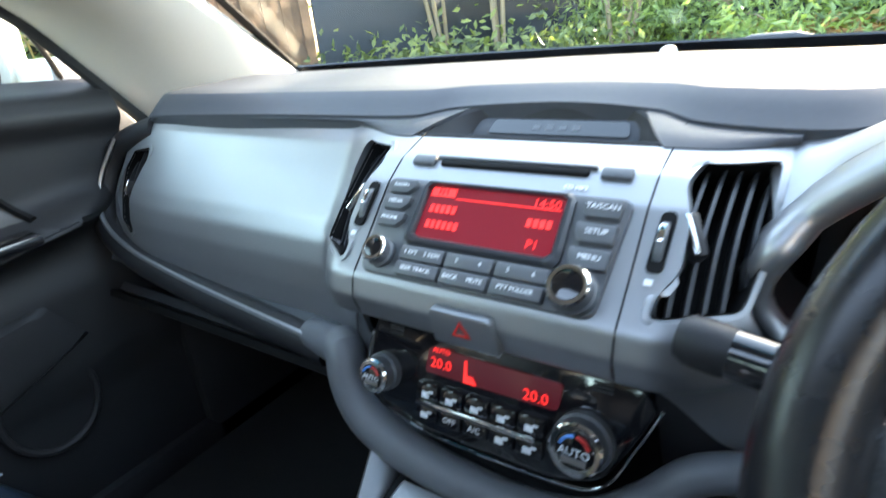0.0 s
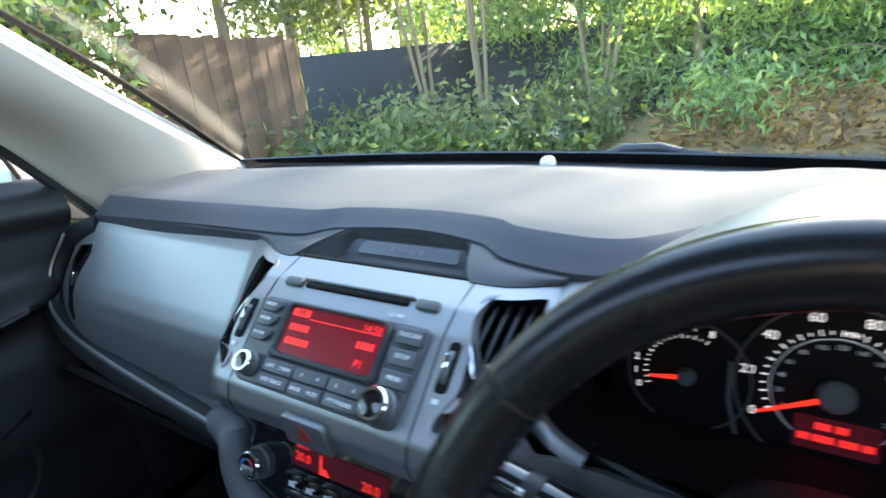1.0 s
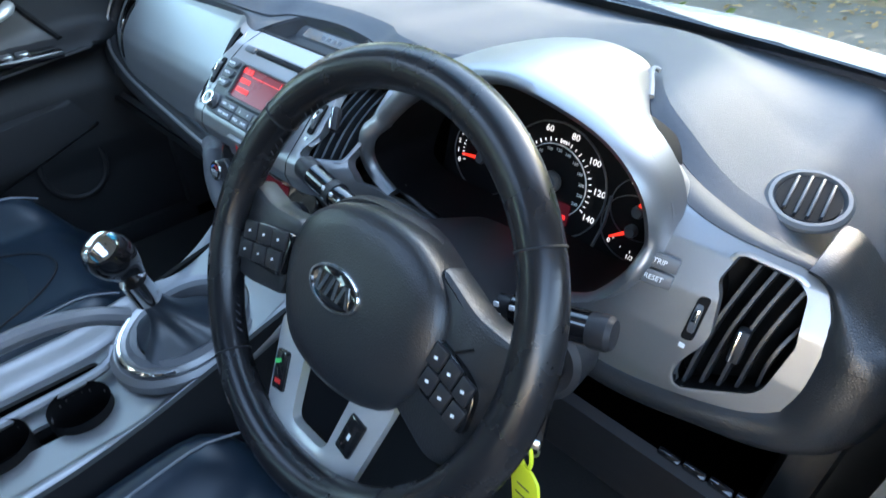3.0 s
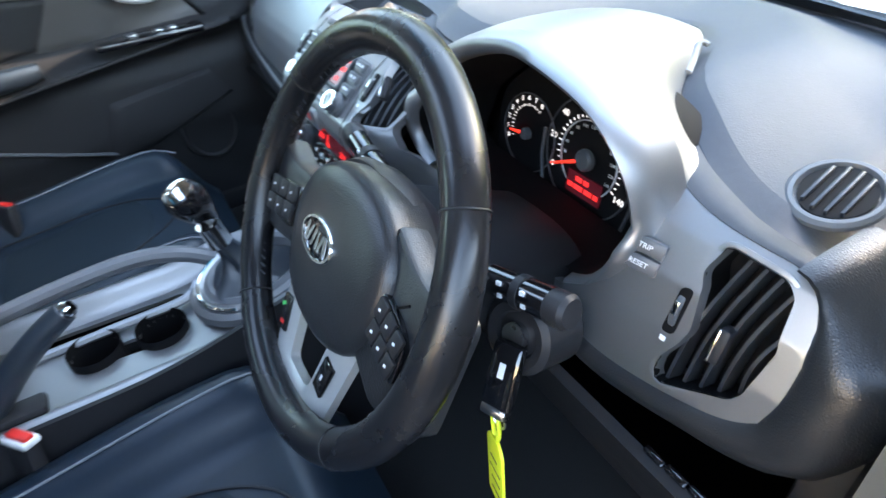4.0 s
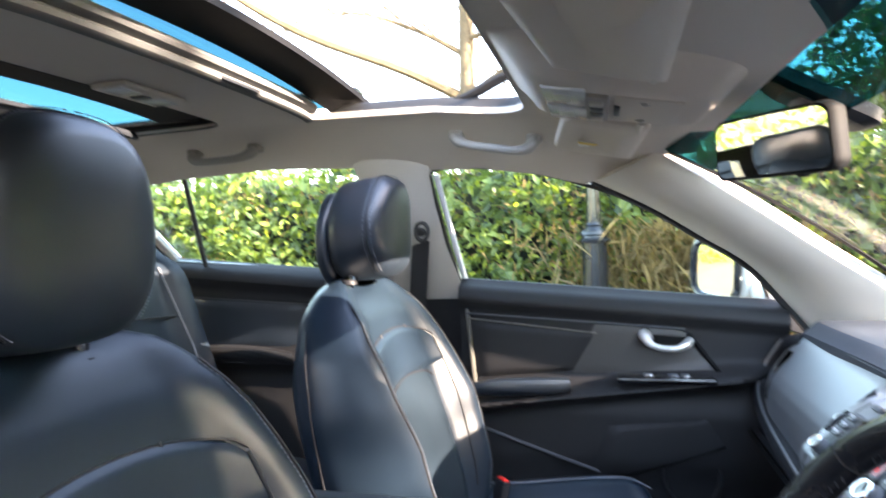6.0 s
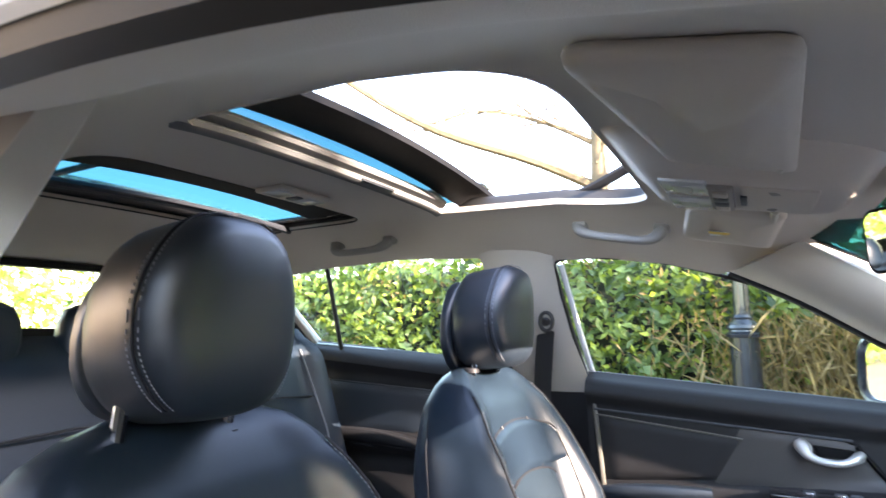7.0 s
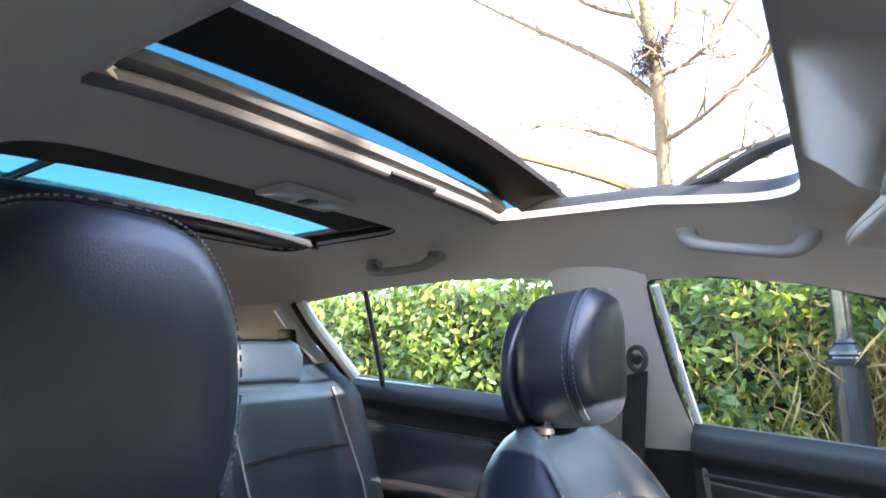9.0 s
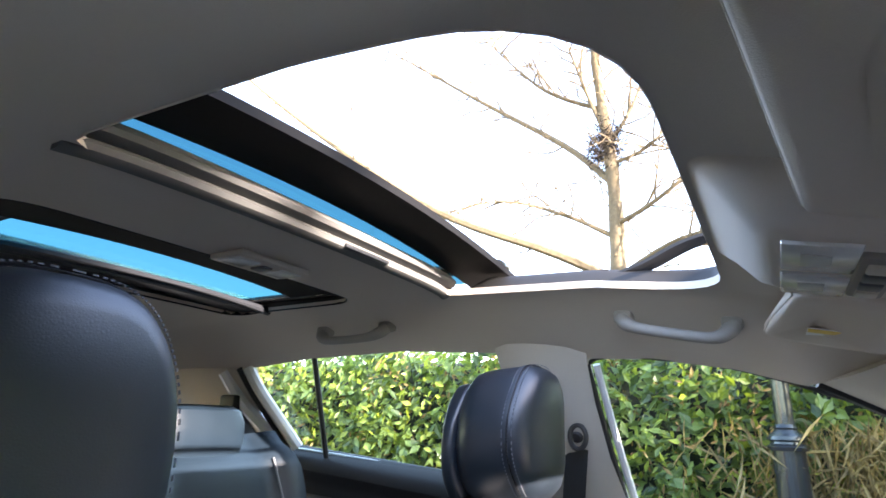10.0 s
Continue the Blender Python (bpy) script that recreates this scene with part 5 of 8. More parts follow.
# hazard switch
mH = fr((0.004, 0.1565, 0.925), (1, 0, 0), (0, -0.10, 0.99))
hz = part("hazard_switch", slab(rounded([(-0.026, -0.016), (0.030, -0.016), (0.024, 0.013), (-0.026, 0.013)], 0.004, 3), 0.007, mH, 0.002, base=-0.003), SILVER, dash, "hazard switch with a red triangle")
part("triangle", ring([(-0.008, -0.006), (0.008, -0.006), (0, 0.008)], [(-0.0048, -0.004), (0.0048, -0.004), (0, 0.0045)], 0.001, mH, base=0.004, n=24), RED, hz)

# ---- climate panel ----
clim = thing("climate_panel", (MID, 0.175, 0.84), "gloss black climate control panel with two chrome-ringed knobs", "climate control")
mM = fr((0.006, 0.1754, 0.8495), (1, 0, 0), (0, 0.287, 0.958))
part("face", slab(rounded([(-0.121, -0.004), (-0.112, -0.028), (-0.055, -0.043), (0.06, -0.043), (0.094, -0.034), (0.112, -0.004), (0.128, 0.031), (0.112, 0.048), (-0.114, 0.046)], 0.012, 5), 0.014, mM, 0.003, base=-0.012), GLOSS, clim)
part("chrome_edge", tube([mM @ Vector((*p, 0.001)) for p in curve_pts([(-0.118, 0.03, 0), (-0.122, -0.004, 0), (-0.113, -0.029, 0), (-0.055, -0.045, 0), (0.06, -0.045, 0), (0.096, -0.036, 0), (0.114, -0.004, 0), (0.130, 0.031, 0)], 40) for p in [p.to_2d()]], 0.0012, 6), CHROME, clim)
cd_ = part("display", slab(rounded([(-0.0575, 0.009), (0.0595, 0.010), (0.062, 0.031), (-0.055, 0.031)], 0.004, 3), 0.002, mM, base=0.002), LCD_DIM, clim, "dark display with red digits")
words("20.0", 0.012, mM @ Matrix.Translation((-0.042, 0.019, 0.005)), cd_, LCD_TEXT)
words("20.0", 0.012, mM @ Matrix.Translation((0.042, 0.016, 0.005)), cd_, LCD_TEXT)
part("segments", slab([(-0.020, 0.010), (-0.008, 0.010), (-0.012, 0.016), (-0.017, 0.016), (-0.018, 0.028), (-0.020, 0.028)], 0.0005, mM, base=0.0045), LCD_TEXT, cd_)
words("AUTO", 0.006, mM @ Matrix.Translation((-0.042, 0.030, 0.005)), cd_, LCD_TEXT)
words("Clean Air", 0.0055, mM @ Matrix.Translation((0.0, 0.039, 0.003)), clim)
for u0 in (-0.09, 0.09):
    for q in range(3):
        part("grille_bar", rbox((u0, 0.034 + 0.003 * q, 0.003), (0.014, 0.0012, 0.001), 0, mM), SLAT, clim)
for col in range(5):
    for row in range(2):
        c0 = -0.053 + 0.0235 * col
        v0 = -0.0075 - 0.0175 * row + 0.0004 * col
        b = part("key", rbox((c0, v0, 0.004), (0.0220, 0.0150, 0.006), 0.002, mM), GLOSS, clim)
        if row == 1 and col in (1, 2):
            words(("OFF", "A/C")[col - 1], 0.0068, mM @ Matrix.Translation((c0, v0 - 0.001, 0.0075)), b)
        else:
            part("symbol", rbox((c0 - 0.001, v0 - 0.002, 0.0073), (0.007, 0.005, 0.0005), 0, mM), LETTER_D, b)
            part("symbol", rbox((c0 + 0.004, v0 + 0.001, 0.0073), (0.004, 0.002, 0.0005), 0, mM), LETTER_D, b)
part("bright_strip", rbox((-0.008, -0.0158, 0.0085), (0.108, 0.0042, 0.003), 0.001, mM @ pose(0, 0, 0, 0, 0, 0.7)), CHROME, clim, "bright metal strip between the keys")
for u0, v0, r in ((-0.100, -0.002, 0.0150), (0.081, -0.005, 0.0195)):
    mk = mM @ Matrix.Translation((u0, v0, 0.002))
    k = knob(mk, r, 0.019, clim, "temperature knob with a thick chrome ring")
    for c_, a0, a1 in ((BLUE, 95, 160), (RED, 20, 85)):
        arc = [(r * 0.56 * math.cos(radians(a0 + (a1 - a0) * i / 8)), r * 0.56 * math.sin(radians(a0 + (a1 - a0) * i / 8)), 0.0213) for i in range(9)]
        part("temperature_arc", tube([mk @ Vector(p) for p in arc], r * 0.07, 6), c_, k)
    words("AUTO", r * 0.42, mk @ Matrix.Translation((0, -r * 0.06, 0.0212)), k)
    part("knob_mark", rbox((0, -r * 0.38, 0.0205), (r * 0.9, r * 0.22, 0.001), 0, mk), STEEL, k)


# ---- steering wheel ----
wheel = thing("steering_wheel", (0.383, 0.022, 0.986), "worn black leather steering wheel with silver lower spoke", "steering wheel")
mW = fr((0.385, 0.047, 0.981), (1, 0, 0), (0, 0.5, 0.866))


def on_rim(a, r=0.173, w=0.0):
    return mW @ Vector((r * math.cos(radians(a)), r * math.sin(radians(a)), w))


def rim_arc(a0, a1, n, r=0.0165):
    return tube([on_rim(a0 + (a1 - a0) * k / n) for k in range(n + 1)], [r + 0.0012 * math.sin(math.pi * k / n) for k in range(n + 1)], 18)


for nm, a0, a1, mat in (("rim_top", 34.2, 145.8, WORN), ("rim_side", 145.8, 229, WORN), ("rim_bottom", 229, 311, WORN), ("rim_side", 311, 394.2, WORN)):
    part(nm, rim_arc(a0, a1, 40), mat, wheel)
for a in (34.2, 145.8, 229, 311):
    seam = [on_rim(a) + (mW.to_3x3() @ Vector((math.cos(radians(a)) * math.cos(t), math.sin(radians(a)) * math.cos(t), math.sin(t)))) * 0.0166 for t in (2 * math.pi * k / 24 for k in range(24))]
    part("seam", tube(seam, 0.0009, 5, closed=True), PAD_DARK, wheel)
for s0, s1 in ((150, 225), (315, 390), (40, 140)):
    for k in range(int((s1 - s0) / 3)):
        a = s0 + 3 * k
        p, q = on_rim(a, 0.1565, 0.002), on_rim(a + 1.6, 0.1565, -0.003)
        part("stitch", tube([p, q], 0.0006, 4), PAD, wheel)
pad_o = curve_pts([(-0.096, 0.004, 0), (-0.083, 0.040, 0), (-0.045, 0.064, 0), (0.0, 0.070, 0), (0.045, 0.064, 0), (0.083, 0.040, 0), (0.096, 0.004, 0), (0.086, -0.040, 0), (0.058, -0.074, 0), (0, -0.086, 0), (-0.058, -0.074, 0), (-0.086, -0.040, 0)], 48, True)
rings = [[(p.x * k * 0.95 + 0.012, p.y * k * 0.98 - 0.003, w) for p in pad_o] for k, w in ((0.96, -0.045), (1.0, -0.02), (1.0, -0.006), (0.97, 0.001), (0.90, 0.0055), (0.72, 0.009), (0.45, 0.011), (0.15, 0.012))]
hub = part("airbag_cover", loft(rings, m=mW), HUBM, wheel, "black grained airbag cover")
skirt = [[(p.x * k, p.y * k * 1.04, w) for p in pad_o] for k, w in ((0.7, -0.075), (0.9, -0.05), (0.95, -0.03), (0.9, -0.02))]
part("hub_body", loft(skirt, m=mW), PAD_DARK, wheel)
mB = mW @ Matrix.Translation((-0.002, -0.004, 0.0105))
bd = part("badge", slab(ell(0.0285, 0.0168), 0.003, mB, 0.001), GLOSS, hub, "oval chrome-edged maker's badge")
part("badge_rim", ring(ell(0.0310, 0.0186), ell(0.0278, 0.0158), 0.004, mB), CHROME, bd)
for u0, lean in ((-0.018, 0.0), (-0.0115, 0.35), (-0.003, 0.30), (0.004, 0.0), (0.011, 0.3), (0.018, -0.3)):
    part("badge_bar", slab([(u0 - 0.0018 + lean * -0.008, -0.0085), (u0 + 0.0018 + lean * -0.008, -0.0085), (u0 + 0.0018 + lean * 0.008, 0.0085), (u0 - 0.0018 + lean * 0.008, 0.0085)], 0.001, mB, base=0.003), CHROME, bd)

for s in (-1, 1):
    sp = [(s * u, v) for u, v in (((0.078, 0.022), (0.125, 0.018), (0.172, 0.030), (0.176, -0.062), (0.128, -0.062), (0.078, -0.052)) if s < 0 else ((0.074, 0.056), (0.118, 0.036), (0.172, 0.030), (0.176, -0.066), (0.120, -0.080), (0.074, -0.060)))]
    arm = part("side_spoke", slab(rounded(sp if s > 0 else sp[::-1], 0.01, 3), 0.026, mW, 0.006, base=-0.03), HUBM, wheel, "leather-grained side spoke")
    pn = [(s * u, v) for u, v in (((0.079, 0.009), (0.128, 0.000), (0.150, -0.015), (0.152, -0.043), (0.080, -0.035)) if s < 0 else ((0.092, 0.010), (0.128, 0.000), (0.143, -0.010), (0.145, -0.043), (0.096, -0.034)))]
    pan = part("switch_panel", slab(rounded(pn if s > 0 else pn[::-1], 0.008, 4), 0.006, mW, 0.002, base=-0.004), GLOSS, arm)
    for k in range(3):
        for j in range(2):
            mm = mW @ Matrix.Translation((s * ((0.093 if s < 0 else 0.105) + (0.021 if s < 0 else 0.0145) * k), -0.005 - 0.0045 * k - 0.019 * j + 0.002, 0.003)) @ pose(0, 0, 0, 0, 0, -s * 12)
            b = part("switch", rbox((0, 0, 0), (0.0204 if s < 0 else 0.0138, 0.0180, 0.004), 0.0018, mm), PAD_DARK, pan)
            part("symbol", rbox((0, 0, 0.0023), (0.0030, 0.0021, 0.0005), 0.0, mm @ pose(0, 0, 0, 0, 0, 20)), LETTER_D, b)
low_o = rounded([(-0.078, -0.066), (-0.060, -0.165), (-0.035, -0.186), (0.035, -0.186), (0.060, -0.165), (0.078, -0.066), (0.045, -0.060), (-0.045, -0.060)], 0.01, 4)
low_i = rounded([(-0.034, -0.080), (-0.024, -0.148), (0.024, -0.148), (0.034, -0.080)], 0.010, 4)
low = part("lower_spoke", ring(low_o, low_i, 0.014, mW, base=-0.022, lip=0.004, n=80), SILVER_L, wheel, "satin silver U-shaped lower spoke")
mp = mW @ Matrix.Translation((-0.050, -0.112, -0.0075)) @ pose(0, 0, 0, 0, 0, 10)
ph = part("phone_switch", rbox((0, 0, 0), (0.017, 0.038, 0.005), 0.003, mp), GLOSS, low)
part("answer_symbol", rbox((0, 0.009, 0.0028), (0.008, 0.004, 0.0005), 0.0, mp @ pose(0, 0, 0, 0, 0, 25)), GREEN, ph)
part("end_symbol", rbox((0, -0.010, 0.0028), (0.008, 0.004, 0.0005), 0.0, mp), RED, ph)
mp = mW @ Matrix.Translation((0.050, -0.112, -0.0075)) @ pose(0, 0, 0, 0, 0, -10)
vs_ = part("voice_switch", rbox((0, 0, 0), (0.019, 0.036, 0.005), 0.003, mp), GLOSS, low)
part("voice_symbol", rbox((0, 0, 0.0028), (0.0028, 0.0055, 0.0005), 0.0, mp), LETTER_D, vs_)
part("pad_joint", tube([mW @ Vector(p) for p in ((0.093, 0.010, -0.001), (0.110, 0.002, -0.003), (0.125, 0.014, -0.003))], 0.0012, 5), MATT, wheel)

# steering column, stalks, ignition
col = thing("steering_column", (0.383, 0.15, 0.9), "black plastic steering column shroud", "steering column")
rings = []
for y, z, a, b in ((0.055, 0.955, 0.060, 0.055), (0.085, 0.942, 0.085, 0.062), (0.14, 0.918, 0.088, 0.060), (0.20, 0.895, 0.085, 0.055), (0.27, 0.87, 0.08, 0.05)):
    rings.append([(0.383 + a * math.copysign(abs(math.cos(t)) ** 0.7, math.cos(t)), y, z + b * math.copysign(abs(math.sin(t)) ** 0.7, math.sin(t))) for t in (2 * math.pi * k / 32 for k in range(32))])
part("shroud", loft(rings), PAD_DARK, col)


def stalk(name, a, b, label, s):
    a, b = Vector(a), Vector(b)
    st = thing(name, a, label, "stalk")
    d = (b - a)
    part("stem", tube([a, a + d * 0.35], [0.010, 0.011], 12), PAD_DARK, st)
    part("body", tube([a + d * 0.33, a + d * 0.36, a + d * 0.6, a + d * 0.86], [0.010, 0.0132, 0.0138, 0.0142], 16), GLOSS, st)
    part("collar", tube([a + d * 0.60, a + d * 0.66], [0.0150, 0.0150], 16), PAD_DARK, st)
    part("tip", tube([a + d * 0.85, a + d * 0.88, a + d * 0.97, a + d * 1.0], [0.0140, 0.0150, 0.0148, 0.0118], 16), PAD_DARK, st)
    face = fr(tuple(a + d * 0.5), d if s > 0 else -d, (0, 0.3, 1))
    for k, (u, v) in enumerate(((-0.03, 0.004), (-0.015, 0.004), (0.002, 0.004), (0.028, 0.004), (-0.028, -0.006), (0.004, -0.006), (0.030, -0.006))):
        mm = face @ Matrix.Translation((u, v + 0.002, 0.0132))
        part("symbol", rbox((0, 0, 0), (0.0046, 0.0036, 0.002), 0, mm), LETTER_D, st)


stalk("light_stalk", (0.340, 0.140, 0.938), (0.147, 0.163, 0.952), "black light and indicator stalk with white symbols", -1)
stalk("wiper_stalk", (0.430, 0.140, 0.938), (0.560, 0.163, 0.964), "black wiper stalk with white symbols", 1)
ign = thing("ignition_lock", (0.50, 0.14, 0.90), "black ignition lock with a key in it", "ignition lock")
mI = fr((0.508, 0.148, 0.905), (0.94, 0.2, 0.1), (0.05, 0.35, 0.94))
part("housing", lathe([(0.0, -0.05), (0.036, -0.05), (0.036, -0.004), (0.030, 0.0), (0.022, -0.002), (0.020, -0.006), (0.0, -0.006)], mI, 32), PAD_DARK, ign)
part("barrel", lathe([(0.0, -0.01), (0.012, -0.01), (0.012, 0.002), (0.0, 0.002)], mI, 20), STEEL, ign)
key = thing("car_key", (0.52, 0.11, 0.87), "black folding car key with a steel tip", "key")
ks, ke = Vector((0.513, 0.143, 0.905)), Vector((0.526, 0.116, 0.850))
kd = (ke - ks)
mKey = fr(tuple((ks + ke) / 2), kd, (0.9, 0.35, 0.1))
part("fob", rbox((0, 0, 0), (kd.length, 0.030, 0.013), 0.005, mKey), GLOSS, key)
part("end_cap", rbox((kd.length / 2 + 0.002, 0, 0), (0.010, 0.026, 0.014), 0.003, mKey), STEEL, key)
part("fob_mark", rbox((-0.006, 0.0, 0.007), (0.014, 0.006, 0.0006), 0, mKey), LETTER_D, key)
part("ring", tube([ke + Vector((0.003 + 0.010 * math.cos(t), 0, -0.010 + 0.012 * math.sin(t))) for t in (2 * math.pi * k / 20 for k in range(20))], 0.0012, 6, closed=True), STEEL, key)
tag = thing("key_tag", (0.54, 0.095, 0.82), "fluorescent yellow plastic key tag with handwriting", "key tag")
mTag = fr((0.538, 0.108, 0.782), (0.93, -0.25, 0.28), (-0.25, 0.15, 0.95))
part("loop", tube([mTag @ Vector((0.009 * math.cos(t), 0.048 + 0.017 * math.sin(t), 0)) for t in (2 * math.pi * k / 20 for k in range(20))], 0.0022, 6, closed=True), YELLOW, tag)
pl = part("plate", slab(rounded([(-0.020, -0.038), (0.020, -0.038), (0.020, 0.026), (0.010, 0.034), (-0.010, 0.034), (-0.020, 0.026)], 0.004, 3), 0.003, mTag, 0.0008), YELLOW, tag)
for k, (w, v) in enumerate(((0.018, 0.010), (0.028, -0.002), (0.022, -0.014), (0.026, -0.026))):
    part("handwriting", rbox((0.001 * k, v, 0.0033), (w, 0.0013, 0.0004), 0, mTag @ pose(0, 0, 0, 0, 0, 4)), PAD, pl)


# ---- centre console ----
console = thing("centre_console", (0.03, -0.2, 0.45), "silver and black centre console with two cup holders", "centre console")
CX = 0.032


def console_plan(u, v):
    return CX - 0.105 + 0.21 * u, -0.42 + 0.56 * v


def console_pt(x, y):
    z = 0.685 + 0.05 * smooth(-0.12, 0.10, y) + 0.03 * smooth(0.04, 0.14, y)
    e = abs(x - CX) / 0.105
    return (x, y, z + (0.018 if x > CX else 0.045) * smooth(0.72, 1.0, e) * smooth(0.10, -0.06, y) - 0.012 * smooth(0.9, 1.0, e))


CUPS = [(0.045 + 0.036 * math.cos(t), -0.142 + 0.036 * math.sin(t)) for t in (2 * math.pi * k / 24 for k in range(24))]
CUP2 = [(0.036 + 0.036 * math.cos(t), -0.232 + 0.036 * math.sin(t)) for t in (2 * math.pi * k / 24 for k in range(24))]
LINK = [(CX - 0.002, -0.215), (CX + 0.030, -0.21), (CX + 0.035, -0.16), (CX + 0.002, -0.155)]
SLOT = rounded([(CX - 0.070, -0.30), (CX - 0.045, -0.30), (CX - 0.035, -0.10), (CX - 0.062, -0.10)], 0.01, 4)
GEAR = [(0.038 + 0.080 * math.cos(t), 0.010 + 0.088 * math.sin(t)) for t in (2 * math.pi * k / 36 for k in range(36))]
part("top_panel", cut_sheet(console_pt, 60, 130, [CUPS, CUP2, LINK, SLOT, GEAR], console_plan, 0.006, (0, 0, -1)), SILVER, console, "satin silver top panel")
for c in (CUPS, CUP2):
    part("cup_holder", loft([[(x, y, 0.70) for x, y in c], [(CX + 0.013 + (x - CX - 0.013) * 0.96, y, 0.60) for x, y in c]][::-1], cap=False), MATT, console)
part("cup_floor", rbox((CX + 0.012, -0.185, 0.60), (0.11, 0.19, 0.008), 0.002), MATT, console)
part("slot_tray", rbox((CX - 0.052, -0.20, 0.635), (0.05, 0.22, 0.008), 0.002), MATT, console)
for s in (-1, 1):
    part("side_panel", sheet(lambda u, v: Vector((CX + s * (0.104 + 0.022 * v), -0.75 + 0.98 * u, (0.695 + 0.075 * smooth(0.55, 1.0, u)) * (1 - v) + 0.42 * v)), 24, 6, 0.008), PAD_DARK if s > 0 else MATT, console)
part("left_rail", tube(curve_pts([(CX - 0.098, -0.44, 0.715), (CX - 0.098, -0.3, 0.740), (CX - 0.095, -0.16, 0.752), (CX - 0.085, -0.085, 0.742), (CX - 0.08, -0.04, 0.715)], 24), [0.013] * 24, 10), MIDGREY, console, "raised grey rail beside the passenger seat")
part("inner_rail", tube(curve_pts([(CX - 0.030, -0.31, 0.690), (CX - 0.028, -0.2, 0.694), (CX - 0.024, -0.10, 0.70), (CX - 0.04, -0.075, 0.712)], 16), [0.007] * 16, 8), SILVER, console)
for s, xs in ((-1, (CX - 0.10, CX - 0.108, CX - 0.14)), (1, (CX + 0.10, CX + 0.104, CX + 0.115))):
    part("front_strut", tube(curve_pts([(xs[0], -0.02, 0.70), (xs[1], 0.09, 0.735), (xs[2], 0.19, 0.785)], 20), [0.010] * 20, 10, flat=1.6), SILVER, console, "silver strut rising to the dashboard")
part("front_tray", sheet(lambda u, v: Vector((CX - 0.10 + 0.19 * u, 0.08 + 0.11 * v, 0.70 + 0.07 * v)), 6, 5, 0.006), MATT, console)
mO = fr((-0.062, 0.19, 0.722), (1, 0, 0), (0, 0.35, 0.94))
sk = part("power_socket", lathe([(0.0, 0.0), (0.019, 0.0), (0.019, 0.012), (0.015, 0.014), (0, 0.014)], mO, 24), PAD_DARK, console)
words("12V", 0.010, mO @ Matrix.Translation((0, 0, 0.0145)), sk)

lever = thing("gear_lever", (0.036, 0.0, 0.72), "black gear lever with chrome-topped knob and leather boot", "gear lever")
gp = Vector((0.038, 0.010, 0.722))
for k, (ra, rb, dz, mat) in enumerate(((0.104, 0.090, 0.002, SILVER), (0.091, 0.080, 0.008, SILVER), (0.081, 0.066, 0.010, MIDGREY))):
    ringp = lambda r, z: [(gp.x + r * 0.92 * math.cos(t), gp.y + r * math.sin(t), gp.z + z + 0.16 * r * math.sin(t)) for t in (2 * math.pi * j / 40 for j in range(40))]
    part("boot_ring", loft([ringp(ra, dz - 0.012), ringp(ra, dz), ringp((ra + rb) / 2, dz + 0.006), ringp(rb, dz + 0.002), ringp(rb - 0.003, dz - 0.015)], cap=False), mat, lever)
# Chrome arc over part of the ring, shaped as its bright glint.
part("glint_arc", tube([(gp.x + 0.090 * 0.92 * math.cos(t), gp.y + 0.090 * math.sin(t), gp.z + 0.010 + 0.0144 * math.sin(t)) for t in (radians(215 + 8 * j) for j in range(15))], 0.003, 6), CHROME, lever)
kn = Vector((0.047, -0.042, 0.872))
boot = []
for k in range(9):
    t = k / 8
    c = gp.lerp(Vector((0.041, -0.024, 0.800)), t)
    r = 0.056 * (1 - t) ** 2.4 + 0.014
    boot.append([c + Vector((r * (1 + 0.10 * math.sin(5 * a + 3 * t)) * math.cos(a), r * (1 + 0.10 * math.sin(5 * a + 3 * t)) * math.sin(a), 0.006 * math.sin(4 * a) * (1 - t))) for a in (2 * math.pi * j / 36 for j in range(36))])
part("boot", loft(boot), LEATHER, lever, "creased leather boot")
shaft_dir = (kn - Vector((0.041, -0.024, 0.80))).normalized()
part("collar", tube([Vector((0.041, -0.024, 0.796)), Vector((0.041, -0.024, 0.80)) + shaft_dir * 0.034], [0.0175, 0.0165], 20), CHROME, lever, "chrome collar")
mN = fr(tuple(kn), (0.96, 0.12, -0.25), (0.05, 0.93, 0.36))
prof = [(0.0, -0.042), (0.014, -0.042), (0.016, -0.034), (0.0235, -0.014), (0.0275, 0.004), (0.0270, 0.017), (0.0215, 0.028), (0.011, 0.0335), (0.0, 0.0345)]
part("knob", lathe(prof, mN, 28), GLOSS, lever, "gloss black knob")
part("knob_plate", lathe([(0.0, 0.0338), (0.011, 0.0325), (0.0195, 0.0290), (0.0195, 0.0300), (0.011, 0.0345), (0.0, 0.0355)], mN, 24), CHROME, lever, "chrome shift pattern plate")

brake = thing("handbrake", (0.115, -0.36, 0.68), "black handbrake lever with a chrome button", "handbrake")
bp = curve_pts([(0.092, -0.385, 0.672), (0.088, -0.352, 0.702), (0.082, -0.312, 0.742), (0.080, -0.265, 0.778), (0.080, -0.226, 0.802)], 24)
part("grip", tube(bp, [0.020, 0.019, 0.018, 0.0175, 0.017, 0.017, 0.017, 0.0172, 0.0175, 0.018, 0.0182, 0.0182, 0.018, 0.0178, 0.0175, 0.017, 0.017, 0.0168, 0.0165, 0.0162, 0.016, 0.0158, 0.0155, 0.015], 14), LEATHER, brake)
bd_ = (bp[-1] - bp[-3]).normalized()
part("button", tube([bp[-1], bp[-1] + bd_ * 0.006, bp[-1] + bd_ * 0.011], [0.012, 0.012, 0.008], 14), CHROME, brake)
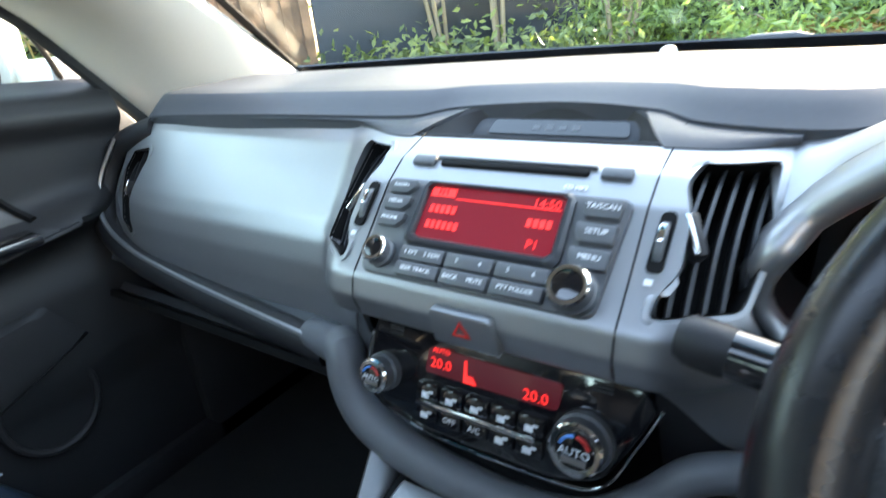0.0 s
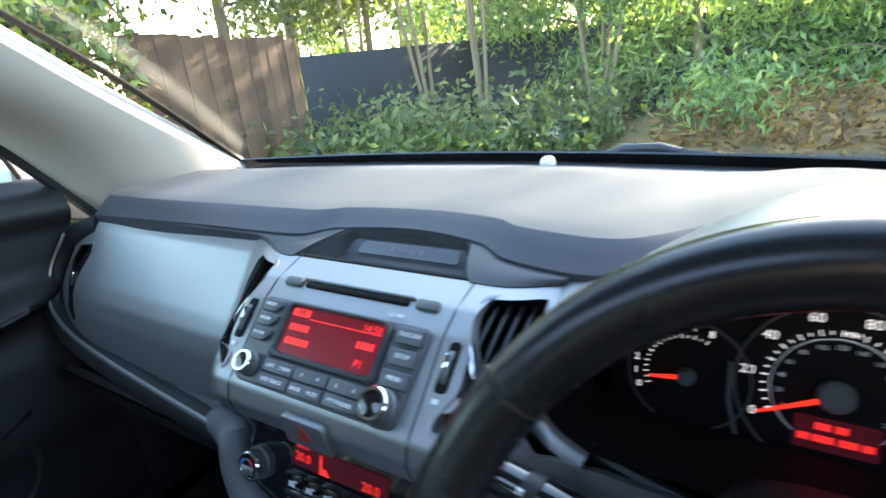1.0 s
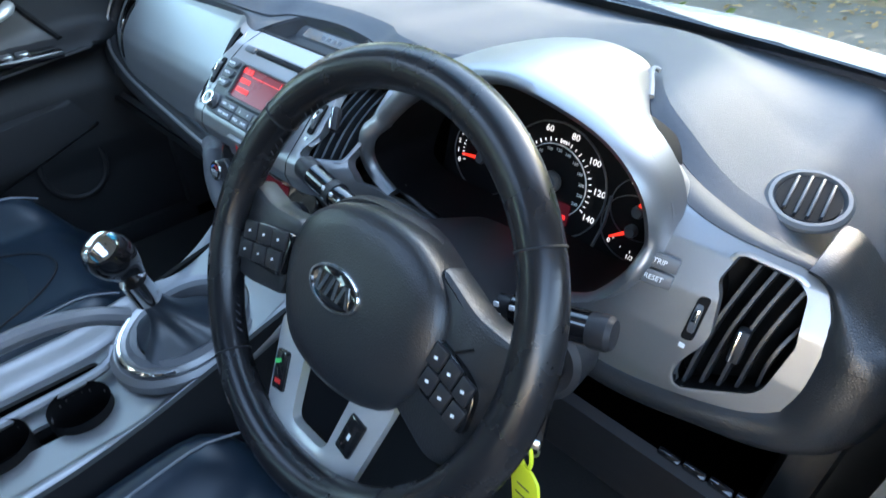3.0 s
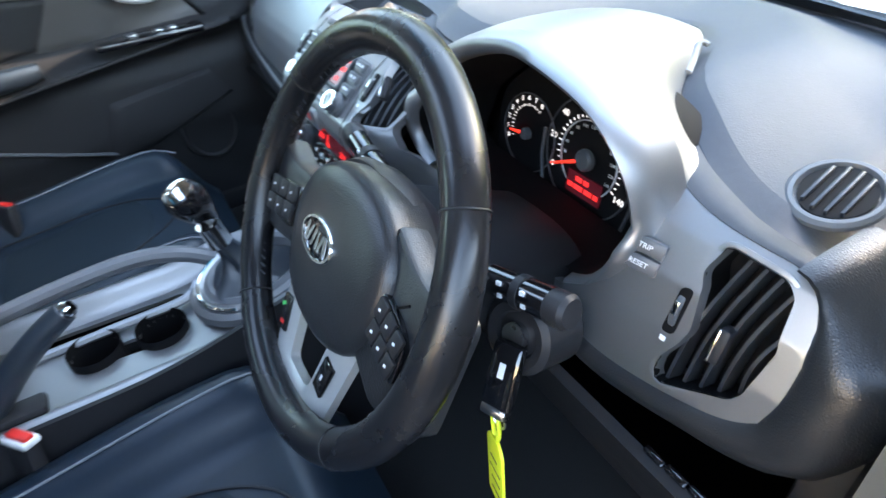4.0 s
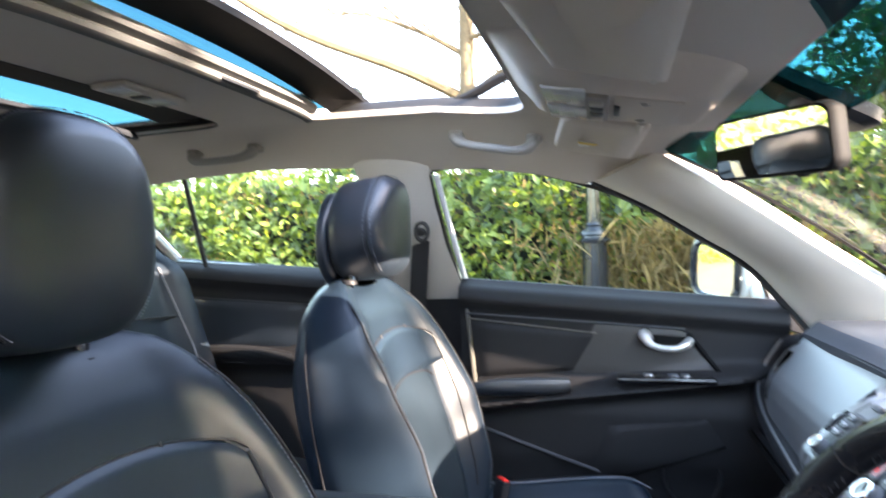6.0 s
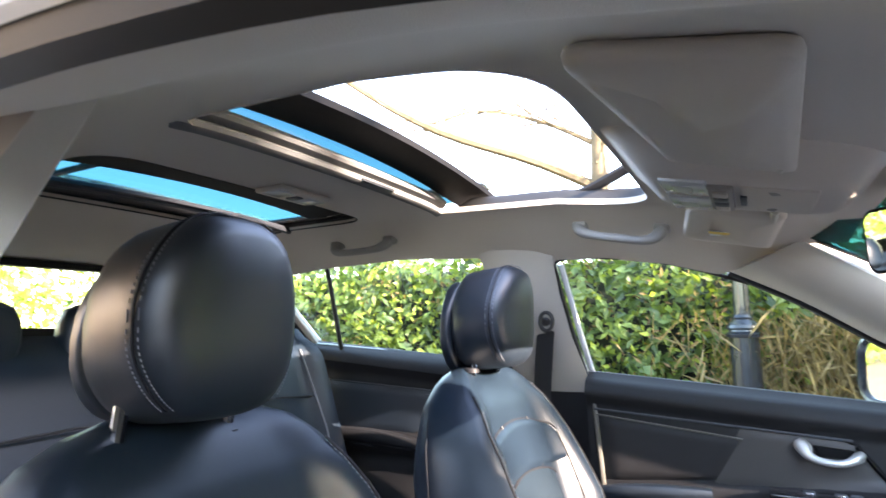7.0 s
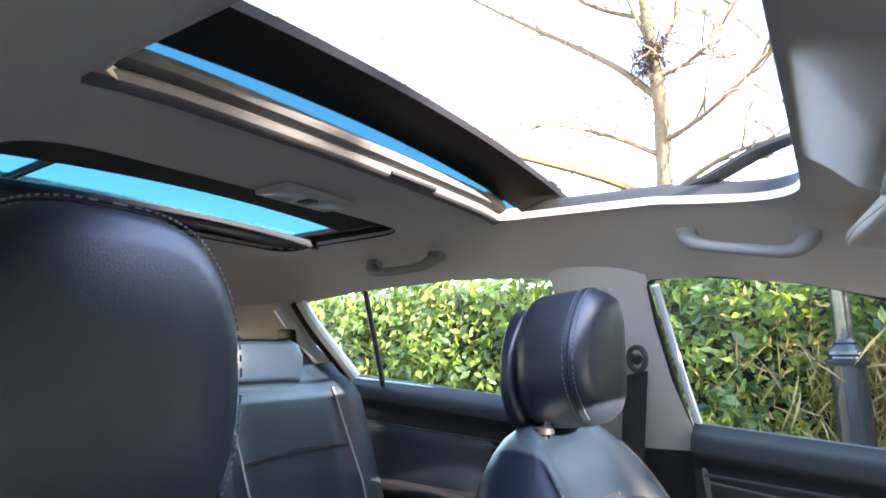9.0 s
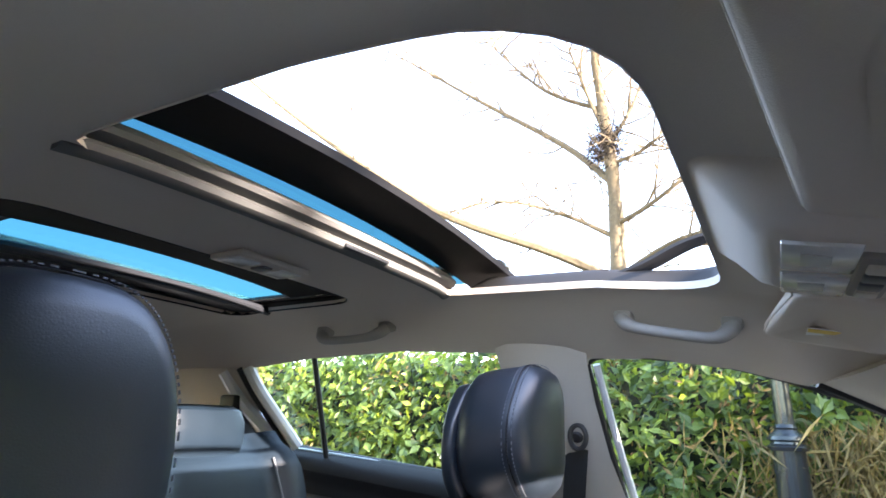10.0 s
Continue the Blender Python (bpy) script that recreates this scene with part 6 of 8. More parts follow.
part("gaiter", rbox((0.095, -0.365, 0.690), (0.034, 0.14, 0.016), 0.006), PAD_DARK, brake)

rest = thing("armrest", (-0.005, -0.54, 0.70), "black leather armrest lid on the console box", "armrest")
rings = []
for k, (x0, x1, y0, y1, z) in enumerate(((-0.115, 0.115, -0.70, -0.375, 0.755), (-0.125, 0.125, -0.715, -0.355, 0.775), (-0.127, 0.127, -0.72, -0.350, 0.800), (-0.122, 0.122, -0.715, -0.353, 0.828), (-0.110, 0.110, -0.70, -0.368, 0.842), (-0.06, 0.06, -0.66, -0.42, 0.847))):
    rings.append([(x * 0.95 + 0.014, y + 0.014, z - 0.006) for x, y in rounded([(x0, y0), (x1, y0), (x1, y1), (x0, y1)], 0.045, 6)])
part("lid", loft(rings), SEATL, rest, "", 80)
part("box", rbox((0.0, -0.56, 0.70), (0.19, 0.30, 0.12), 0.015), PAD_DARK, rest)
part("latch", rbox((0.01, -0.372, 0.752), (0.07, 0.010, 0.04), 0.004), CLEAR, rest, "pale latch plate")


# ---- seats ----
def seat(cx, dy, hx, hw, hk):
    st = thing("car_seat", (cx, -0.3 + dy, 0.45), "dark leather front seat, tinted blue for sky sheen, with stitched panels and headrest", "seat", "front seats")
    base, top = Vector((cx, -0.475 + dy, 0.60)), Vector((cx, -0.640 + dy, 1.19))
    ax = (top - base)
    fw = Vector((0, ax.z, -ax.y)).normalized()
    W = [(0, 0.205), (0.12, 0.235), (0.35, 0.258), (0.6, 0.255), (0.78, 0.230), (0.90, 0.190), (0.96, 0.155), (1.0, 0.105), (1.02, 0.05)]
    BH = [(0, 0.03), (0.15, 0.055), (0.45, 0.065), (0.7, 0.04), (0.88, 0.012), (1.02, 0.0)]
    FR = [(0, 0.055), (0.2, 0.06), (0.5, 0.055), (0.85, 0.045), (0.96, 0.025), (1.02, -0.01)]
    BK = [(0, 0.15), (0.3, 0.165), (0.7, 0.15), (0.9, 0.105), (1.0, 0.05), (1.02, 0.025)]

    def front(s, t, lift=0.0):
        w, bh, f = along(W, t)[0], along(BH, t)[0], along(FR, t)[0]
        d = f + bh * smooth(0.50, 0.82, abs(s)) - (f + bh + 0.02) * smooth(0.88, 1.0, abs(s)) ** 2 - 0.010 * smooth(0.55, 0.0, abs(s)) * smooth(0.9, 0.6, t)
        return base + ax * t + Vector((w * s, 0, 0)) + fw * (d + lift)

    rings = []
    for k in range(34):
        t = 1.02 * (k / 33) ** 0.9
        w, bk = along(W, t)[0], along(BK, t)[0]
        row = [front(-1 + 2 * j / 30, t) for j in range(31)]
        row += [base + ax * t + Vector((w * math.cos(a), 0, 0)) - fw * (0.02 + (bk - 0.02) * math.sin(a) ** 0.7) for a in (math.pi * j / 14 for j in range(1, 14))]
        rings.append(row)
    back = part("backrest", loft(rings), SEATL, st, "", 50)
    low = lambda u: 0.555 + 0.05 * math.sin(math.pi * u) ** 0.5
    high = lambda u: 0.705 + 0.08 * math.sin(math.pi * u) ** 0.5
    puff = lambda u, v, a: a - 1.8 * a * (abs(2 * u - 1) ** 10 + abs(2 * v - 1) ** 10)
    part("centre_panel", sheet(lambda u, v: front(-0.52 + 1.04 * u, 0.06 + (low(u) - 0.06) * v, puff(u, v, 0.004)), 20, 24, 0.006), SEATC, back, "perforated centre panel")
    part("shoulder_panel", sheet(lambda u, v: front(-0.68 + 1.36 * u, low(0.12 + 0.76 * u) + 0.012 + (high(u) - low(0.12 + 0.76 * u) - 0.012) * v, puff(u, v, 0.005)), 24, 14, 0.006), SEATL, back)
    for s in (-0.86, 0.86):
        part("piping", tube([front(s, 0.04 + 0.86 * k / 30, 0.001) for k in range(31)], 0.0022, 5), PAD_DARK, back)
        line = [front(s * 0.97, 0.06 + 0.84 * k / 150, 0.0016) for k in range(151)]
        part("stitching", join(*[tube(line[k:k + 2], 0.0008, 4) for k in range(0, 150, 2)]), STITCH, back)
    part("seam", tube([front(-0.70 + 1.40 * k / 40, high(k / 40) + 0.004, 0.001) for k in range(41)], 0.0022, 5), PAD_DARK, back)
    part("seam", tube([front(-0.54 + 1.08 * k / 40, low(k / 40) + 0.006, 0.001) for k in range(41)], 0.0022, 5), PAD_DARK, back)
    for s in (-0.69, 0.69):
        part("seam", tube([front(s * (1 - 0.06 * k / 20), 0.70 - 0.60 * k / 20, 0.001) for k in range(21)], 0.0022, 5), PAD_DARK, back)
    for s in (-0.32, 0.32):
        part("seam", tube([front(s, 0.785 - 0.175 * k / 10, 0.0035) for k in range(11)], 0.0016, 5), PAD_DARK, back)
    for s in (-1, 1):
        part("side_seam", tube([base + ax * t + Vector((s * (along(W, t)[0] * 0.985 + 0.002), 0, 0)) - fw * (0.035 + 0.05 * (1 - t)) for t in (0.05 + 0.82 * k / 20 for k in range(21))], 0.0014, 5), PAD_DARK, back)
    # cushion
    rings = []
    for k in range(25):
        y = -0.545 + 0.585 * k / 24
        w = 0.235 + 0.02 * math.sin(math.pi * k / 24) - 0.06 * (1 - smooth(-0.03, 0.10, 0.04 - y))
        zt = 0.615 + 0.04 * smooth(-0.45, -0.05, y) - 0.075 * (1 - smooth(0.0, 0.09, 0.045 - y))
        row = []
        for j in range(29):
            s = -1 + 2 * j / 28
            row.append(Vector((cx + w * s, y + dy, zt + 0.045 * smooth(0.5, 0.8, abs(s)) * smooth(0.04, -0.08, y) - 0.07 * smooth(0.88, 1.0, abs(s)) ** 2)))
        row += [Vector((cx + w * 0.97, y + dy, 0.50)), Vector((cx - w * 0.97, y + dy, 0.50))]
        rings.append(row)
    cush = part("cushion", loft(rings), SEATL, st, "", 50)

    def top_c(s, y):
        w = 0.25
        zt = 0.615 + 0.04 * smooth(-0.45, -0.05, y)
        return Vector((cx + w * s, y + dy, zt + 0.045 * smooth(0.5, 0.8, abs(s)) * smooth(0.04, -0.08, y)))
    part("centre_panel", sheet(lambda u, v: top_c(-0.44 + 0.88 * u, -0.40 + (0.27 + 0.03 * math.sin(math.pi * u)) * v) + Vector((0, 0, 0.004 - 0.006 * (abs(2 * u - 1) ** 8 + abs(2 * v - 1) ** 8))), 16, 16, 0.006), SEATC, cush, "perforated centre panel")
    for s in (-0.80, 0.80):
        part("piping", tube([top_c(s, -0.42 + 0.40 * k / 20) + Vector((0, 0, 0.001)) for k in range(21)], 0.0018, 5), STITCH, cush)
    loop = [top_c(-0.52 + 1.04 * k / 30, -0.42 + 0.36 * math.sin(math.pi * k / 30) ** 0.3) + Vector((0, 0, 0.0015)) for k in range(31)]
    part("seam", tube(loop, 0.002, 5), PAD_DARK, cush)
    part("base", rbox((cx, -0.27 + dy, 0.475), (0.42, 0.46, 0.07), 0.02), MATT, st)
    # headrest
    hc = Vector((hx, -0.607 + dy, 1.295 - 0.1 * (1 - hk)))
    hu, hv = Vector((0, -0.10, 0.995)), Vector((0, 0.995, 0.10))

    def shell(f0, f1, k, drop):
        """One piece of the headrest between two depths, its rim rounded over."""
        rows = []
        n = 9
        for i in range(n):
            t = i / (n - 1)
            q = k * (1 - 0.14 * abs(2 * t - 1) ** 5)
            f = f0 + (f1 - f0) * t
            ring_ = []
            for j in range(44):
                a = 2 * math.pi * j / 44
                ca, sa = math.cos(a), math.sin(a)
                x = hw * math.copysign(abs(ca) ** 0.62, ca)
                h = 0.108 * hk * math.copysign(abs(sa) ** 0.66, sa)
                x *= 1.0 - 0.14 * smooth(0.02, 0.108, -h) - 0.20 * smooth(0.0, 0.108, h)
                bow = 0.020 * (1 - (x / hw) ** 2) * (1 - 0.5 * (h / 0.108) ** 2)
                ring_.append(hc + Vector((x * q, 0, 0)) + hv * (f + (bow if t > 0.4 else 0.0) + 0.10 * h) + hu * (h * q - drop))
            rows.append(ring_)
        mid_ = lambda r: sum(r, Vector()) / len(r)
        dome = lambda r, q, w: [mid_(r).lerp(p, q) + hv * w for p in r]
        rows = [dome(rows[0], 0.4, -0.012), dome(rows[0], 0.85, -0.006)] + rows + [dome(rows[-1], 0.85, 0.006), dome(rows[-1], 0.4, 0.011)]
        return loft(rows)

    hd = part("headrest", shell(-0.046, 0.070, 1.0, 0.0), LEATHER, st, "padded black leather headrest", 60)
    part("back_shell", shell(-0.076, -0.051, 0.93 if hk == 1 else 0.86, 0.010), LEATHER, hd, "leather back half behind a groove", 60)

    def edge(a, t, k):
        ca, sa = math.cos(a), math.sin(a)
        x = hw * math.copysign(abs(ca) ** 0.62, ca)
        h = 0.108 * hk * math.copysign(abs(sa) ** 0.66, sa)
        x *= 1.0 - 0.14 * smooth(0.02, 0.108, -h) - 0.20 * smooth(0.0, 0.108, h)
        bow = 0.020 * (1 - (x / hw) ** 2) * (1 - 0.5 * (h / 0.108) ** 2)
        return hc + Vector((x * k, 0, 0)) + hv * (-0.046 + 0.116 * t + bow + 0.10 * h) + hu * h * k

    loop_ = [edge(-0.9 + (math.pi + 1.8) * i / 160, 0.80, 1.000) for i in range(161)]
    part("seam", tube(loop_, 0.0014, 5), PAD_DARK, hd)
    for off in (0.73, 0.87):
        line2 = [edge(-0.9 + (math.pi + 1.8) * i / 200, off, 1.001) for i in range(201)]
        part("stitching", join(*[tube(line2[i:i + 2], 0.0008, 4) for i in range(0, 200, 2)]), STITCH, hd)
    for s in (-1, 1):
        part("post", tube([(hx + s * 0.065, -0.622 + dy, 1.16), (hx + s * 0.065, -0.610 + dy, 1.23)], 0.007, 10), CHROME, st, "chrome headrest post")
        part("post_guide", lathe([(0, 0), (0.017, 0), (0.016, 0.008), (0.010, 0.010), (0, 0.010)], Matrix.Translation((hx + s * 0.065, -0.622 + dy, 1.183 if hk == 1 else 1.160)), 18), PAD_DARK, st)
    return st


seat(-0.36, 0.0, -0.350, 0.110, 1.0)
seat(0.408, 0.0, 0.430, 0.095, 0.92)
for x, y, z, name in ((0.150, -0.325, 0.688, "seat_buckle"), (-0.528, -0.36, 0.675, "seat_buckle")):
    bk = thing(name, (x, y, z - 0.05), "black seat belt buckle with a red release button", "seat belt buckle", "buckles")
    mm = fr((x, y, z), (0.75, 0.66, 0), (-0.1, 0.2, 0.97))
    part("housing", rbox((0, -0.028, 0), (0.040, 0.075, 0.022), 0.006, mm), PAD_DARK, bk)
    part("rim", rbox((0, 0.008, 0), (0.042, 0.010, 0.024), 0.004, mm), CLEAR if x > 0 else PAD_DARK, bk)
    part("button", rbox((0, 0.012, 0), (0.034, 0.012, 0.014), 0.003, mm), RED, bk)

# rear bench
bench = thing("rear_bench", (0, -1.3, 0.5), "dark leather rear bench seat split in two", "rear seat")


def rear_back(x0, x1):
    rings = []
    for k in range(20):
        t = k / 19
        y, z = -1.20 - 0.20 * t, 0.66 + 0.61 * t
        h = (x1 - x0) / 2
        w = h * (1 - 0.12 * smooth(0.8, 1.0, t))
        row = []
        for j in range(21):
            s = -1 + 2 * j / 20
            d = 0.06 + 0.03 * smooth(0.5, 0.85, abs(s)) - 0.07 * smooth(0.88, 1, abs(s)) ** 2 - 0.05 * smooth(0.86, 1.0, t)
            row.append(Vector(((x0 + x1) / 2 + w * s, y + d, z + d * 0.3)))
        row += [Vector(((x0 + x1) / 2 + w, y - 0.06, z)), Vector(((x0 + x1) / 2 - w, y - 0.06, z))]
        rings.append(row)
    return loft(rings)


for x0, x1 in ((-0.62, -0.12), (-0.11, 0.62)):
    b = part("backrest", rear_back(x0, x1), SEATL, bench, "", 50)
    xm = (x0 + x1) / 2 - (0.1 if x1 > 0 else 0)
    part("seam", tube([(x0 + 0.06, -1.265, 1.08), (xm, -1.255, 1.095), (x1 - 0.06, -1.265, 1.08)], 0.003, 5), PAD_DARK, b)
    for xx in (x0 + 0.09, x1 - 0.09):
        part("seam", tube([(xx, -1.125, 0.72), (xx, -1.21, 1.0), (xx * 0.98, -1.305, 1.22)], 0.0025, 5), STITCH, b)
cr = [[(x, y, z) for x, y in rounded([(-0.62, y0), (0.62, y0), (0.62, y1), (-0.62, y1)], 0.05, 5)] for y0, y1, z in ((-1.25, -0.82, 0.50), (-1.25, -0.79, 0.56), (-1.25, -0.80, 0.64), (-1.24, -0.84, 0.665), (-1.2, -0.92, 0.67))]
part("cushion", loft(cr), SEATL, bench)
for xx in (-0.34, 0.02, 0.34):
    hr = thing("rear_headrest", (xx, -1.38, 1.25), "low black leather rear headrest", "headrest", "rear headrests")
    rr = []
    for k, (w, d, z) in enumerate(((0.08, 0.022, 1.20), (0.112, 0.038, 1.215), (0.122, 0.046, 1.26), (0.120, 0.045, 1.30), (0.108, 0.036, 1.328), (0.085, 0.020, 1.340))):
        rr.append([(xx + w * math.copysign(abs(math.cos(t)) ** 0.5, math.cos(t)), -1.375 + d * math.copysign(abs(math.sin(t)) ** 0.6, math.sin(t)), z) for t in (2 * math.pi * j / 28 for j in range(28))])
    part("cushion", loft(rr), SEATL, hr)
    part("guide", rbox((xx, -1.378, 1.195), (0.10, 0.03, 0.02), 0.005), CLEAR if xx < -0.2 else PAD_DARK, hr)


# ---- passenger door ----
def door_x(y, z):
    """How far in the trim of the front passenger door stands, from the belt down."""
    d = belt(y) - z
    x = 0.742 - 0.045 * smooth(0.0, 0.025, d) - 0.012 * smooth(0.02, 0.05, d) + 0.022 * smooth(0.05, 0.085, d)
    ledge = math.exp(-((z - 0.884 - 0.127 * y) / 0.022) ** 2)
    x -= 0.055 * ledge * smooth(0.30, 0.18, y)
    x -= 0.015 * smooth(0.86, 0.80, z) * smooth(0.62, 0.70, z)
    return -x


door = thing("passenger_door", (-0.72, -0.1, 0.4), "dark plastic front passenger door trim, closed", "car door")
part("trim_panel", sheet(lambda u, v: Vector((door_x(-0.49 + 0.80 * u, belt(-0.49 + 0.80 * u) - 0.66 * v), -0.49 + 0.80 * u, belt(-0.49 + 0.80 * u) - 0.66 * v)), 50, 90, 0.02, way=(-1, 0, 0)), DOORP, door, "charcoal grained trim panel")


def door_patch(corners, lift, n=12):
    a, b, c, d = corners

    def f(u, v):
        y = (a[0] * (1 - u) + b[0] * u) * (1 - v) + (d[0] * (1 - u) + c[0] * u) * v
        z = (a[1] * (1 - u) + b[1] * u) * (1 - v) + (d[1] * (1 - u) + c[1] * u) * v
        e = max(abs(2 * u - 1), abs(2 * v - 1)) ** 12
        return Vector((door_x(y, z) + lift * (1 - e), y, z))
    return sheet(f, n, n, 0.004, way=(-1, 0, 0))


part("upper_insert", door_patch([(-0.135, 1.036), (0.082, 1.018), (0.148, 0.925), (-0.200, 0.905)], 0.004), DOORL, door, "brown-grey insert panel")
part("padded_insert", door_patch([(-0.466, 1.050), (-0.128, 1.012), (-0.194, 0.914), (-0.453, 0.888)], 0.009), DOORP, door, "black padded insert")
part("trim_line", tube([Vector((door_x(y, z) + 0.005, y, z)) for y, z in [(-0.470 + 0.55 * k / 24, 1.064 - 0.041 * k / 24) for k in range(25)]], 0.0028, 6), PAD, door, "lighter moulded line")
part("trim_line", tube([Vector((door_x(y, z) + 0.008, y, z)) for y, z in [(-0.466 + 0.335 * k / 20, 1.051 - 0.039 * k / 20) for k in range(21)]], 0.0022, 6), OLIVE, door, "pale stitched line")
part("armrest_pad", tube(curve_pts([(-0.655, -0.46, 0.868), (-0.648, -0.38, 0.878), (-0.648, -0.28, 0.884), (-0.655, -0.20, 0.888)], 20), [0.012 + 0.018 * math.sin(math.pi * (k + 2) / 24) ** 0.5 for k in range(20)], 12, flat=0.7), LEATHER, door)
sw = part("switch_plate", rbox((-0.655, 0.026, 0.9085), (0.05, 0.225, 0.016), 0.006), GLOSS, door)
for y in (-0.012, 0.045, 0.072):
    part("switch", rbox((-0.652, y, 0.918), (0.020, 0.022, 0.008), 0.003), GREY_BTN, sw)
    part("switch_edge", rbox((-0.640, y, 0.920), (0.003, 0.014, 0.004), 0.001), CHROME, sw)
part("ledge_edge", tube([Vector((door_x(y, z) + 0.003, y, z)) for y, z in [(-0.318 + 0.51 * k / 24, 0.842 + 0.065 * k / 24) for k in range(25)]], 0.004, 6), DOORP, door)
hand = curve_pts([(-0.702, -0.018, 1.012), (-0.690, -0.012, 1.003), (-0.676, -0.004, 0.990), (-0.671, 0.022, 0.981), (-0.672, 0.055, 0.980), (-0.680, 0.078, 0.988), (-0.698, 0.092, 0.995)], 28)
part("pull_handle", tube(hand, [0.0080 + 0.0085 * math.exp(-((k - 2) / 4) ** 2) + 0.003 * math.exp(-((k - 25) / 3) ** 2) for k in range(28)], 12), SILVER_L, door, "satin silver pull handle")
part("handle_recess", door_patch([(0.000, 1.012), (0.088, 1.003), (0.080, 0.982), (0.006, 0.984)], 0.008, 8), MATT, door)
# Matt black bar painted in as the shadow at the insert's front edge.
part("shadow_line", tube([Vector((door_x(y, z) + 0.003, y, z)) for y, z in [(0.087 + 0.063 * k / 10, 1.012 - 0.088 * k / 10) for k in range(11)]], 0.006, 6), MATT, door)
part("pocket_panel", door_patch([(-0.11, 0.776), (0.122, 0.804), (0.165, 0.735), (-0.175, 0.60)], 0.012), DOORP, door, "brown-grey speaker panel")
part("pocket_line", tube([Vector((door_x(y, z) + 0.006, y, z)) for y, z in [(-0.437 + 0.40 * k / 14, 0.761 - 0.138 * k / 14) for k in range(15)]], 0.0045, 6), PAD, door)
part("speaker_ring", tube([Vector((-0.705 + 0.006, 0.085 + 0.065 * math.cos(t), 0.655 + 0.075 * math.sin(t))) for t in (2 * math.pi * k / 32 for k in range(32))], 0.006, 8, closed=True), DOORP, door)
part("door_seal", tube(curve_pts([(-0.735, -0.482, 1.13), (-0.705, -0.468, 1.05), (-0.70, -0.452, 0.84), (-0.705, -0.436, 0.62), (-0.71, -0.43, 0.5)], 20), 0.006, 6), OLIVE, door, "pale edge strip of the door")
part("mirror_sail", slab([(0.215, 1.05), (0.47, 0.97), (0.42, 1.06), (0.30, 1.14), (0.235, 1.185)], 0.012, fr((-0.735, 0, 0), (0, 1, 0), (-0.2, 0, 1)), 0.004), PAD_DARK, door, "black mirror sail")


def rear_door_x(y, z):
    d = belt(y) - z
    return -(0.742 - 0.045 * smooth(0.0, 0.025, d) - 0.012 * smooth(0.02, 0.05, d) + 0.020 * smooth(0.05, 0.085, d) - 0.05 * math.exp(-((z - 0.93) / 0.025) ** 2))


rdoor = thing("rear_passenger_door", (-0.72, -1.1, 0.4), "dark plastic rear passenger door trim, closed", "car door")
part("trim_panel", sheet(lambda u, v: Vector((rear_door_x(-1.47 + 0.77 * u, belt(-1.47 + 0.77 * u) - 0.62 * v), -1.47 + 0.77 * u, belt(-1.47 + 0.77 * u) - 0.62 * v)), 40, 60, 0.02, way=(-1, 0, 0)), DOORP, rdoor, "charcoal grained trim panel")
for dz in (0.0, -0.014):
    part("trim_line", tube([Vector((rear_door_x(y, z + dz) + 0.004, y, z + dz)) for y, z in [(-1.44 + 0.70 * k / 20, 1.122 - 0.043 * k / 20) for k in range(21)]], 0.0026, 6), PAD, rdoor, "lighter moulded line")
part("padded_insert", sheet(lambda u, v: Vector((rear_door_x(-1.36 + 0.42 * u + 0.05 * v, 1.10 - 0.13 * v) + 0.008 * (1 - max(abs(2 * u - 1), abs(2 * v - 1)) ** 10), -1.36 + 0.42 * u - 0.05 * v, 1.115 - 0.02 * u - 0.14 * v)), 12, 10, 0.004, way=(-1, 0, 0)), LEATHER, rdoor, "black padded insert")
part("armrest_pad", tube(curve_pts([(-0.675, -1.36, 0.945), (-0.662, -1.22, 0.955), (-0.662, -1.08, 0.95), (-0.675, -0.98, 0.935)], 20), [0.012 + 0.018 * math.sin(math.pi * (k + 2) / 24) ** 0.5 for k in range(20)], 12, flat=0.7), DOORP, rdoor)

# seat belts
bf = thing("front_seat_belt", (-0.66, -0.6, 1.25), "black front seat belt hanging on the door pillar", "seat belt")
part("webbing", tube(curve_pts([(-0.655, -0.575, 1.29), (-0.675, -0.60, 1.1), (-0.685, -0.61, 0.9), (-0.70, -0.60, 0.6)], 20), 0.024, 8, flat=0.08, up=(0, 1, 0)), BELT, bf)
part("anchor", lathe([(0, 0), (0.024, 0), (0.014, 0.006), (0.010, 0.010), (0, 0.010)], fr((-0.650, -0.575, 1.292), (0, 1, 0), (0.45, 0, 0.9)), 24), DOORL, bf, "round grey belt anchor")
part("anchor_ring", tube([(-0.634, -0.568 + 0.017 * math.cos(t), 1.290 + 0.024 * math.sin(t)) for t in (2 * math.pi * k / 24 for k in range(24))], 0.0055, 8, closed=True), DOORL, bf, "brown-grey belt ring")
br = thing("rear_seat_belt", (-0.6, -1.45, 1.2), "black rear seat belt running down from the quarter pillar", "seat belt")
part("webbing", tube(curve_pts([(-0.59, -1.56, 1.345), (-0.60, -1.40, 1.19), (-0.62, -1.30, 0.95), (-0.63, -1.2, 0.75)], 20), 0.024, 8, flat=0.08, up=(1, 0, 0)), BELT, br)
part("anchor", rbox((-0.595, -1.57, 1.350), (0.03, 0.06, 0.05), 0.008), PAD_DARK, br)

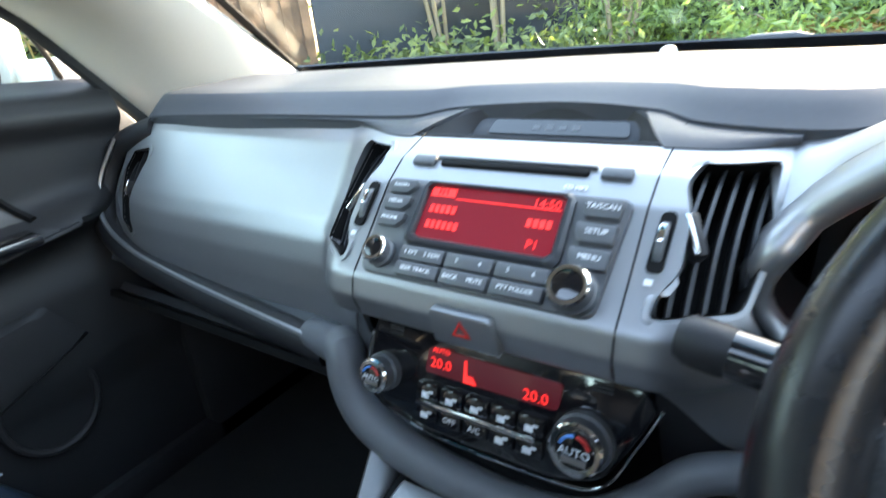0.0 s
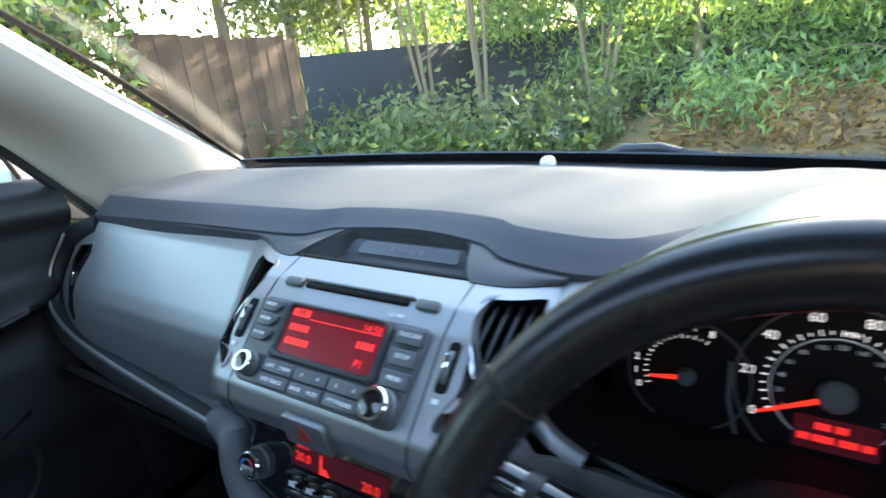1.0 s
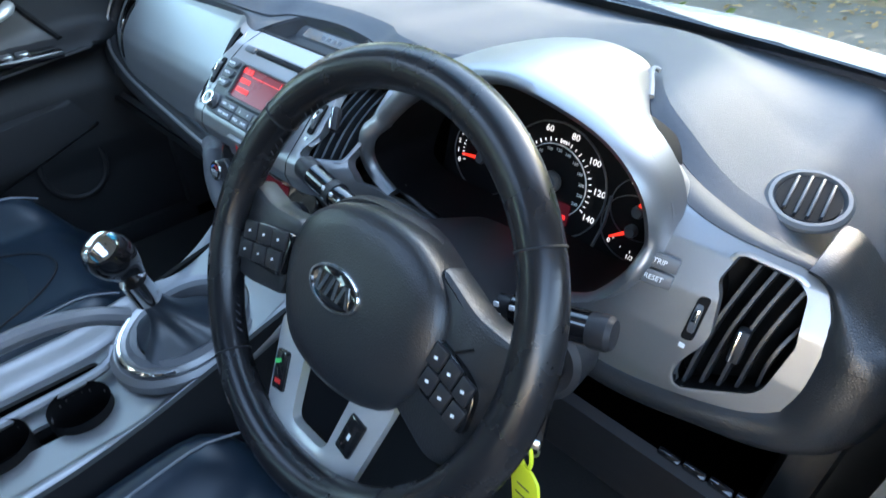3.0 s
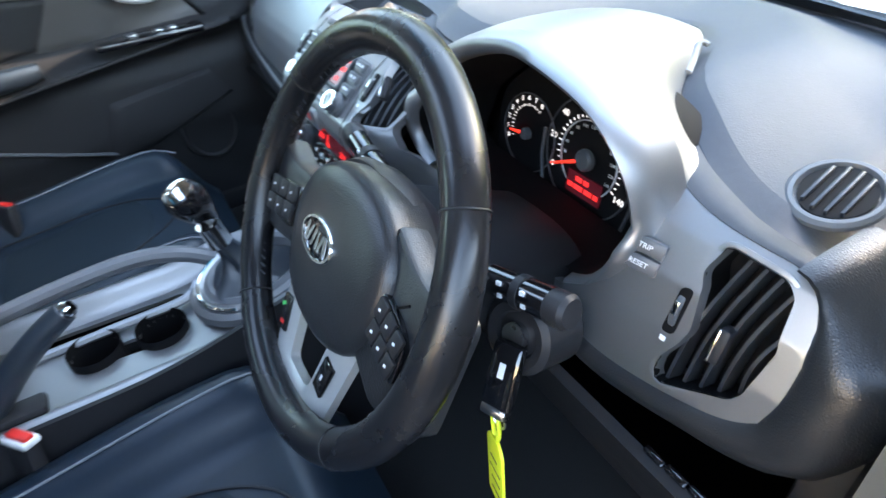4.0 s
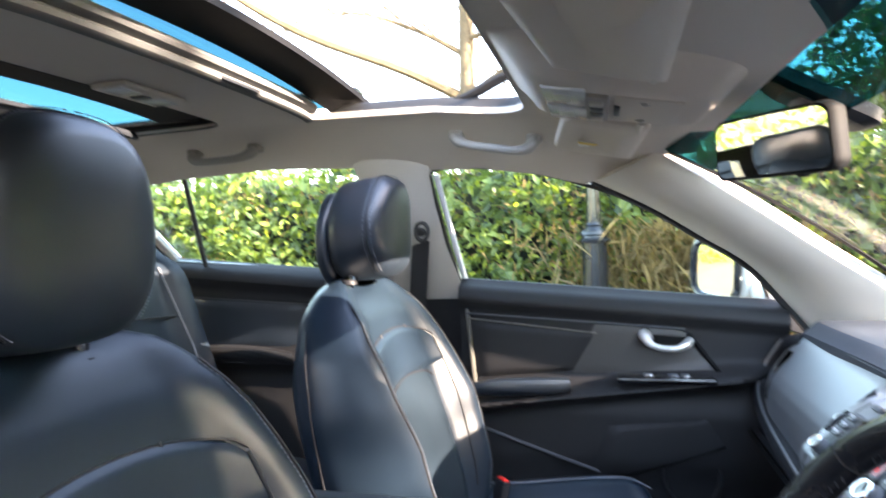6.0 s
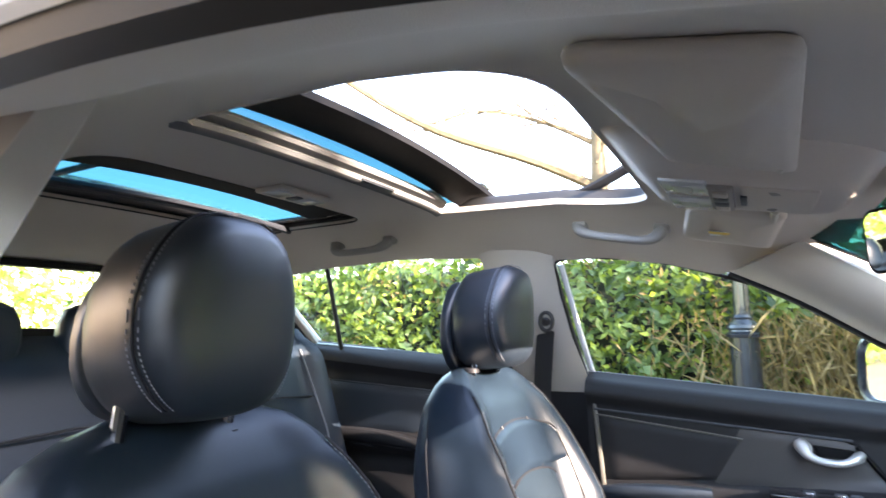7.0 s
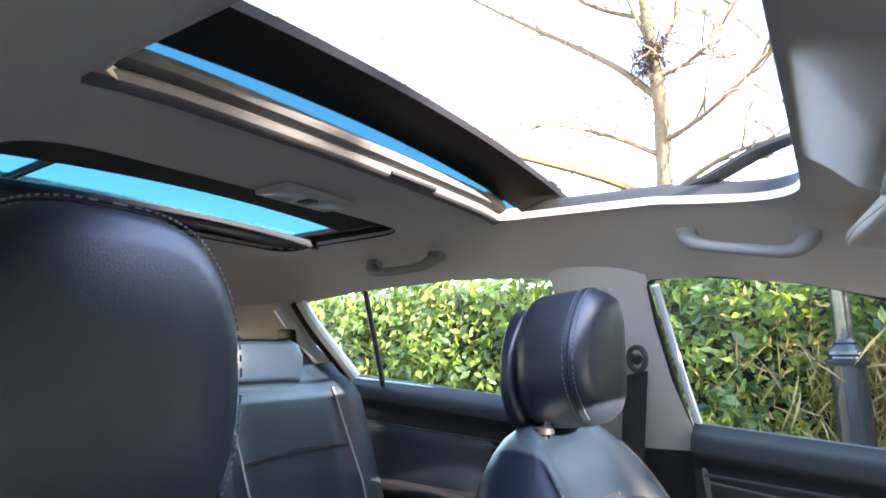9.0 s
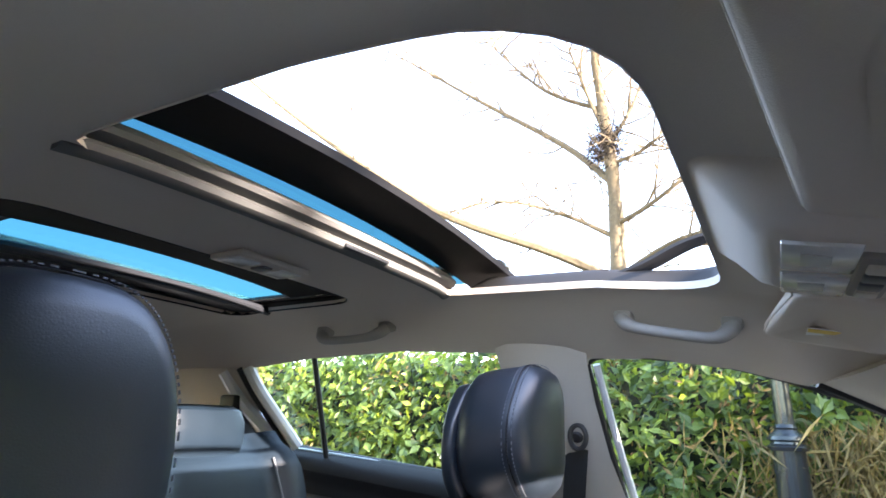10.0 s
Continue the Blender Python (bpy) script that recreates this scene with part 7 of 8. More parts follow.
# wing mirror outside the passenger window
wing = thing("wing_mirror", (-0.95, 0.28, 1.12), "white painted wing mirror with a dark edge", "wing mirror")
mw_ = fr((-0.965, 0.197, 1.153), (0.84, 0.54, 0), (0.08, 0.03, 1))
wo = rounded([(-0.088, -0.080), (0.080, -0.088), (0.092, 0.055), (0.03, 0.088), (-0.075, 0.080)], 0.05, 6)
sh = resample([(*p, 0) for p in wo], 40)
part("housing", loft([[(p.x * k + dx, p.y * k, w) for p in sh] for k, dx, w in ((1.0, 0.0, -0.004), (1.05, 0.014, -0.012), (1.04, 0.020, -0.05), (0.8, 0.01, -0.09), (0.3, 0.0, -0.115))], m=mw_), WHITE_PAINT, wing)
part("rim", tube([mw_ @ Vector((p.x, p.y, 0.002)) for p in sh], 0.011, 10, closed=True), POST, wing)
part("mirror_glass", slab([(p.x * 0.95, p.y * 0.95) for p in sh], 0.003, mw_, base=-0.001), MIRROR, wing)
part("arm", rbox((-0.84, 0.30, 1.095), (0.14, 0.06, 0.05), 0.015), WHITE_PAINT, wing)

# ---- roof fittings ----
def grab(y0, y1, z0, z1, sign=-1):
    """A roof grab handle: a bowed grip between two feet, in a shallow hollow."""
    g = thing("grab_handle", (sign * 0.46, (y0 + y1) / 2, z0), "beige plastic roof grab handle", "grab handle", "grab handles")
    zx = lambda y: roof_z(sign * 0.455, y)
    ym = (y0 + y1) / 2
    ln = [(sign * 0.478, y0, zx(y0) - 0.002), (sign * 0.452, y0 + 0.006, zx(y0) - 0.020), (sign * 0.436, y0 + 0.030, zx(y0) - 0.034), (sign * 0.430, ym, zx(ym) - 0.038), (sign * 0.436, y1 - 0.030, zx(y1) - 0.034), (sign * 0.452, y1 - 0.006, zx(y1) - 0.020), (sign * 0.478, y1, zx(y1) - 0.002)]
    part("grip", tube(curve_pts(ln, 40), [0.0095 + 0.004 * math.exp(-((k - 5) / 4) ** 2) + 0.004 * math.exp(-((k - 34) / 4) ** 2) for k in range(40)], 12, flat=1.25), HANDLE, g, "", 60)
    for y in (y0 + 0.002, y1 - 0.002):
        part("foot", rbox((sign * 0.466, y, zx(y) - 0.008), (0.034, 0.034, 0.024), 0.008), HANDLE, g)


grab(-0.425, -0.245, 1.478, 1.460)
grab(-1.125, -0.943, 1.507, 1.510)
grab(-1.125, -0.948, 1.507, 1.510, 1)


def visor(corners, z, label):
    """A padded visor folded up: four corners in plan, the first two along its rear edge, outer end first."""
    c = Vector((sum(p[0] for p in corners) / 4, sum(p[1] for p in corners) / 4))
    v = thing("sun_visor", (c.x, c.y, z), label, "sun visor", "sun visors")
    pts = rounded(corners, [0.03, 0.035, 0.02, 0.02], 6)
    zz = lambda x, y: z - 0.20 * (y + 0.2) - 0.012 * (max(0.0, abs(x) - 0.30) / 0.16) ** 2
    rows = [[((p[0] - c.x) * k + c.x, (p[1] - c.y) * k + c.y, zz(p[0], p[1]) + w) for p in pts] for k, w in ((0.95, 0.010), (0.985, 0.006), (1.0, 0.0), (0.99, -0.006), (0.96, -0.010), (0.80, -0.012), (0.4, -0.012))]
    part("panel", loft(rows), LINING, v, "", 60)
    a, b = Vector(corners[0]), Vector(corners[1])
    line = [a.lerp(b, 0.08 + 0.84 * k / 20) for k in range(21)]
    part("edge_seam", tube([(p.x, p.y + 0.001, zz(p.x, p.y) - 0.004) for p in line], 0.0022, 6), TRIM, v, "bright welted edge")
    e = Vector(corners[2])
    s_ = math.copysign(1.0, c.x)
    part("pivot", tube([(e.x + 0.04 * s_, e.y - 0.018, zz(e.x, e.y) - 0.006), (e.x - 0.028 * s_, e.y - 0.018, zz(e.x, e.y) - 0.004)], 0.006, 8), TRIM, v)
    return v


vp = visor([(-0.455, -0.205), (-0.130, -0.165), (-0.130, -0.030), (-0.46, -0.045)], 1.474, "beige sun visor with a warning label, folded up")
mLab = fr((-0.365, -0.125, 1.4425), (-1, 0.0, 0.0), (0, 0.98, -0.20))
lab = part("warning_label", rbox((0.0, 0.0, 0.0), (0.095, 0.050, 0.0015), 0, mLab), LETTER_D, vp, "white and yellow warning label")
part("label_patch", rbox((-0.033, 0.0, 0.0012), (0.028, 0.048, 0.001), 0, mLab), AMBER, lab)
for k in range(3):
    part("print_bar", rbox((0.02 - 0.02 * (k % 2), 0.002 + 0.008 * k, 0.0012), (0.05 - 0.01 * k, 0.0025, 0.0006), 0, mLab), GREY_BTN, lab)
visor([(0.450, -0.205), (0.092, -0.160), (0.085, -0.030), (0.45, -0.045)], 1.487, "beige sun visor folded up against the roof")
for s in (-1, 1):
    cl = thing("visor_clip", (s * 0.06, -0.05, 1.46), "small beige visor clip on the roof", "visor clip", "visor clips")
    part("hook", tube(curve_pts([(s * 0.070, -0.052, 1.462), (s * 0.066, -0.056, 1.444), (s * 0.054, -0.052, 1.436), (s * 0.044, -0.046, 1.440)], 12), [0.009] * 12, 8), HANDLE, cl)
ohc = thing("overhead_console", (0, -0.12, 1.46), "beige overhead console with clear reading lamps", "overhead console")
part("body", loft([[(x, y, zz - 0.20 * (y + 0.2)) for x, y in rounded([(-a, -0.200 - b), (a, -0.200 - b), (a * 0.80, 0.03 + b), (-a * 0.80, 0.03 + b)], 0.035, 6)] for a, b, zz in ((0.165, 0.040, 1.512), (0.145, 0.020, 1.494), (0.122, 0.000, 1.470), (0.104, -0.014, 1.4625))]), LINING, ohc, "", 60)
mh = fr((0, -0.125, 1.4485), (1, 0, 0), (0, -0.98, 0.196))
for u0 in (-0.052, 0.052):
    lens_ = part("lamp_lens", rbox((u0, 0.028, 0.001), (0.088, 0.056, 0.008), 0.004, mh), CLEAR, ohc, "clear ribbed lamp lens")
    # Bright silver plate imitates a glow in the lens; it gives no light.
    part("glow_plate", rbox((u0, 0.030, 0.0054), (0.035, 0.022, 0.001), 0.0004, mh), SILVER_L, lens_)
plate_ = part("switch_plate", rbox((0.0, -0.014, 0.002), (0.150, 0.030, 0.010), 0.004, mh), HANDLE, ohc)
for k in range(4):
    part("switch", rbox((-0.048 + 0.032 * k, -0.014, 0.008), (0.024, 0.018, 0.005), 0.002, mh), GREY_BTN if k % 3 else TRIM, plate_)
part("glasses_tray", rbox((0.0, -0.078, -0.001), (0.150, 0.085, 0.010), 0.006, mh), LINING, ohc)
part("tray_slot", rbox((0.0, -0.040, 0.0045), (0.06, 0.008, 0.003), 0.001, mh), SLAT, ohc)
lamp = thing("rear_reading_lamp", (-0.028, -0.888, 1.55), "beige rear reading lamp with clear lenses", "reading lamp")
mq = fr((-0.028, -0.888, 1.5475), (1, 0, 0), (0, -1, 0))
part("plate", rbox((0, 0, 0), (0.145, 0.072, 0.010), 0.004, mq), TRIM, lamp)
for u in (-0.045, 0.045):
    part("lens", rbox((u, 0, 0.004), (0.046, 0.046, 0.006), 0.003, mq), CLEAR, lamp)
part("switch", rbox((0, 0, 0.006), (0.02, 0.03, 0.005), 0.002, mq), GREY_BTN, lamp)

mir = thing("interior_mirror", (0, 0.10, 1.38), "black framed interior rear-view mirror", "mirror")
mm_ = fr((0.0, 0.100, 1.374), (0.80, 0.60, -0.02), (0.06, -0.085, 0.99))
shape = rounded([(k[0] * 0.72, k[1] * 1.15) for k in ((-0.118, -0.026), (-0.108, -0.034), (0.108, -0.034), (0.118, -0.026), (0.114, 0.030), (0.10, 0.037), (-0.10, 0.037), (-0.114, 0.030))], 0.012, 4)
part("housing", loft([[(p[0] * k, p[1] * k, w) for p in shape] for k, w in ((0.93, 0.004), (0.975, 0.005), (1.01, 0.001), (1.03, -0.008), (1.0, -0.022), (0.8, -0.034), (0.4, -0.038))], m=mm_), MATT, mir)
part("mirror_glass", slab([(p[0] * 0.95, p[1] * 0.90) for p in shape], 0.003, mm_, base=0.0025), MIRROR, mir)
part("stem", tube([mm_ @ Vector((0, 0.01, -0.035)), Vector((0, 0.165, 1.41)), Vector((0, 0.185, 1.425))], [0.012, 0.012, 0.018], 12), PAD_DARK, mir)
part("sensor_cover", loft([[(x * k, 0.155 + y * k, 1.437 - 0.6 * y * k - w) for x, y in rounded([(-0.04, -0.07), (0.04, -0.07), (0.035, 0.06), (-0.035, 0.06)], 0.015, 4)] for k, w in ((1.0, 0.0), (0.96, 0.016), (0.7, 0.026))]), PAD_DARK, mir)
part("release_tab", rbox((0.035, -0.038, -0.008), (0.012, 0.012, 0.012), 0.003, mm_), PAD_DARK, mir)


def wiper(x, y, tip):
    w = thing("windscreen_wiper", (x, y, 1.03), "black windscreen wiper parked at the foot of the glass", "wiper", "wipers")
    part("head", tube([(x - 0.01, y + 0.02, 1.03), (x + 0.04, y + 0.01, 1.044), (x + 0.09, y + 0.01, 1.045), (x + 0.12, y + 0.01, 1.04)], [0.006, 0.010, 0.010, 0.007], 12), SLAT, w)
    part("arm", tube(curve_pts([(x + 0.10, y + 0.01, 1.043), (x + 0.16, y + 0.01, 1.035), (x + 0.30, y + 0.01, 1.02), tip], 16), [0.007] * 8 + [0.005] * 8, 8, flat=0.6), SLAT, w)
    part("blade", tube([(x + 0.14, y - 0.0, 1.022), (x + 0.4, y - 0.0, 1.020), (tip[0], tip[1] - 0.01, tip[2])], 0.006, 6), RUBBER, w)


wiper(-0.475, 0.678, (0.02, 0.755, 1.020))
wiper(0.045, 0.765, (0.60, 0.69, 1.015))


# ---- outside: ground, hedge, fence, trees ----
def flat_grid(name, x0, x1, y0, y1, n, fz, mat, label, category):
    bm = bmesh.new()
    vs = [[bm.verts.new((x0 + (x1 - x0) * i / n, y0 + (y1 - y0) * j / n, fz(x0 + (x1 - x0) * i / n, y0 + (y1 - y0) * j / n))) for j in range(n + 1)] for i in range(n + 1)]
    for i in range(n):
        for j in range(n):
            bm.faces.new((vs[i][j], vs[i + 1][j], vs[i + 1][j + 1], vs[i][j + 1]))
    return tagged(solid(name, bm, mat), label, category, kind="structure")


flat_grid("ground", -400, 400, -400, 400, 60, lambda x, y: -0.02, SOIL, "brown earth with leaf litter reaching to the horizon", "ground")
flat_grid("road", -4.2, 14, -30, 6.1, 40, lambda x, y: 0.006 + 0.01 * noise.noise((x * 0.5, y * 0.5, 0)), ASPHALT, "grey asphalt drive scattered with dry leaves", "road")

rng = np.random.default_rng(7)


def leaf_cloud(name, centres, size, mat, label, category, face=(1, 0, 0.3), spread=0.9, slim=0.5, kind="stuff", droop=0.0):
    """Many small folded leaves round given centres, most turned towards face."""
    n = len(centres)
    nrm = np.array(face, float)[None] + rng.normal(0, spread, (n, 3))
    nrm /= np.linalg.norm(nrm, axis=1)[:, None]
    ax = rng.normal(0, 1, (n, 3)) + np.array((0, 0, -droop))
    ax -= nrm * (ax * nrm).sum(1)[:, None]
    ax /= np.linalg.norm(ax, axis=1)[:, None]
    sd = np.cross(nrm, ax)
    s = size * rng.uniform(0.6, 1.3, n)[:, None]
    a, b = centres - ax * s * 0.5, centres + ax * s * 0.5
    mid = centres - nrm * s * 0.06 - ax * s * 0.05
    l, r = mid + sd * s * slim * 0.5 + nrm * s * 0.12, mid - sd * s * slim * 0.5 + nrm * s * 0.12
    verts = np.stack([a, l, b, r], 1).reshape(-1, 3)
    idx = np.arange(n)[:, None] * 4
    faces = np.concatenate([idx + np.array([[0, 1, 2]]), idx + np.array([[0, 2, 3]])], 1).reshape(-1, 3)
    me = bpy.data.meshes.new(name)
    me.from_pydata(verts.tolist(), [], faces.tolist())
    me.materials.append(mat)
    ob = new(name, me)
    return tagged(ob, label, category, kind=kind)


def slab_points(n, x0, x1, y0, y1, z0, z1, bump=0.35, seed=3.0, deep=0.55):
    """Points thick near the front (x1) of a hedge, with an uneven face and top."""
    p = np.empty((n, 3))
    k = 0
    while k < n:
        y, z = rng.uniform(y0, y1), rng.uniform(z0, z1)
        b = noise.noise((y * 0.9, z * 1.1, seed)) * bump + noise.noise((y * 2.7, z * 2.7, seed + 9)) * bump * 0.5
        top = z1 - 0.25 + 0.5 * noise.noise((y * 0.7, seed, 0))
        if z > top:
            continue
        x = x1 + b - deep * rng.random() ** 1.6
        p[k] = (x, y, z)
        k += 1
    return p


leaf_cloud("hedge", slab_points(11500, -6.0, -4.95, -8.5, 2.95, 0.0, 2.45), 0.145, LAUREL, "tall glossy green laurel hedge beside the car", "hedge", (0.9, 0, 0.5))
leaf_cloud("hedge", slab_points(5500, -6.0, -4.9, -8.5, 2.95, 0.1, 2.4, seed=11.0, deep=0.4), 0.105, LAUREL_Y, "yellow-green young leaves in the laurel hedge", "hedge", (0.9, 0, 0.5))
# Near-black box behind the leaves: the hedge's inner shade put into colour.
tagged(solid("hedge_core", rbox((-6.0, -2.8, 1.0), (0.7, 11.4, 2.0), 0.1), material("painted_hedge_shade", (0.012, 0.016, 0.008), 0.95)), "near-black box painted as the shade inside the hedge", "hedge", kind="stuff")
leaf_cloud("dead_hedge_leaves", slab_points(3600, -6.0, -4.95, -8.5, 2.95, 0.0, 2.2, seed=21.0, deep=0.35), 0.085, TWIGS, "brown dead leaves and twigs caught in the hedge", "dead leaves", (0.9, 0, 0.3), 0.9, 0.3)
# Unseen wall, added to block low sky light from the open door side.
tagged(solid("wall_light_blocker", rbox((3.1, -1.6, 0.85), (0.25, 13.0, 1.7), 0.02), material("dark_brown_blocker", (0.16, 0.10, 0.065), 0.9, grain=0.6, grain_scale=60, mottle=0.3, mottle_scale=1.5)), "plain dark brown wall, unseen, added to cut light from the right", "wall", kind="structure")
tagged(solid("wall_render", rbox((6.0, -6.65, 1.6), (8.6, 0.3, 3.2), 0.02), WALLM), "plain beige rendered wall across the end of the drive", "wall", kind="structure")
dg = np.stack([rng.normal(-4.80, 0.14, 2600), rng.normal(0.60, 0.55, 2600), rng.uniform(0.15, 1.30, 2600)], 1)
leaf_cloud("dry_grass", dg, 0.30, DRYGRASS, "dry straw-coloured grass growing up the hedge", "grass", (0.9, 0, 0.2), 0.6, 0.035, droop=2.5)

post = thing("lamp_post", (-4.58, -0.17, 0), "black painted ornamental lamp post before the hedge", "lamp post")
PO = Matrix.Translation((-4.58, -0.17, 0))
part("base", lathe([(0.0, 0.0), (0.17, 0.0), (0.17, 0.25), (0.135, 0.3), (0.118, 0.32), (0.112, 1.16)], PO, 24), POST, post)
part("collar", lathe([(0.112, 1.16), (0.134, 1.165), (0.140, 1.19), (0.118, 1.21), (0.115, 1.225), (0.136, 1.24), (0.130, 1.265), (0.088, 1.295), (0.076, 1.31), (0.082, 1.325), (0.066, 1.35)], PO, 24), POST, post)
part("shaft", lathe([(0.064, 1.35), (0.056, 2.6), (0.050, 4.6)], PO, 20), POST, post)
part("upper_collar", lathe([(0.054, 3.02), (0.072, 3.025), (0.080, 3.05), (0.062, 3.07), (0.074, 3.09), (0.054, 3.11)], PO, 20), POST, post)


def fence_panel(p, q, h, n):
    p, q = Vector(p), Vector(q)
    way = (q - p).normalized()
    f = thing("fence", p, "brown weathered close-boarded wooden fence", "fence")
    step = (q - p).length / n
    for i in range(n):
        c = p + way * step * (i + 0.5)
        m = fr((c.x, c.y, 0), way, (0, 0, 1))
        hh = h - 0.15 * i / n + rng.normal(0, 0.012)
        part("board", rbox((0, hh / 2, 0.006 * (i % 2)), (step * 1.04, hh, 0.018), 0.002, m, 1), WOOD, f)
    for z in (0.4, 1.2):
        m = fr(tuple((p + q) / 2), way, (0, 0, 1))
        part("rail", rbox((0, z, -0.03), ((q - p).length, 0.08, 0.04), 0.004, m, 1), WOOD, f)


fence_panel((-5.15, 2.85, 0), (-5.1, 4.93, 0), 1.68, 16)
scr = thing("screen_fence", (-4, 8, 0), "dark blue-black screening fence behind the trees", "fence")
for a, b in (((-5.1, 5.0), (-4.6, 8.4)), ((-4.6, 8.4), (-1.2, 9.0)), ((-1.2, 9.0), (3.5, 9.2))):
    d = Vector((b[0] - a[0], b[1] - a[1], 0))
    m = fr(((a[0] + b[0]) / 2, (a[1] + b[1]) / 2, 0.66), d, (0, 0, 1))
    part("panel", rbox((0, 0, 0), (d.length, 1.32, 0.03), 0.004, m), SCREEN, scr)


def limb(bm_list, p, way, length, r, depth, bend=0.25, split=3, shrink=0.62, up=0.0):
    pts, rs = [Vector(p)], [r]
    w = Vector(way).normalized()
    seg = 5
    for i in range(seg):
        w = (w + Vector(rng.normal(0, bend, 3)) * 0.5 + Vector((0, 0, up))).normalized()
        pts.append(pts[-1] + w * length / seg)
        rs.append(r * (1 - 0.55 * (i + 1) / seg))
    bm_list.append(tube(pts, rs, 6 if depth > 1 else 4))
    if depth:
        for _ in range(split):
            k = int(rng.integers(2, seg + 1))
            d = (w + Vector(rng.normal(0, 0.75, 3))).normalized()
            limb(bm_list, pts[k], d, length * shrink * rng.uniform(0.7, 1.2), rs[k] * 0.62, depth - 1, bend, split, shrink, up)


# bare tree over the hedge, seen through the open roof
rng = np.random.default_rng(31)
bare = thing("bare_tree", (-11.05, -2.7, 0), "leafless pale-barked tree with a dark nest", "tree")
trunk_pts = [(-11.05, -2.6, 0), (-11.05, -2.68, 2.5), (-11.05, -2.70, 4.2), (-11.1, -2.68, 5.6), (-11.05, -2.72, 7.0), (-11.0, -2.88, 9.0), (-10.95, -2.95, 11.5)]
part("trunk", tube(curve_pts(trunk_pts, 26), [0.24 - 0.0072 * i + 0.015 * math.sin(i * 2.3) for i in range(26)], 12), BARK_L, bare)
BOUGHS = ([(-2.7, 6.2), (-3.3, 7.0), (-4.1, 7.7), (-6.2, 9.4), (-9.1, 11.9)], [(-2.75, 4.2), (-4.0, 4.7), (-6.0, 5.6), (-7.75, 6.8), (-10.5, 9.0), (-12.8, 11.1)],
         [(-2.7, 5.3), (-1.9, 5.6), (-1.0, 6.2), (0.2, 7.3)], [(-2.65, 4.3), (-1.6, 4.6), (-0.3, 4.8), (1.2, 5.2)], [(-2.75, 7.2), (-2.2, 8.2), (-1.7, 9.8)],
         [(-2.75, 7.4), (-3.1, 8.6), (-3.7, 10.4)], [(-2.8, 5.1), (-3.7, 5.6), (-5.0, 6.0), (-6.4, 5.9)], [(-2.75, 6.6), (-1.9, 7.0), (-1.2, 7.9)], [(-2.8, 8.0), (-4.2, 9.0), (-5.6, 10.8)])
for way in BOUGHS:
    side = rng.normal(0, 0.35)
    pts = curve_pts([(-11.05 + side * i, y + rng.normal(0, 0.06), z + rng.normal(0, 0.06)) for i, (y, z) in enumerate(way)], 22)
    size = sum((q - p).length for p, q in zip(pts, pts[1:]))
    r0 = 0.035 + 0.006 * size
    twigs = [tube(pts, [r0 * (1 - 0.037 * i) for i in range(22)], 7)]
    for j in range(3, 22):
        along_ = (pts[min(21, j + 1)] - pts[j - 1]).normalized()
        limb(twigs, pts[j], along_ * 0.8 + Vector((rng.normal(0, 0.5), rng.normal(0, 0.7), rng.normal(0.25, 0.6))), rng.uniform(0.8, 1.9), 0.024, 2, 0.5, 4, 0.62, 0.04)
    part("branch", join(*twigs), BARK_L, bare)
for k in range(20):
    twigs = []
    limb(twigs, (-11.05 + rng.normal(0, 0.12), -2.72 + rng.normal(0, 0.12), 4.0 + 0.30 * k), (rng.normal(0, 0.5), rng.normal(0, 0.5), 1.0), rng.uniform(0.8, 1.5), 0.022, 1, 0.35, 4, 0.6, 0.1)
    part("shoot", join(*twigs), BARK_L, bare)
nest = rng.normal(0, 1, (900, 3)) * np.array((0.19, 0.19, 0.25)) + np.array((-11.05, -2.80, 7.15))
leaf_cloud("nest", nest, 0.26, material("dark_nest_twigs", (0.018, 0.012, 0.008), 0.9), "dark ball of twigs high in the bare tree", "nest", (1, 0, 0), 1.0, 0.08)


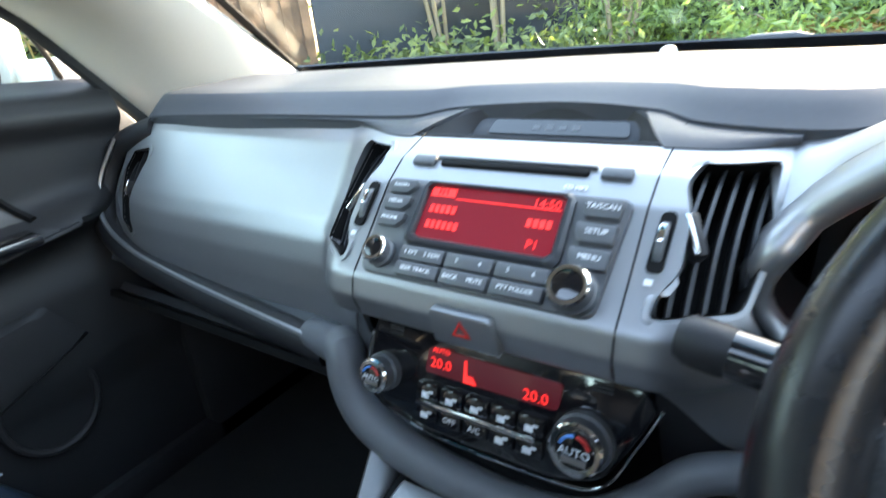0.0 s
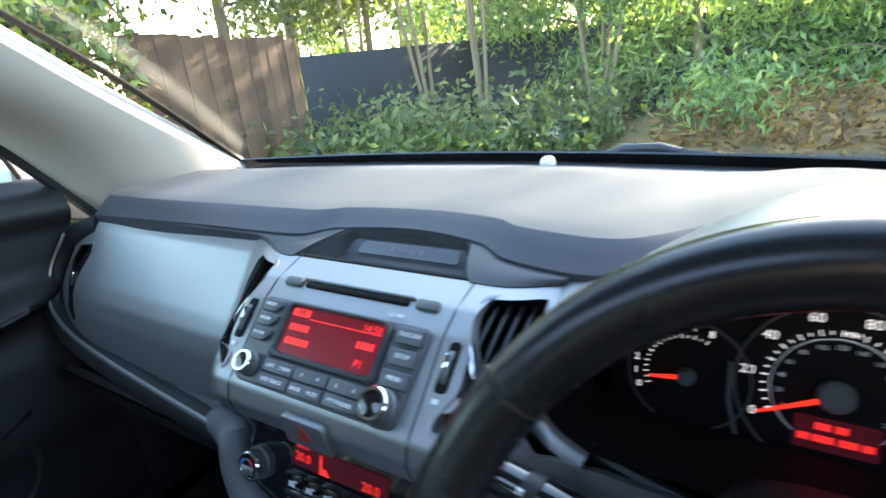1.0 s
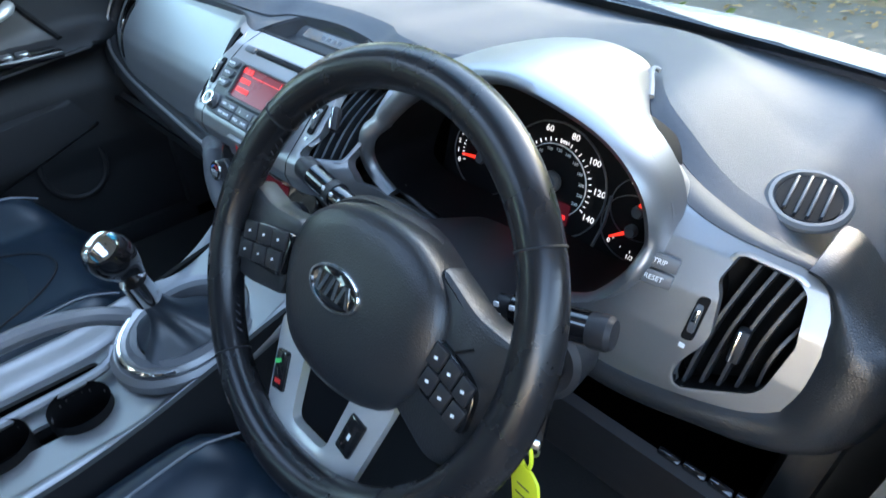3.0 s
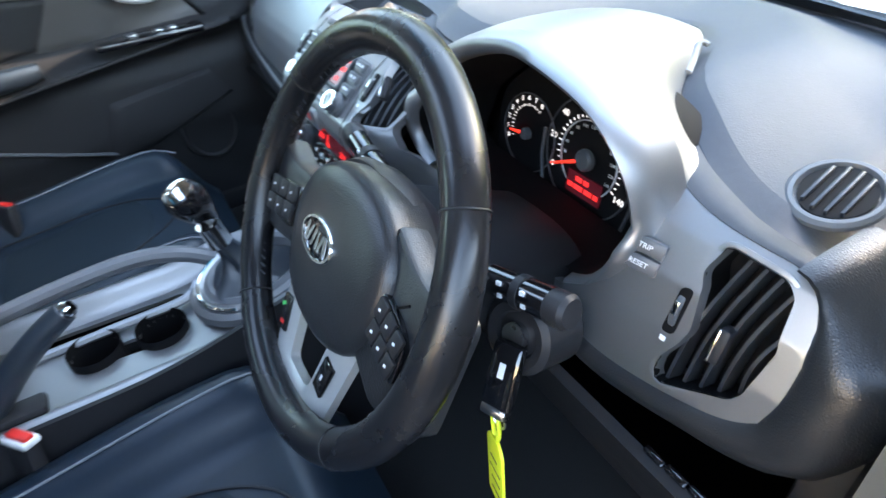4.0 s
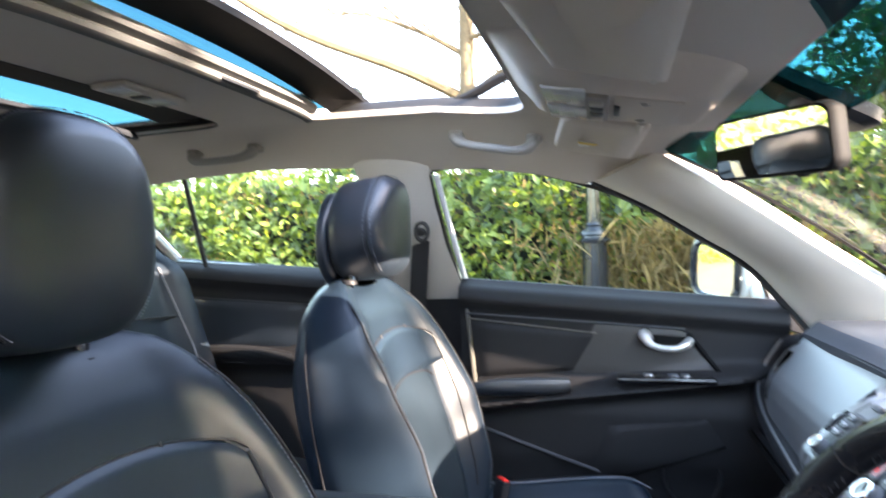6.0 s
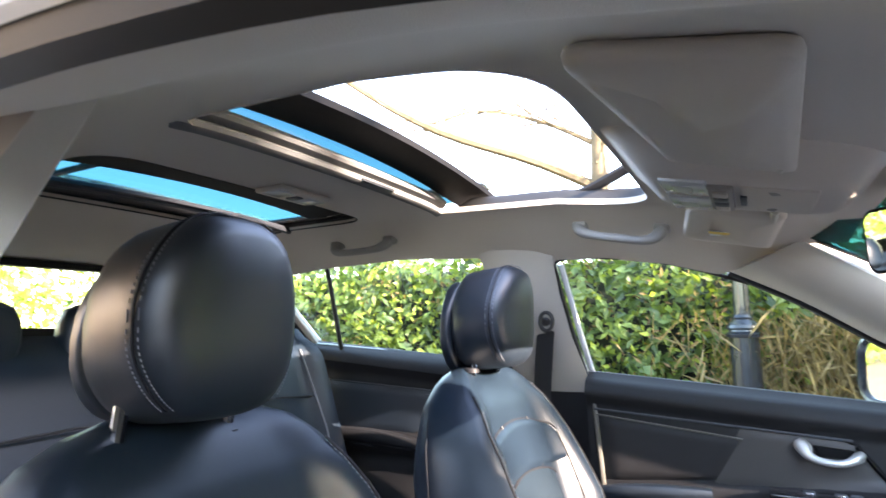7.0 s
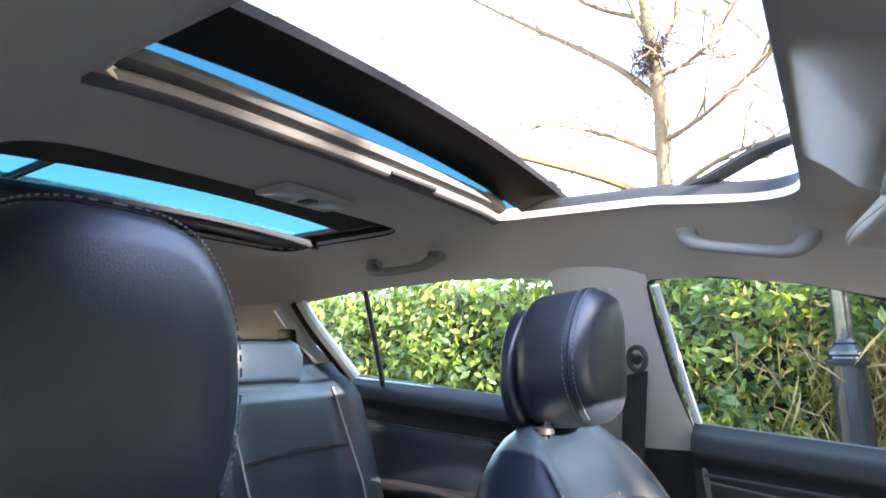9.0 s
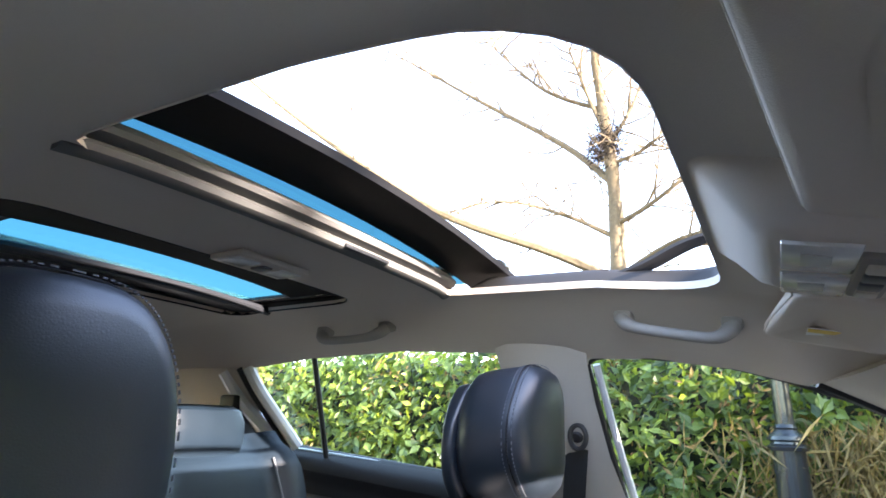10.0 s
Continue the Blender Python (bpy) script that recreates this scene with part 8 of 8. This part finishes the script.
def spray_tree(name, x, y, h, r, n, mat, label, trunk_r=0.09, low=0.25, lean=0.0, size=0.2, slim=0.35, stems=1, boughs=14):
    t = thing(name, (x, y, 0), label, "tree")
    for s in range(stems):
        dx, dy = rng.normal(0, 0.12, 2) if stems > 1 else (0, 0)
        pts = curve_pts([(x + dx * 0.3, y + dy * 0.3, 0), (x + dx * 2 + lean * 0.4, y + dy * 2, h * 0.35), (x + dx * 4 + lean, y + dy * 4, h * 0.9)], 10)
        part("trunk", tube(pts, [trunk_r * (1 - 0.075 * i) for i in range(10)], 8), BARK, t)
    limbs = []
    tips = []
    for i in range(boughs):
        z = h * (low + (0.9 - low) * i / boughs)
        a = rng.uniform(0, 6.28)
        rr = r * (1.05 - 0.55 * (z / h)) * rng.uniform(0.7, 1.1)
        e = Vector((x + lean * z / h + math.cos(a) * rr, y + math.sin(a) * rr, z + 0.15 * rr - 0.1))
        limbs.append(tube(curve_pts([(x + lean * z / h, y, z), tuple((Vector((x + lean * z / h, y, z)) + e) / 2 + Vector((0, 0, 0.12))), tuple(e)], 6), [0.03, 0.026, 0.022, 0.017, 0.012, 0.007], 5))
        tips.append((Vector((x + lean * z / h, y, z)), e))
    part("branches", join(*limbs), BARK, t)
    cs = []
    for a, b in tips:
        m = n // len(tips)
        q = rng.uniform(0.25, 1.1, m)[:, None]
        c = np.array(a)[None] * (1 - q) + np.array(b)[None] * q
        c += rng.normal(0, 1, (m, 3)) * np.array((0.28, 0.28, 0.16)) * r * 0.55
        c[:, 2] -= np.abs(rng.normal(0, 0.12, m)) * r
        cs.append(c)
    crown = leaf_cloud("crown", np.concatenate(cs), size, mat, "", "", (0.2, -0.6, 0.7), 0.8, slim, droop=1.0, kind="")
    crown.parent = t
    crown.matrix_parent_inverse = place_of(t).inverted()


rng = np.random.default_rng(5)
# Conifers right of x = 2.5 are unseen, added to shade the driver's side.
for x, y, h, r, n, ln in ((-1.2, 8.2, 4.6, 1.9, 17000, -0.3), (0.85, 8.5, 4.0, 1.6, 8000, 0.2), (-3.0, 8.6, 5.0, 1.9, 12000, 0.2), (3.95, 8.4, 6.0, 1.6, 24000, 0.0), (4.6, 8.0, 6.5, 2.2, 20000, 0.0), (6.2, 9.0, 5.0, 2.4, 2200, 0.0), (2.62, 8.0, 6.8, 1.05, 30000, 0.0)):
    spray_tree("conifer_tree", x, y, h, r, n, CONIFER, "feathery green conifer with drooping sprays", 0.07, 0.10 if x < 2.5 else 0.2, ln, 0.14 if x < 2.5 else 0.16, 0.32, boughs=14 if x < 2.5 else 48)
for x, y, h, st in ((-5.6, 6.6, 6.5, 2), (-4.6, 7.0, 6.0, 3), (-3.7, 6.9, 6.5, 3), (-6.4, 7.8, 7.5, 1), (-5.0, 9.5, 8, 1), (-2.3, 7.4, 5.5, 4)):
    spray_tree("slim_tree", x, y, h, 1.3, 1800, UNDER, "slim many-stemmed tree with light green leaves", 0.035 if st > 1 else 0.07, 0.42, 0.15, 0.13, 0.5, st)
for i in range(15):
    x, y = -16 + 2.5 * i, 17 + 2.5 * math.sin(i * 2.1)
    h = (5.2 if -3.2 < x < 4.3 else 9.5) + 0.4 * (i % 3)
    spray_tree("far_tree", x, y, h, 2.6, 5200, CONIFER, "tall green tree in the wood behind the fence", 0.12, 0.15, 0.0, 0.26, 0.45)
# Tree out of view, added to dapple the sun on dash and seat.
spray_tree("slim_tree", 2.0, 12.5, 7.0, 1.5, 1000, UNDER, "slim light-leaved tree, unseen, added to dapple the sun", 0.05, 0.35, 0.0, 0.13, 0.5)
for x, y, h in ((-7.4, 3.3, 6.8), (-7.2, 5.6, 8.5), (-8.0, 7.6, 9.0), (-5.2, 11.0, 9.0), (-10.5, 10.0, 10.0)):
    spray_tree("broadleaf_tree", x, y, h, 2.5, 9000, UNDER, "tall leafy green tree behind the fence and hedge", 0.1, 0.25, 0.0, 0.15, 0.5)

ug = np.stack([rng.normal(-3.4, 0.75, 4200), rng.normal(4.9, 0.7, 4200), np.abs(rng.normal(0.32, 0.22, 4200))], 1)
leaf_cloud("undergrowth", ug, 0.11, UNDER, "low green undergrowth at the foot of the fence", "undergrowth", (0.3, -0.7, 0.6), 0.7, 0.45)
ug = np.stack([rng.uniform(-2.9, -1.7, 1600), rng.normal(6.3, 0.4, 1600), np.abs(rng.normal(0.3, 0.22, 1600))], 1)
leaf_cloud("undergrowth", ug, 0.11, UNDER, "low green undergrowth below the conifers", "undergrowth", (0.3, -0.7, 0.6), 0.7, 0.45)


def bank_z(x, y):
    t = smooth(5.7, 7.6, y) * smooth(-2.4, -0.9, x)
    return 0.40 * t + 0.06 * noise.noise((x * 1.5, y * 1.5, 2)) * t - 0.01


flat_grid("bank", -2.6, 12, 5.9, 10.5, 60, bank_z, SOIL, "brown bank of dead leaves beside the road", "bank")
bx, by = rng.uniform(-1.4, 9, 9000), rng.uniform(6.0, 8.4, 9000)
bz = np.array([bank_z(a, b) for a, b in zip(bx, by)]) + np.abs(rng.normal(0.03, 0.06, 9000))
leaf_cloud("dead_leaves", np.stack([bx, by, bz], 1), 0.12, BRACKEN, "brown dead leaves and bracken heaped on the bank", "dead leaves", (0, -0.4, 0.8), 0.7, 0.4)
lx, ly = rng.uniform(-3, 8, 1600), 6.0 - np.abs(rng.normal(0, 0.7, 1600))
leaf_cloud("fallen_leaves", np.stack([lx, ly, np.full(1600, 0.03)], 1), 0.06, BRACKEN, "dry fallen leaves along the road edge", "fallen leaves", (0, 0, 1), 0.25, 0.6)

# sunlit hedge behind the car
leaf_cloud("rear_hedge", np.stack([rng.uniform(-9, 9, 9000), -13 - np.abs(rng.normal(0, 0.6, 9000)), rng.uniform(0, 3.4, 9000)], 1), 0.2, LAUREL_Y, "sunlit pale green hedge behind the car", "hedge", (0, 0.9, 0.4))
for x, y, h in ((-6.5, -17, 4.6), (-12, -14, 4.2), (-10.5, -7.5, 3.4), (-3, -17, 5)):
    spray_tree("rear_tree", x, y, h, 2.2, 1100, CONIFER, "dark evergreen tree beyond the hedge", 0.15, 0.3, 0.0, 0.32, 0.5)

# a neighbour's house beyond the hedge
house = thing("house", (-21.5, 2.0, 0), "distant house with a brown tiled roof behind the hedge", "house")
part("wall", rbox((-21.8, 2.2, 2.4), (3.8, 8.0, 4.8), 0.02), WALLM, house)
rows = []
for k in range(17):
    t = k / 16
    for dz in ((0.0, 0.05) if k < 16 else (0.0,)):
        rows.append([(-19.6 - 2.2 * t + (0.02 if dz else 0), -2.0, 4.85 + 1.55 * t + dz), (-19.6 - 2.2 * t + (0.02 if dz else 0), 6.4, 4.85 + 1.55 * t + dz)])
rows += [[(-24.0, -2.0, 4.85), (-24.0, 6.4, 4.85)]]
bm = bmesh.new()
vs = [[bm.verts.new(p) for p in r] for r in rows]
for a, b in zip(vs, vs[1:]):
    bm.faces.new((a[0], a[1], b[1], b[0]))
part("roof", bm, material("brown_roof_tiles", (0.19, 0.11, 0.08), 0.85, grain=0.5, grain_scale=30, mottle=0.3, mottle_scale=3), house, "brown tiled roof with stepped courses")
part("ridge", tube([(-21.8, -2.05, 6.42), (-21.8, 6.45, 6.42)], 0.09, 8), material("ridge_tiles", (0.17, 0.09, 0.06), 0.85), house)
